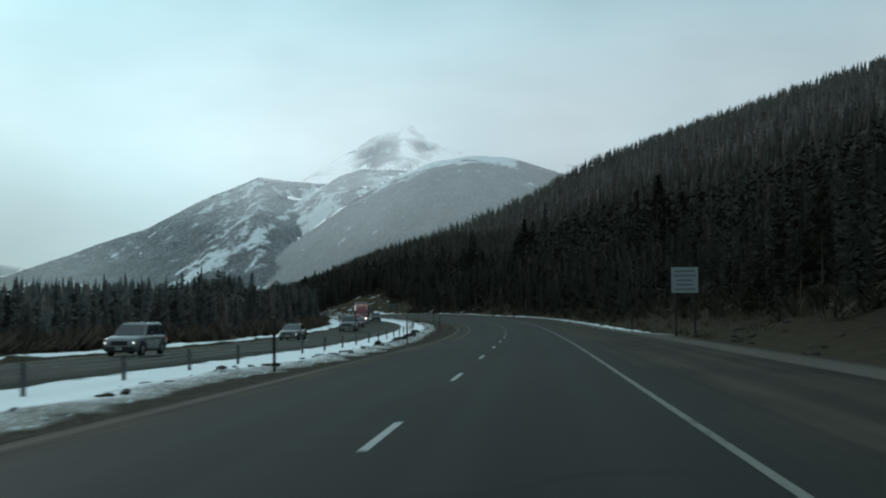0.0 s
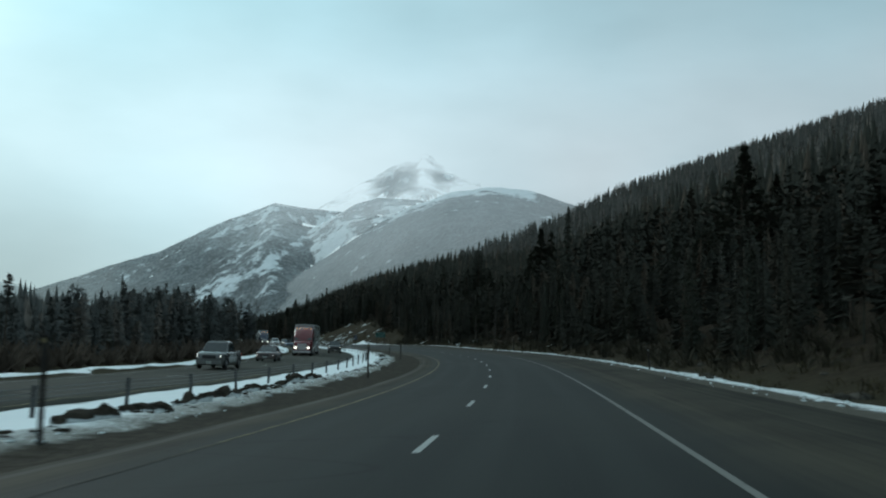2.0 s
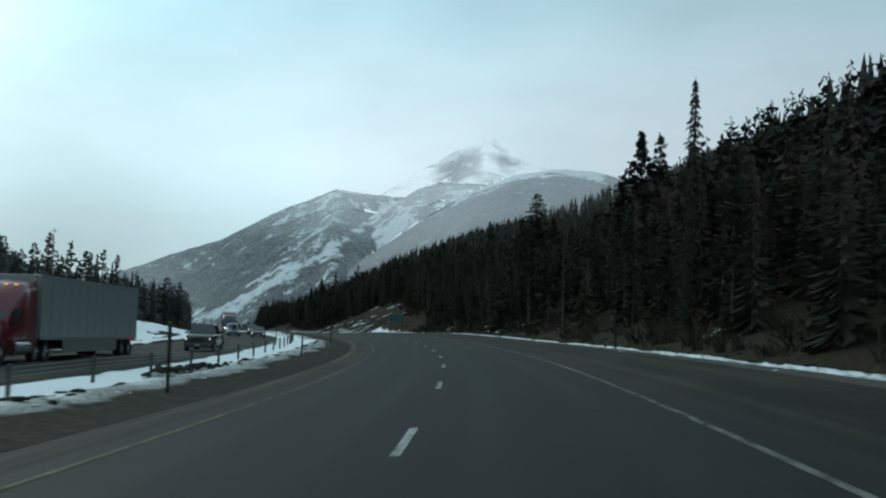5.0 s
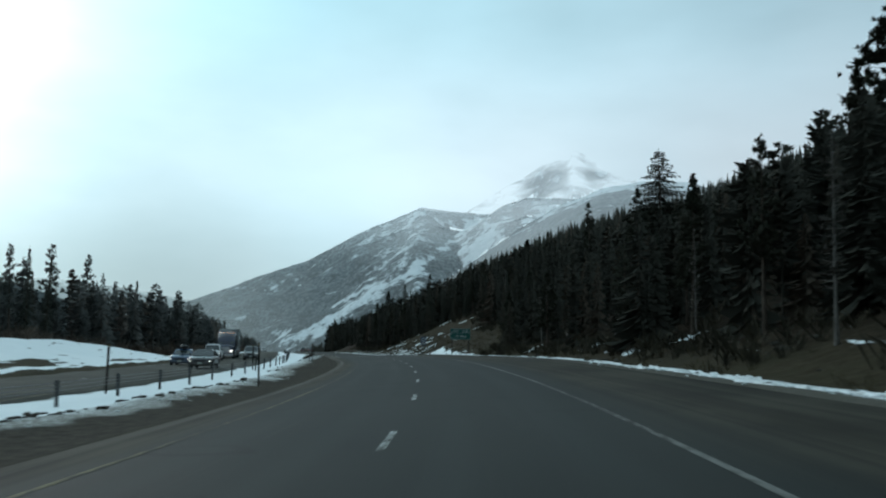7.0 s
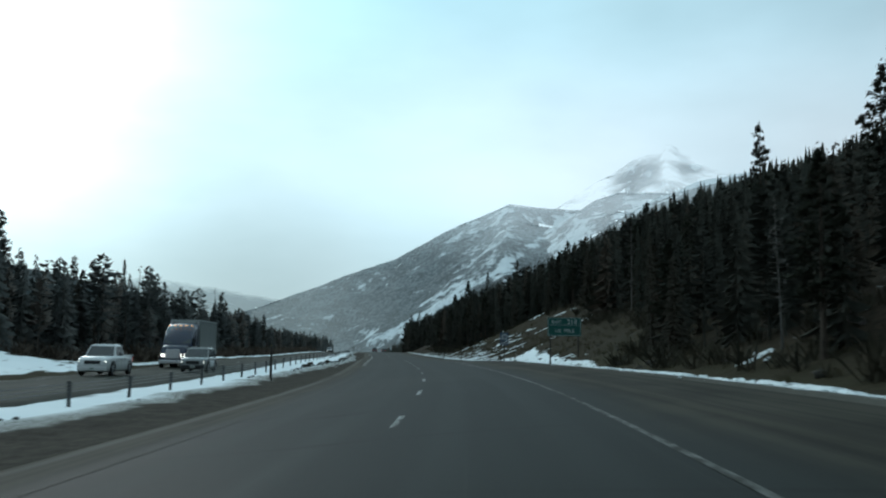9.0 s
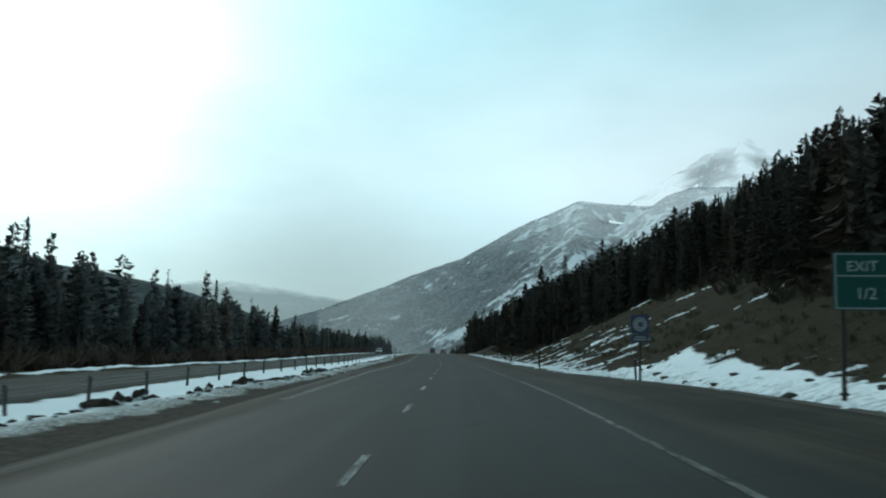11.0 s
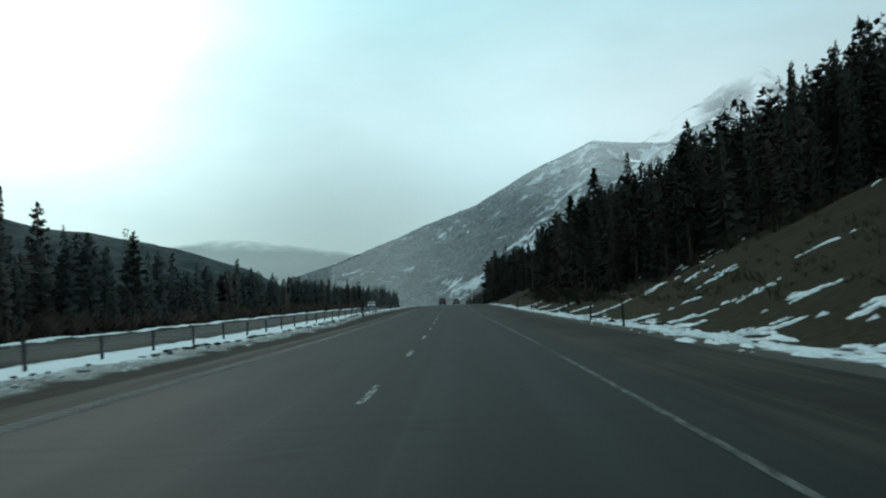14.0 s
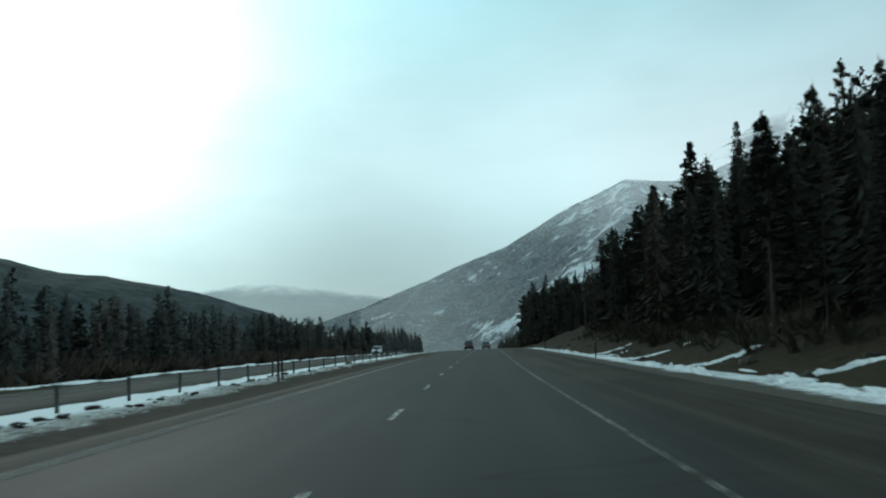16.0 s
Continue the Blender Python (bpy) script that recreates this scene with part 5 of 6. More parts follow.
    # doors, a little proud of the body, with their handles
    for a, b in {"suv": ((-0.90, -0.02), (0.02, 0.92)), "sedan": ((-0.86, -0.02), (0.02, 0.90)), "pickup": ((-0.85, 0.12), (0.16, 1.20)), "van": ((-1.05, -0.02), (0.02, 1.05))}[kind]:
        for x in (1, -1):
            door = part("door", box(min(x * (W - 0.03), x * (W + 0.008)), a, z0 + 0.16, max(x * (W - 0.03), x * (W + 0.008)), b, belt - 0.10, 0.012), paint, top)
            part("door_handle", box(min(x * (W + 0.006), x * (W + 0.035)), a + 0.06, belt - 0.21, max(x * (W + 0.006), x * (W + 0.035)), a + 0.24, belt - 0.175, 0.008), M_TRIM, door)
    # front and rear details
    grille = box(-W * 0.48, y1 - 0.10, hood - 0.46, W * 0.48, y1 + 0.015, hood - 0.24, 0.02)
    part("grille", grille, M_TRIM, top)
    part("bumper", box(-W * 0.86, y1 - 0.22, z0 + 0.06, W * 0.86, y1 + 0.06, z0 + 0.30, 0.05), M_TRIM if kind in ("suv", "van") else paint, top)
    part("bumper", box(-W * 0.86, y0 - 0.06, z0 + 0.10, W * 0.86, y0 + 0.20, z0 + 0.34, 0.05), M_CHROME if kind == "pickup" else M_TRIM, top)
    for x in (1, -1):
        part("headlight", box(min(x * W * 0.52, x * W * 0.82), y1 - 0.20, hood - 0.44, max(x * W * 0.52, x * W * 0.82), y1 - 0.015, hood - 0.27, 0.03), M_LAMP if lights else M_LAMP_OFF, top)
        part("taillight", box(min(x * W * 0.66, x * W * 0.92), y0 - 0.015, belt - 0.40, max(x * W * 0.66, x * W * 0.92), y0 + 0.15, belt - 0.12, 0.03), M_TAIL, top)
        part("mirror", box(min(x * (W + 0.02), x * (W + 0.20)), cb1 - 0.62, belt + 0.0, max(x * (W + 0.02), x * (W + 0.20)), cb1 - 0.50, belt + 0.17, 0.03), M_TRIM, top)
        for yy in (y1 - 0.95, y0 + 0.95):
            wheel(top, x * (W - 0.12), yy, r, 0.22)
            arch = bmesh.new()
            rows = []
            for i in range(13):
                g = math.pi * i / 12
                cg, sg = math.cos(g), math.sin(g)
                rows.append([arch.verts.new((x * (W - 0.05) + o, yy + q * cg, r + q * sg)) for q, o in ((r + 0.02, 0), (r + 0.02, x * 0.07), (r + 0.10, x * 0.07), (r + 0.10, 0))])
            for p, q in zip(rows, rows[1:]):
                for j in range(4):
                    arch.faces.new((p[j], p[(j + 1) % 4], q[(j + 1) % 4], q[j]))
            arch.faces.new(rows[0][::-1])
            arch.faces.new(rows[-1])
            bmesh.ops.recalc_face_normals(arch, faces=arch.faces)
            part("wheel_arch", arch, M_TRIM, top)
    for yy, sg in ((y1 + 0.062, 1), (y0 - 0.062, -1)):
        pl = part("number_plate", box(-0.16, yy - 0.008, z0 + 0.12, 0.16, yy + 0.008, z0 + 0.27), M_PLATE, top)
        part("plate_bar", box(-0.11, yy + sg * 0.011 - 0.003, z0 + 0.17, 0.11, yy + sg * 0.011 + 0.003, z0 + 0.22), M_PLATE_BAR, pl)
    if kind == "pickup":
        bed = box(-W * 0.82, y0 + 0.12, belt - 0.02, W * 0.82, cb0 - 0.05, belt + 0.035, 0.01)
        part("cargo_bed", bed, M_TRIM, top)
        for x in (1, -1):
            part("bed_rail", box(min(x * W * 0.82, x * W * 0.97), y0 + 0.05, belt - 0.03, max(x * W * 0.82, x * W * 0.97), cb0 - 0.02, belt + 0.06, 0.015), paint, top)
    if kind == "suv" or roof_box:
        for x in (0.55, -0.55):
            part("roof_rail", rod((x * W, ct0 + 0.15, H + 0.04), (x * W, ct1 - 0.15, H + 0.04), 0.02, 0.02, 6), M_TRIM, top)
    if roof_box:
        bx = [(ct0 + 0.0, [(0, H + 0.08), (0.28, H + 0.08), (0.36, H + 0.16), (0.34, H + 0.28), (0, H + 0.32)]), (ct1 - 0.3, [(0, H + 0.08), (0.28, H + 0.08), (0.36, H + 0.16), (0.34, H + 0.30), (0, H + 0.34)]),
              (ct1 + 0.25, [(0, H + 0.08), (0.20, H + 0.08), (0.26, H + 0.12), (0.22, H + 0.18), (0, H + 0.20)])]
        part("roof_box", loft(bx), M_TRIM, top, "black ski box", True)
    return top


def lorry(cab_paint, box_paint, label, length=15.0, tractor=True):
    """A truck with a box body, nose towards +y; y = 0 at the bumper."""
    top = new("semi_truck" if tractor else "box_truck")
    tagged(top, label, "truck", "vehicles on the highway")
    H = 4.0 if tractor else 3.3
    W = 1.25
    cl = 6.2 if tractor else 2.6
    if tractor:
        st = [(-0.05, [(0, 0.45), (0.95, 0.45), (1.0, 0.7), (0.98, 1.4), (0.85, 1.62), (0, 1.66)]), (-1.0, [(0, 0.45), (1.05, 0.45), (1.1, 0.8), (1.05, 1.6), (0.92, 1.80), (0, 1.84)]),
              (-1.75, [(0, 0.45), (1.12, 0.45), (1.15, 0.9), (1.12, 1.75), (1.0, 1.92), (0, 1.95)])]
        part("hood", loft(st), cab_paint, top, "", True)
        st = [(-1.7, [(0, 0.5), (1.15, 0.5), (1.18, 1.2), (1.15, 1.9), (1.10, 1.95), (0, 1.98)]), (-2.25, [(0, 0.5), (1.18, 0.5), (1.22, 1.2), (1.15, 2.5), (1.02, 2.72), (0, 2.76)]),
              (-3.2, [(0, 0.5), (1.2, 0.5), (1.24, 1.2), (1.2, 3.1), (1.05, 3.45), (0, 3.5)]), (-4.6, [(0, 0.5), (1.2, 0.5), (1.24, 1.2), (1.22, 3.3), (1.1, 3.7), (0, 3.76)])]
        part("cab", loft(st), cab_paint, top, "", True)
        quad("windscreen", [(-1.05, -1.72, 2.0), (1.05, -1.72, 2.0), (0.98, -2.22, 2.66), (-0.98, -2.22, 2.66)], M_GLASS, top, 0.02)
        part("grille", box(-0.55, -0.12, 0.75, 0.55, 0.0, 1.5, 0.03), M_CHROME, top)
        wy = [(-1.0, 1.05), (-4.9, 1.0), (-6.1, 1.0)]
        hz = 1.02
        for x in (1, -1):
            part("fuel_tank", rod((x * 1.0, -2.4, 0.75), (x * 1.0, -3.9, 0.75), 0.33, 0.33, 14), M_CHROME, top)
            part("exhaust_stack", rod((x * 1.12, -4.65, 1.0), (x * 1.12, -4.65, 3.9), 0.07, 0.07, 8), M_CHROME, top)
    else:
        st = [(0.0, [(0, 0.4), (0.9, 0.4), (0.98, 0.6), (0.96, 1.15), (0, 1.2)]), (-0.7, [(0, 0.4), (1.0, 0.4), (1.04, 0.7), (1.0, 1.35), (0, 1.4)]), (-1.2, [(0, 0.4), (1.0, 0.4), (1.04, 0.7), (0.92, 2.05), (0, 2.15)]),
              (-2.5, [(0, 0.4), (1.0, 0.4), (1.04, 0.7), (0.96, 2.2), (0, 2.3)])]
        part("cab", loft(st), cab_paint, top, "", True)
        quad("windscreen", [(-0.88, -0.73, 1.42), (0.88, -0.73, 1.42), (0.80, -1.17, 2.0), (-0.80, -1.17, 2.0)], M_GLASS, top, 0.02)
        part("grille", box(-0.5, -0.08, 0.62, 0.5, 0.03, 1.0, 0.02), M_TRIM, top)
        wy = [(-0.9, 0.9)]
        hz = 0.85
    part("bumper", box(-1.1, -0.15, 0.35, 1.1, 0.10, 0.65, 0.06), M_CHROME if tractor else M_TRIM, top)
    for x in (1, -1):
        part("headlight", box(min(x * 0.62, x * 0.95), -0.14, hz - 0.12, max(x * 0.62, x * 0.95), 0.02, hz + 0.10, 0.03), M_LAMP, top)
        part("mirror", box(min(x * 1.28, x * 1.48), -2.0 if tractor else -1.1, 1.7, max(x * 1.28, x * 1.48), -1.9 if tractor else -1.0, 2.4, 0.03), M_TRIM, top)
        part("side_window", box(min(x * 1.17, x * 1.222), -2.9 if tractor else -2.2, 1.75, max(x * 1.17, x * 1.222), -2.15 if tractor else -1.35, 2.4), M_GLASS, top)
    y_front, y_back = -cl + (1.2 if tractor else 0.0), -cl - length + (1.2 if tractor else 0.0)
    body = part("trailer" if tractor else "cargo_box", box(-W, y_back, 1.1, W, y_front, H, 0.03), box_paint, top)
    for x in (1, -1):
        rails = box(min(x * W, x * (W + 0.02)), y_back, 1.06, max(x * W, x * (W + 0.02)), y_front, 1.2)
        add_box(rails, min(x * W, x * (W + 0.02)), y_back, H - 0.12, max(x * W, x * (W + 0.02)), y_front, H + 0.01)
        k = int((y_front - y_back) / 1.2)
        for i in range(k + 1):
            yy = y_back + (y_front - y_back) * i / k
            add_box(rails, min(x * W, x * (W + 0.012)), yy - 0.02, 1.2, max(x * W, x * (W + 0.012)), yy + 0.02, H - 0.12)
        part("side_rail", rails, M_SIGN_BACK, body)
        part("taillight", box(min(x * 0.8, x * 1.15), y_back - 0.02, 0.95, max(x * 0.8, x * 1.15), y_back + 0.04, 1.08), M_TAIL, top)
        if tractor:
            part("side_skirt", box(min(x * (W - 0.06), x * (W - 0.03)), y_back + 3.6, 0.45, max(x * (W - 0.06), x * (W - 0.03)), y_front - 3.0, 1.06), M_SIGN_BACK, top)
    part("chassis", box(-0.5, y_back + 0.3, 0.72, 0.5, -0.6, 1.08), M_TRIM, top)
    part("mudguard_bar", box(-1.1, y_back + 0.02, 0.5, 1.1, y_back + 0.10, 0.62), M_TRIM, top)
    for i in range(5):
        part("marker_lamp", box(-0.9 + i * 0.45 - 0.06, (-3.0 if tractor else -1.5), (3.42 if tractor else 2.26), -0.9 + i * 0.45 + 0.06, (-2.9 if tractor else -1.4), (3.50 if tractor else 2.34)), M_AMBER, top)
    for yy, r_ in wy:
        for x in (1, -1):
            wheel(top, x * r_, yy, 0.5 if tractor else 0.42, 0.28)
    for yy in ([y_back + 1.2, y_back + 2.5] if tractor else [y_back + 1.5]):
        for x in (1, -1):
            wheel(top, x * 1.02, yy, 0.5 if tractor else 0.42, 0.40)
    return top


def on_road(ob, s, lat, oncoming):
    x, y = on_plan(s, lat)
    z = float(ground_z(s, -17.0)) + 0.02 if lat < -12 else float(road_z(s, lat))
    b = math.degrees(math.atan(float(np.interp(s, S1, BK)))) if lat > -12 else 0.0
    ob.matrix_basis = pose(float(x), float(y), z + 0.005, 0, -b, math.degrees(float(heading(s))) + (180 if oncoming else 0))


def build_vehicles():
    silver, maroon, dark = mat_paint("silver_paint", (0.17, 0.18, 0.18)), mat_paint("maroon_paint", (0.034, 0.009, 0.009)), mat_paint("charcoal_paint", (0.022, 0.023, 0.026))
    white, blue, red, grey = mat_paint("white_paint", (0.55, 0.56, 0.56), 0.35), mat_paint("blue_paint", (0.020, 0.055, 0.115)), mat_paint("red_cab_paint", (0.12, 0.014, 0.020)), mat_paint("grey_paint", (0.095, 0.10, 0.10))
    trailer = mat_paint("dirty_white_trailer", (0.23, 0.25, 0.245), 0.7)
    on_road(car("suv", silver, "silver sport utility vehicle with headlights on"), 71, -19.2, True)
    on_road(car("pickup", grey, "grey pickup truck with headlights on"), 146, -18.6, True)
    on_road(car("sedan", maroon, "maroon saloon car with headlights on"), 170, -19.2, True)
    on_road(car("sedan", grey, "grey saloon car with headlights on"), 110, -19.2, True)
    on_road(lorry(red, trailer, "long-nosed red semi truck with dirty white trailer"), 205, -19.3, True)
    on_road(car("pickup", dark, "dark grey crew-cab pickup truck with headlights on"), 236, -15.3, True)
    on_road(car("sedan", blue, "blue car with black roof box, salt-stained", True, True), 315, -18.9, True)
    on_road(car("pickup", white, "white pickup truck with headlights on"), 343, -19.2, True)
    on_road(car("suv", silver, "silver sport utility vehicle passing the blue truck"), 353, -15.4, True)
    on_road(car("sedan", dark, "dark saloon car with headlights on in the inner lane"), 303, -15.4, True)
    navy = mat_paint("navy_cab_paint", (0.012, 0.020, 0.045))
    on_road(lorry(navy, trailer, "semi truck with dark blue cab and short dirty white trailer", 8.5), 363, -19.3, True)
    on_road(car("suv", white, "white sport utility vehicle far ahead"), 672, -19.2, True)
    on_road(car("van", dark, "dark van driving away in the passing lane", False), 700, -1.9, False)
    on_road(car("suv", grey, "dark grey sport utility vehicle driving away", False), 712, 1.9, False)


build_vehicles()


# ---------------------------------------------------------------- median barrier, markers and signs
def build_barrier():
    top = new("cable_barrier")
    tagged(top, "low steel cable barrier on dark posts in the snowy median", "barrier")
    first = None
    s_list = np.arange(10.5, 640, 6.4)
    tips = []
    rng = random.Random(3)
    for s in s_list:
        lat = -11.0 + 0.05 * rng.uniform(-1, 1)
        x, y = on_plan(s, lat)
        z = float(ground_z(s, lat))
        if first is None:
            bm = box(-0.055, -0.04, -0.3, 0.055, 0.04, 0.80, 0.012)
            add_box(bm, -0.065, -0.05, 0.80, 0.065, 0.05, 0.83)
            for h in (0.50, 0.62, 0.74):
                add_box(bm, 0.055, -0.03, h - 0.02, 0.085, 0.03, h + 0.02)
            first = part("post", bm, M_POST, top)
            ob = first
        else:
            ob = new("post", first.data)
            ob.parent = top
        ob.matrix_basis = pose(float(x), float(y), z, rng.gauss(0, 1.5), rng.gauss(0, 1.5), math.degrees(float(heading(s))))
        tips.append((float(x), float(y), z))
    for h in (0.50, 0.62, 0.74):
        bm = bmesh.new()
        for a, b in zip(tips, tips[1:]):
            rod((a[0], a[1], a[2] + h), (b[0], b[1], b[2] + h), 0.011, 0.011, 4, bm)
        part("cable", bm, M_CABLE, top)


def marker_post(tall, col):
    top = new("snow_marker_post" if tall else "delineator_post")
    h = 1.95 if tall else 1.15
    tagged(top, "tall thin dark snow marker post with a reflector" if tall else "short steel delineator post with a reflector", "post", "roadside marker posts")
    bm = box(-0.045, -0.012, -0.4, 0.045, 0.012, h)
    add_box(bm, -0.045, -0.012, -0.4, -0.030, 0.035, h)
    add_box(bm, 0.030, -0.012, -0.4, 0.045, 0.035, h)
    part("stake", bm, M_RUST_POST, top)
    part("reflector", rod((0, -0.02, h - 0.10), (0, -0.034, h - 0.10), 0.045, 0.045, 10), col, top)
    return top


def build_markers():
    rng = random.Random(12)
    tall, low = marker_post(True, M_REFLECT), marker_post(False, M_REFLECT_W)
    used = [False, False]
    for s, lat, is_tall in [(51.7, -6.9, 1), (92.5, -7.1, 1), (134, -7.0, 1), (191, -7.3, 1), (223.8, -7.7, 0), (262.8, -12.2, 1), (268, -7.0, 1), (302, -11.6, 1), (334, -8.0, 1), (336, -8.3, 0),
                            (520, -7.6, 1), (522.5, -7.9, 1), (560, -7.4, 0), (30, 8.9, 0), (90, 8.9, 0), (132.6, 8.8, 0), (214, 8.6, 1), (381, 9.2, 0), (428.5, 8.9, 0), (421.3, 8.35, 1), (462, 8.6, 0), (475, 8.9, 0), (540, 9, 0), (600, 9, 0)]:
        proto = tall if is_tall else low
        m = place(s, lat, 0, rng.gauss(0, 6)) @ pose(0, 0, 0, rng.gauss(0, 1.5), rng.gauss(0, 2.0))
        if not used[is_tall]:
            used[is_tall] = True
            proto.matrix_basis = m
        else:
            copy_thing(proto, m)


def lettering(text, x, z, size, mat, parent, y=-0.012):
    cu = bpy.data.curves.new("lettering", "FONT")
    cu.body, cu.size, cu.extrude, cu.align_x = text, size, 0.002, "CENTER"
    tmp = bpy.data.objects.new("lettering", cu)
    me = bpy.data.meshes.new_from_object(tmp)
    bpy.data.objects.remove(tmp)
    me.materials.append(mat)
    ob = new("lettering", me)
    ob.parent = parent
    ob.matrix_basis = pose(x, y, z, 90, 0, 0)
    return ob


def rounded(w, h, z, t=0.012, r=0.07):
    """A sign plate with rounded corners, centred on x, from z up, facing -y."""
    bm = bmesh.new()
    ring = []
    for cx, cz, a0 in ((w / 2 - r, z + h - r, 0), (-w / 2 + r, z + h - r, 90), (-w / 2 + r, z + r, 180), (w / 2 - r, z + r, 270)):
        for i in range(5):
            a = math.radians(a0 + 22.5 * i)
            ring.append((cx + r * math.cos(a), cz + r * math.sin(a)))
    f, b = [bm.verts.new((x, 0, zz)) for x, zz in ring], [bm.verts.new((x, t, zz)) for x, zz in ring]
    bm.faces.new(f)
    bm.faces.new(b[::-1])
    for i in range(len(ring)):
        j = (i + 1) % len(ring)
        bm.faces.new((f[i], b[i], b[j], f[j]))
    bmesh.ops.recalc_face_normals(bm, faces=bm.faces)
    return bm


def sign_post(parent, x, z1):
    bm = box(x - 0.05, 0.02, -0.5, x + 0.05, 0.12, z1)
    add_box(bm, x - 0.09, -0.02, -0.02, x + 0.09, 0.16, 0.06)
    part("post", bm, M_RUST_POST, parent)


def build_signs():
    # green exit sign on two posts
    g0 = float(ground_z(360.7, 12.0))
    top = new("exit_sign")
    tagged(top, "green highway exit sign with white lettering on two posts", "road sign")
    zb = 4.80 - 1.48 - g0
    panel = part("panel", rounded(2.70, 1.48, zb), M_SIGN_GREEN, top)
    edge = bmesh.new()
    for x0, z0, x1, z1 in ((-1.30, zb + 0.04, 1.30, zb + 0.065), (-1.30, zb + 1.415, 1.30, zb + 1.44), (-1.30, zb + 0.04, -1.275, zb + 1.44), (1.275, zb + 0.04, 1.30, zb + 1.44), (-1.30, zb + 0.86, 1.30, zb + 0.885)):
        add_box(edge, x0, -0.008, z0, x1, -0.001, z1)
    part("border", edge, M_LETTER, panel)
    lettering("EXIT", -0.62, zb + 0.99, 0.38, M_LETTER, panel)
    lettering("218", 0.60, zb + 0.96, 0.54, M_LETTER, panel)
    lettering("1/2  MILE", 0.0, zb + 0.28, 0.42, M_LETTER, panel)
    for x in (-1.12, 1.12):
        sign_post(top, x, zb + 1.4)
    top.matrix_basis = place(360.7, 12.0, 0.0, -3)
    # blue square service sign with a plate below
    top = new("service_sign")
    tagged(top, "small blue roadside sign with pale round emblem and lower plate", "road sign")
    panel = part("panel", rounded(0.84, 0.86, 2.32), M_SIGN_BLUE, top)
    ring = bmesh.new()
    for i in range(24):
        a, b = 6.2832 * i / 24, 6.2832 * (i + 1) / 24
        rod((0.30 * math.cos(a), -0.01, 2.75 + 0.30 * math.sin(a)), (0.30 * math.cos(b), -0.01, 2.75 + 0.30 * math.sin(b)), 0.022, 0.022, 5, ring)
    part("emblem_ring", ring, M_LETTER, panel)
    part("emblem", rod((0, -0.002, 2.75), (0, -0.010, 2.75), 0.24, 0.24, 20), M_SIGN_BACK, panel)
    part("emblem_core", rod((0.03, -0.010, 2.74), (0.03, -0.015, 2.74), 0.13, 0.09, 12), M_SIGN_BLUE, panel)
    plate = part("lower_plate", rounded(0.84, 0.36, 1.90), M_SIGN_BLUE, top)
    part("text_bar", box(-0.30, -0.008, 2.00, 0.30, -0.001, 2.07), M_SIGN_BACK, plate)
    part("text_bar", box(-0.24, -0.008, 2.12, 0.24, -0.001, 2.18), M_SIGN_BACK, plate)
    sign_post(top, 0.0, 3.12)
    top.matrix_basis = place(383, 9.75, 0.0, -2)
    # white regulatory sign, five lines of unreadable text
    top = new("regulatory_sign")
    tagged(top, "square white road sign with lines of dark text", "road sign")
    zb = 3.78 - 1.38 - float(ground_z(73.9, 10.08))
    panel = part("panel", rounded(1.42, 1.38, zb, 0.012, 0.03), M_SIGN_WHITE, top)
    for i, w in enumerate((1.05, 1.16, 0.82, 0.92, 1.14)):
        z = zb + 1.13 - i * 0.245
        part("text_bar", box(-w / 2, -0.009, z, w / 2, -0.001, z + 0.075), M_DARK_BAR, panel)
    for x in (-0.50, 0.50):
        sign_post(top, x, zb + 1.30)
    top.matrix_basis = place(73.9, 10.08, 0.0, -2)


def build_rumble(road):
    """Milled rumble grooves along the left shoulder, pale with dried salt."""
    m = plain("salted_rumble_groove", (0.34, 0.345, 0.32), 0.9, 0.1, 0.0, 0.6, 3.0)
    v, f = [], []
    for i, s0 in enumerate(np.arange(366, 570, 0.34)):
        for ds, lat in ((0, -4.22), (0, -3.86), (0.14, -3.86), (0.14, -4.22)):
            x, y = on_plan(s0 + ds, lat)
            v.append((float(x), float(y), float(road_z(s0 + ds, lat)) + 0.010))
        f.append((i * 4, i * 4 + 1, i * 4 + 2, i * 4 + 3))
    ob = mesh_object("rumble_strip", v, f, m, road)
    tagged(ob, "salt-stained rumble strip", kind="stuff")


build_rumble(ROAD)
build_barrier()
build_markers()
build_signs()


# ---------------------------------------------------------------- ploughed clods, brush, rocks and logs
def lump_template(rng, rough=0.45, detail=2):
    bm = bmesh.new()
    bmesh.ops.create_icosphere(bm, subdivisions=detail, radius=1.0)
    o = Vector((rng.random() * 9, rng.random() * 9, rng.random() * 9))
    v = np.array([tuple(p.co * (1 + rough * noise.noise(p.co * 1.4 + o) + rough * 0.5 * noise.noise(p.co * 3.1 + o))) for p in bm.verts])
    bm.verts.index_update()
    f = np.array([[q.index for q in p.verts] for p in bm.faces])
    bm.free()
    return v, f


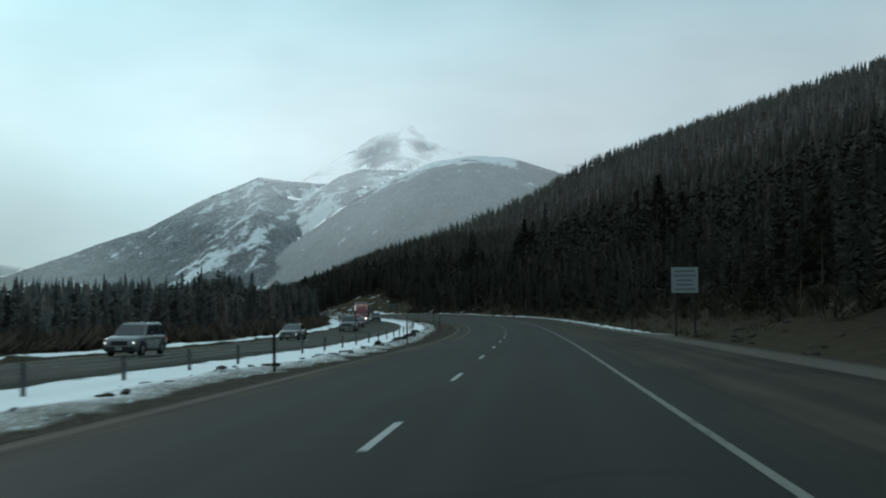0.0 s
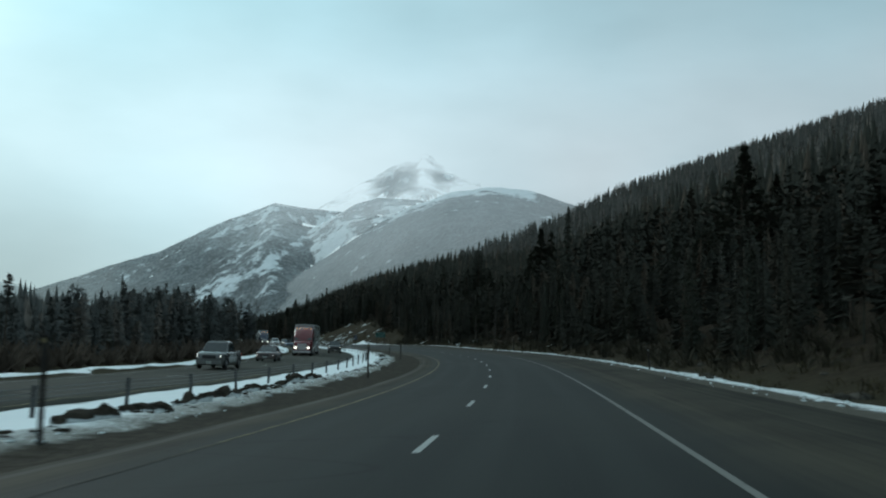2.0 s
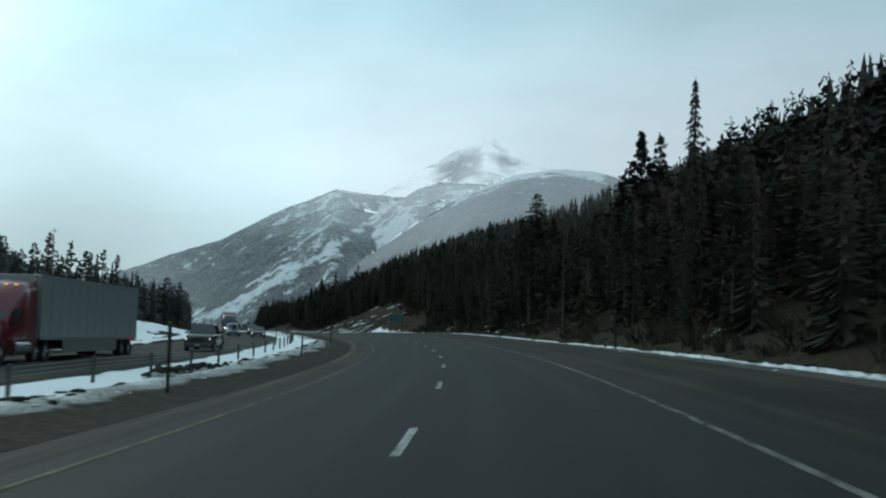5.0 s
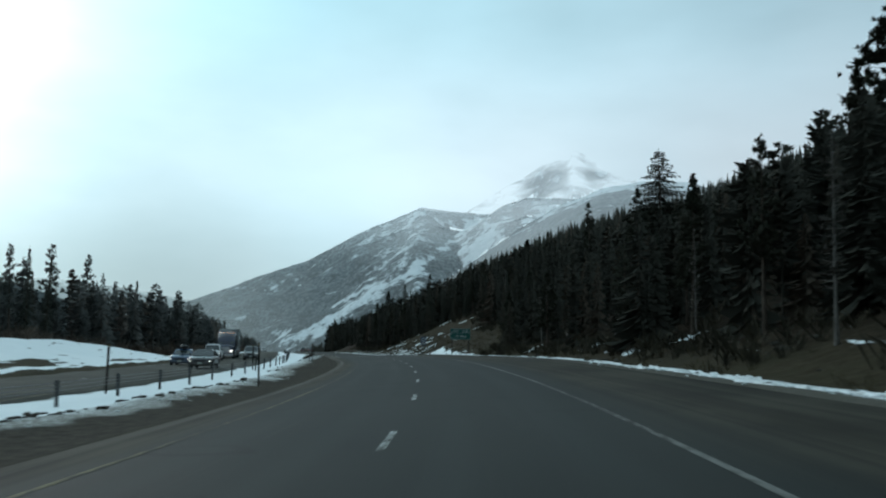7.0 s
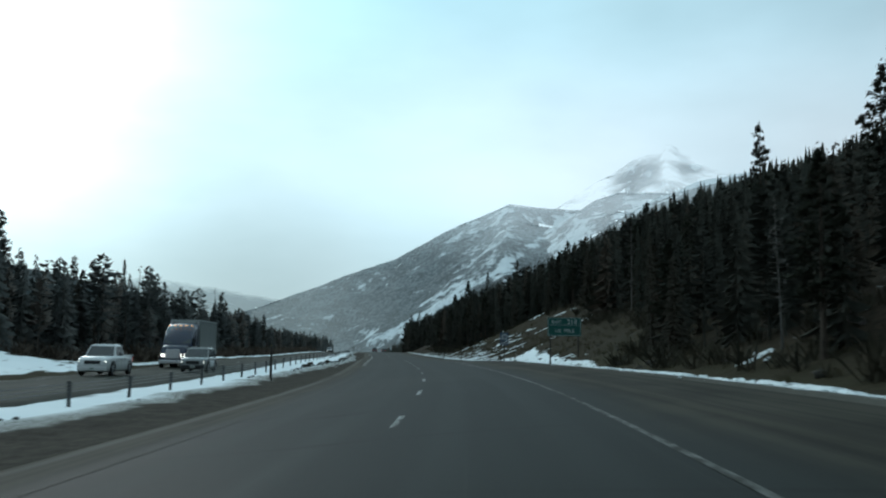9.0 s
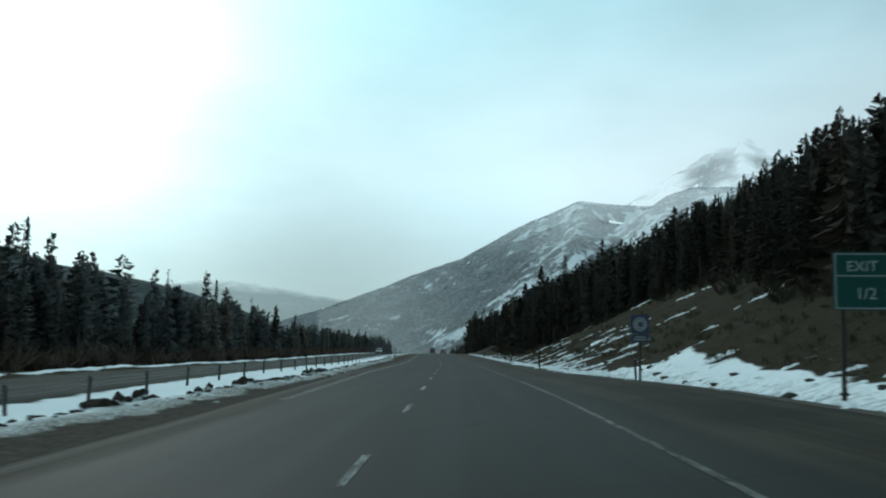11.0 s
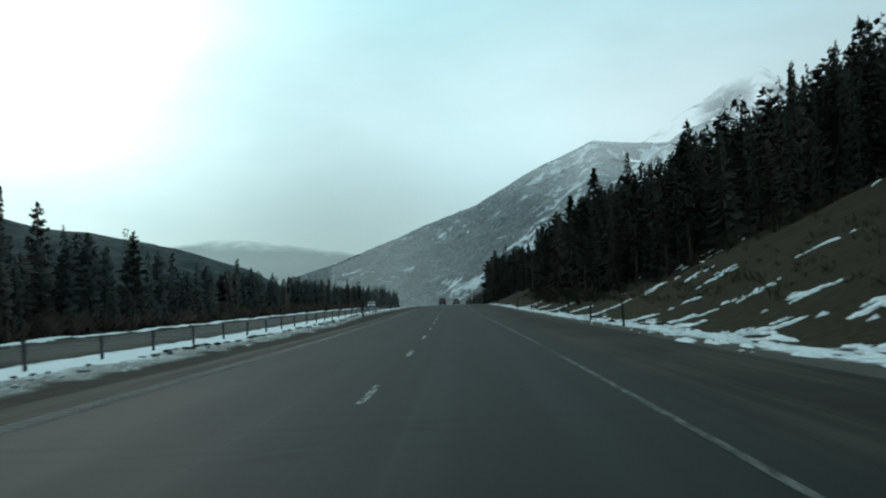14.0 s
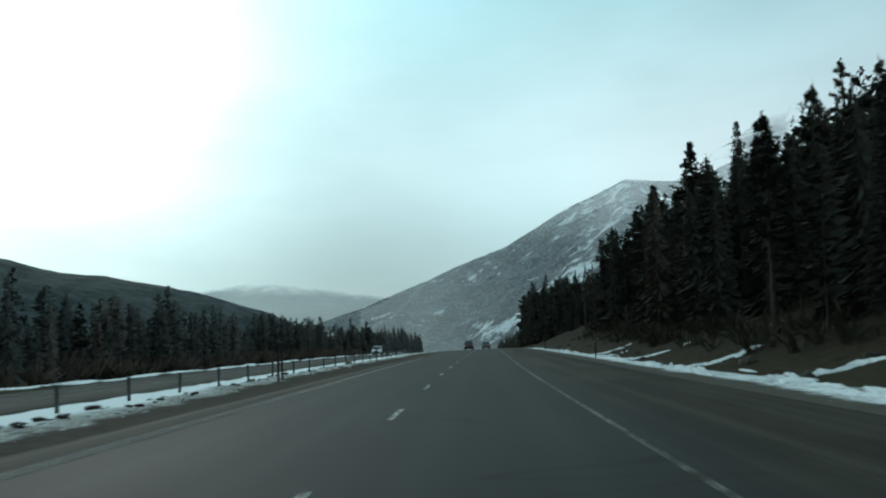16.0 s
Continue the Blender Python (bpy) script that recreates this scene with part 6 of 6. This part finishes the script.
def scatter_lumps(name, label, category, mat, spots, seed, flat=0.5, detail=2):
    """spots: s, lat, size."""
    g = np.random.default_rng(seed)
    rng = random.Random(seed)
    temps = [lump_template(rng, 0.6, detail) for _ in range(5)]
    V, F, off = [], [], 0
    for s, lat, size in spots:
        tv, tf = temps[g.integers(0, 5)]
        x, y = on_plan(s, lat)
        z = float(ground_z(s, lat))
        a = heading(s) + g.normal(0, 0.5)
        lx, ly, lz = size * g.uniform(0.6, 1.0), size * g.uniform(0.9, 1.9), size * flat * g.uniform(0.6, 1.1)
        px, py = tv[:, 0] * lx, tv[:, 1] * ly
        V.append(np.stack([x + px * np.cos(a) - py * np.sin(a), y + px * np.sin(a) + py * np.cos(a), z + (tv[:, 2] + 0.1) * lz], -1))
        F.append(tf + off)
        off += len(tv)
    ob = soup(name, np.concatenate(V), np.concatenate(F), mat)
    ob.data.polygons.foreach_set("use_smooth", [True] * len(ob.data.polygons))
    return tagged(ob, label, category, kind="stuff")


def mat_clod(name, dark, light, snowy):
    """Ploughed-up dirt with snow left on top."""
    m = Mat(name, 0.95, 0.1)
    p = m.pos()
    n = m.noise(p, 5.0, 4, 0.65)
    up = m.node("ShaderNodeSeparateXYZ", Vector=m.node("ShaderNodeNewGeometry").outputs["Normal"]).outputs["Z"]
    col = m.mix(m.step(n, 0.35, 0.65), dark, light)
    cap = m.step(m.math("ADD", up, m.math("MULTIPLY", n, 0.8)), snowy, snowy + 0.2)
    m.color(m.mix(cap, col, (0.66, 0.72, 0.73)))
    m.bump(n, 0.8, 0.06)
    return m.m


def mat_mound():
    """A hump of ploughed snow whose crest is dark with grit."""
    m = Mat("gritty_snow_hump", 0.95, 0.05)
    p = m.pos()
    n = m.noise(p, 4.0, 4, 0.65)
    up = m.node("ShaderNodeSeparateXYZ", Vector=m.node("ShaderNodeNewGeometry").outputs["Normal"]).outputs["Z"]
    snow = m.mix(m.step(n, 0.3, 0.7), (0.50, 0.53, 0.53), (0.76, 0.80, 0.81))
    dirt = m.mix(m.step(n, 0.35, 0.65), (0.018, 0.016, 0.013), (0.055, 0.047, 0.037))
    m.color(m.mix(m.step(m.math("ADD", up, m.math("MULTIPLY", n, 0.9)), 0.42, 0.66), snow, dirt))
    m.bump(n, 0.8, 0.06)
    return m.m


def brush_mesh(name, label, spots, mat, seed, height, blades=26):
    """Leafless shrubs or dry grass: sprays of thin stems."""
    g = np.random.default_rng(seed)
    V, F, T, off = [], [], [], 0
    for s, lat, size in spots:
        x, y = on_plan(s, lat)
        z = float(ground_z(s, lat))
        n = blades
        a = g.uniform(0, 6.283, n)
        e = g.uniform(0.5, 1.45, n)
        ln = height * size * g.uniform(0.5, 1.0, n)
        bx, by = g.normal(0, 0.16 * size, n), g.normal(0, 0.16 * size, n)
        dx, dy, dz = np.cos(a) * np.cos(e) * ln, np.sin(a) * np.cos(e) * ln, np.sin(e) * ln
        w = 0.022 * size * g.uniform(0.6, 1.4, n) * max(height, 0.6)
        px, py = -np.sin(a) * w, np.cos(a) * w
        v = np.stack([np.stack([x + bx - px, y + by - py, z + 0 * a - 0.05], -1), np.stack([x + bx + px, y + by + py, z + 0 * a - 0.05], -1),
                      np.stack([x + bx + dx * 0.6 + px, y + by + dy * 0.6 + py, z + dz * 0.72], -1), np.stack([x + bx + dx, y + by + dy, z + dz], -1)], 1).reshape(-1, 3)
        i = np.arange(n)[:, None] * 4 + off
        F.append(np.concatenate([i + np.array([[0, 1, 2]]), i + np.array([[0, 2, 3]])]))
        V.append(v)
        T.append(np.full(len(v), g.random()))
        off += len(v)
    ob = soup(name, np.concatenate(V), np.concatenate(F), mat, np.concatenate(T))
    return tagged(ob, label, "shrub", kind="stuff")


def mat_brush(name, a, b):
    m = Mat(name, 0.9, 0.1)
    t = m.attr("tone").outputs["Fac"]
    m.color(m.mix(m.math("ADD", m.math("MULTIPLY", t, 0.7), m.math("MULTIPLY", m.island(), 0.3)), a, b))
    return m.m


def mat_old_snow():
    """Settled snow with blown grit."""
    m = Mat("old_snow", 0.9, 0.1)
    p = m.pos()
    n1, n2 = m.noise(p, 1.4, 4, 0.6), m.noise(p, 7.0, 4, 0.65)
    col = m.mix(n1, (0.70, 0.76, 0.78), (0.86, 0.89, 0.90))
    m.color(m.mix(m.math("MULTIPLY", m.step(m.math("ADD", n2, m.math("MULTIPLY", n1, 0.3)), 0.66, 0.84), 0.6), col, (0.26, 0.25, 0.22)))
    m.bump(n2, 0.5, 0.05)
    return m.m


# streaks of snow left on the cut slope and under the trees: lower end, upper end, width
PATCHES = [
    (503.8, 22.5, 500.9, 25.2, 0.9), (440.7, 16.6, 437.0, 19.2, 1.0), (477.5, 15.6, 477.8, 18.2, 0.8), (438.8, 12.2, 439.8, 14.6, 0.9), (452.0, 26.4, 446.0, 27.6, 1.0), (407.5, 21.6, 408.5, 24.0, 1.0), (406.4, 18.2, 403.8, 18.9, 0.5),
    (491.3, 20.2, 498.0, 23.4, 1.0), (483.5, 15.8, 483.9, 17.8, 0.9), (455.0, 13.0, 453.0, 15.0, 0.8), (446.8, 11.9, 443.2, 14.8, 1.3), (447.2, 15.4, 442.2, 18.4, 1.5), (451.2, 18.3, 449.0, 19.4, 0.6), (476.8, 26.6, 476.2, 29.4, 1.4),
    (497.0, 29.2, 495.5, 31.0, 0.9), (295.6, 12.0, 296.0, 14.4, 1.0), (279.8, 11.5, 282.4, 13.5, 0.9), (287.2, 14.0, 286.0, 15.4, 0.6), (317.3, 12.2, 319.5, 13.6, 0.8), (448.0, 20.8, 445.0, 22.4, 0.9), (488.0, 13.8, 488.6, 16.6, 1.3),
    (497.0, 20.0, 501.0, 23.0, 0.8), (501.5, 19.4, 502.6, 20.8, 0.6), (489.2, 12.2, 488.2, 13.0, 0.5), (103.7, 22.6, 103.4, 23.8, 0.6), (86.0, 20.8, 84.8, 22.4, 0.7), (215.2, 13.2, 216.3, 14.6, 0.6), (248.4, 18.8, 247.2, 20.0, 0.6),
    (280.0, 14.6, 277.0, 15.4, 0.7), (285.5, 12.1, 286.8, 13.6, 0.8), (428.0, 13.4, 427.2, 15.6, 1.0), (420.0, 14.6, 418.6, 17.0, 0.8), (414.0, 12.4, 412.5, 14.8, 1.1), (431.0, 20.6, 429.4, 22.8, 0.8), (395.0, 12.6, 393.4, 15.2, 1.2),
    (461.0, 13.2, 460.2, 15.0, 0.8), (466.0, 17.4, 464.6, 19.6, 0.8), (471.0, 12.8, 470.0, 14.2, 0.7), (386.0, 13.0, 384.6, 15.0, 1.0),
]


def snow_patch(s0, l0, s1, l1, width, mat, rng, label="ragged streak of old snow lying on the brown slope", group="snow patches on the slope"):
    """A low, ragged tongue of snow draped on the slope, with crumbs beside it."""
    du, dl = s1 - s0, l1 - l0
    ln = math.hypot(du, dl)
    nx, ny = -dl / ln, du / ln
    x0, y0 = (float(q) for q in on_plan(s0, l0))
    z0 = sheet_z(s0, l0)
    top = new("snow_patch")
    tagged(top, label, "snow", group)
    top.location = (x0, y0, z0)

    def tongue(name, u0, u1, off, wid, rows, cols):
        verts, faces = [], []
        ph = [rng.uniform(0, 6.28) for _ in range(4)]
        for i in range(rows):
            u = i / (rows - 1)
            body = max(math.sin(math.pi * (0.03 + 0.94 * u)), 0.0) ** 0.55
            drift = off + 0.25 * wid * math.sin(4 * u + ph[2]) + 0.14 * wid * math.sin(11 * u + ph[3])
            sides = [max(0.5 * wid * body * (0.72 + 0.3 * math.sin(6 * u + ph[k]) + 0.45 * rng.uniform(-1, 1)), 0.02) for k in (0, 1)]
            for j in range(cols):
                c = -1 + 2 * j / (cols - 1)
                o = drift + c * sides[c > 0]
                uu = u0 + (u1 - u0) * (u + (0.7 / rows) * rng.uniform(-1, 1))
                s, lat = s0 + du * uu + nx * o, l0 + dl * uu + ny * o
                rim = 1 - max(abs(c), abs(2 * u - 1)) ** 4
                x, y = on_plan(s, lat)
                verts.append((float(x) - x0, float(y) - y0, sheet_z(s, lat) - z0 - 0.03 + 0.10 * rim * (0.6 + 0.8 * rng.random())))
        for i in range(rows - 1):
            for j in range(cols - 1):
                a = i * cols + j
                faces.append((a, a + 1, a + cols + 1, a + cols))
        mesh_object(name, verts, faces, mat, top, None, True)

    width *= 0.85
    tongue("snow_crust", 0.12, 0.88, 0.0, width, 26, 8)
    for _ in range(rng.choice((5, 6, 7, 8))):
        u = rng.uniform(-0.2, 1.1)
        tongue("snow_crumb", u, u + rng.uniform(0.08, 0.25), rng.choice((-1, 1)) * width * rng.uniform(0.6, 1.1), width * rng.uniform(0.15, 0.4), 8, 4)


def build_patches():
    mat, rng = mat_old_snow(), random.Random(77)
    for row in PATCHES:
        snow_patch(*row, mat, rng)
    # the bank along the verge: long low drifts, and tongues that climb the slope from it
    s = 186.0
    while s < 640:
        ln = rng.uniform(6, 12)
        lat = rng.uniform(9.3, 9.9) if s > 340 else rng.uniform(8.9, 9.4)
        snow_patch(s, lat, s + ln, lat + rng.uniform(-0.3, 0.4), rng.uniform(0.9, 1.7) * (1.0 if 340 < s < 480 else 0.75), mat, rng, "low drift of gritty snow along the gravel verge", "snow along the verge")
        s += ln * (rng.uniform(0.75, 1.0) if 340 < s < 480 else rng.uniform(0.9, 1.5))
    s = 366.0
    while s < 560:
        up = rng.choice((1.6, 2.2, 3.0, 3.8)) * (1.0 if s < 440 else 0.75)
        lat = rng.uniform(9.6, 10.4)
        snow_patch(s, lat, s - up * rng.uniform(0.7, 1.3), lat + up, rng.uniform(0.7, 1.4) * (1.0 if s < 440 else 0.7), mat, rng, "ragged tongue of snow climbing from the verge bank", "snow along the verge")
        s += rng.uniform(2.4, 6.0) if s < 440 else rng.uniform(8, 18)


def build_clutter():
    g = np.random.default_rng(21)
    m_clod = mat_clod("ploughed_dirt", (0.020, 0.017, 0.013), (0.060, 0.050, 0.038), 1.25)
    m_snowclod = mat_clod("ploughed_snow", (0.30, 0.30, 0.29), (0.66, 0.71, 0.72), 0.5)
    m_rock = mat_clod("grey_rock", (0.028, 0.026, 0.022), (0.072, 0.066, 0.055), 1.85)
    spots, mounds = [], []
    s = 22.0
    while s < 560:
        n = g.integers(2, 8)
        for _ in range(n):
            q = s + g.normal(0, 0.8)
            spots.append((q, float(snow_edge(q)) - 1.0 + 0.28 * g.normal(), g.uniform(0.05, 0.19)))
        s += g.uniform(0.8, 5.5) * (4.0 if 270 < s < 345 else 1.0)
    for s0, lat0, size in ((200.5, -8.5, 0.62), (203.5, -8.6, 0.55), (207, -8.4, 0.50), (197.5, -8.8, 0.60), (123, -8.2, 0.6), (126, -8.4, 0.5), (129, -8.1, 0.55), (118, -8.5, 0.55), (97, -8.2, 0.6), (101, -8.2, 0.55), (105, -8.2, 0.5), (109, -8.2, 0.62), (113.5, -8.2, 0.5), (85, -8.2, 0.5), (372, -8, 0.5), (378, -8, 0.55), (384, -8, 0.45), (363, -8.1, 0.6), (366, -8.0, 0.5), (392, -7.8, 0.5), (398, -7.9, 0.5)):
        lat0 = float(snow_edge(s0)) - 1.15
        mounds.append((s0, lat0, size * 0.56))
        mounds.append((s0 + 1.0, lat0 + 0.15, size * 0.46))
        mounds.append((s0 - 0.8, lat0 - 0.1, size * 0.34))
    scatter_lumps("plough_mounds", "humps of ploughed snow with dark dirt on top", "snow", mat_mound(), mounds, 7, 0.95)
    scatter_lumps("dirt_clods", "dark dirt clods ploughed up onto the snow bank", "dirt", m_clod, spots, 1, 0.5, 1)
    spots = [(s, float(snow_edge(s)) - 0.2 + 0.30 * g.normal(), g.uniform(0.03, 0.09)) for s in g.uniform(15, 560, 900) if not 285 < s < 340]
    spots += [(g.uniform(80, 470), 8.7 + 0.5 * g.normal(), g.uniform(0.03, 0.11)) for _ in range(700)]
    scatter_lumps("snow_clods", "crumbled snow thrown up along the shoulders", "snow", m_snowclod, spots, 2, 0.5, 1)
    spots = [(g.uniform(30, 620), 9.5 + abs(g.normal(0, 5)), g.uniform(0.08, 0.35)) for _ in range(380)]
    scatter_lumps("slope_rocks", "loose grey rocks on the roadside slope", "rock", m_rock, spots, 3, 0.6, 1)
    build_patches()
    # dry grass and brush on the cut slope, willow brush along the woods
    m_grass = mat_brush("dry_grass", (0.034, 0.029, 0.017), (0.080, 0.068, 0.040))
    m_willow = mat_brush("leafless_willow", (0.050, 0.040, 0.032), (0.115, 0.090, 0.070))
    m_shrub = mat_brush("dark_shrub", (0.024, 0.024, 0.017), (0.058, 0.050, 0.034))
    spots = []
    for _ in range(3200):
        s, lat = g.uniform(60, 620), 9.8 + abs(g.normal(0, 6.5))
        if (lat > 13.5 or (s < 350 and g.random() < 0.3)) and lat < float(wood_edge(s)) + 1:
            spots.append((s, lat, g.uniform(0.5, 1.4)))
    brush_mesh("dry_grass", "tufts of dry brown grass on the bank", spots, m_grass, 4, 0.45, 14)
    spots = [(s, -(25.5 + 13 * float(smooth(s, 245, 275) * (1 - smooth(s, 355, 390))) + abs(g.normal(0, 3.2))), g.uniform(0.5, 1.3)) for s in g.uniform(40, 700, 1300)]
    brush_mesh("willow_brush", "leafless brown willow brush along the wood's edge", spots, m_willow, 5, 1.9, 24)
    spots = [(s, float(wood_edge(s)) - 1.5 + abs(g.normal(0, 4)), g.uniform(0.5, 1.4)) for s in g.uniform(40, 640, 1100)]
    brush_mesh("dark_brush", "low dark shrubs under the conifers", spots, m_shrub, 6, 1.1, 20)
    # fallen trunks on the slope
    rng = random.Random(40)
    proto = None
    for s, lat, turn in [(48, 17, 60), (58, 19, 100), (66, 15.5, 75), (86, 16, 50), (232, 17, 110), (246, 16, 70), (262, 18, 95), (300, 17, 60), (318, 16, 80), (392, 24, 100)]:
        if proto is None:
            proto = new("fallen_trunk")
            tagged(proto, "fallen grey pine trunk lying on the slope", "log", "fallen trunks")
            part("log", rod((-3.2, 0, 0.12), (3.0, 0, 0.10), 0.15, 0.07, 9), M_DEAD, proto)
            for i in range(6):
                xx = -1.5 + i * 0.8
                part("branch_stub", rod((xx, 0, 0.14), (xx + 0.25, rng.uniform(-.5, .5), 0.14 + rng.uniform(0.1, 0.5)), 0.03, 0.008, 5), M_DEAD, proto)
            ob = proto
            m = None
        z0, z1 = float(ground_z(s, lat + 0.5)), float(ground_z(s, lat - 0.5))
        slope = math.degrees(math.atan2(z0 - z1, 1.0))
        t = math.radians(turn)
        mm = place(s, lat, 0.02) @ pose(0, 0, 0, 0, -slope * abs(math.cos(t)) * (1 if math.cos(t) > 0 else -1), turn)
        if m is None:
            proto.matrix_basis = mm
            m = mm
        else:
            copy_thing(proto, mm)


build_clutter()
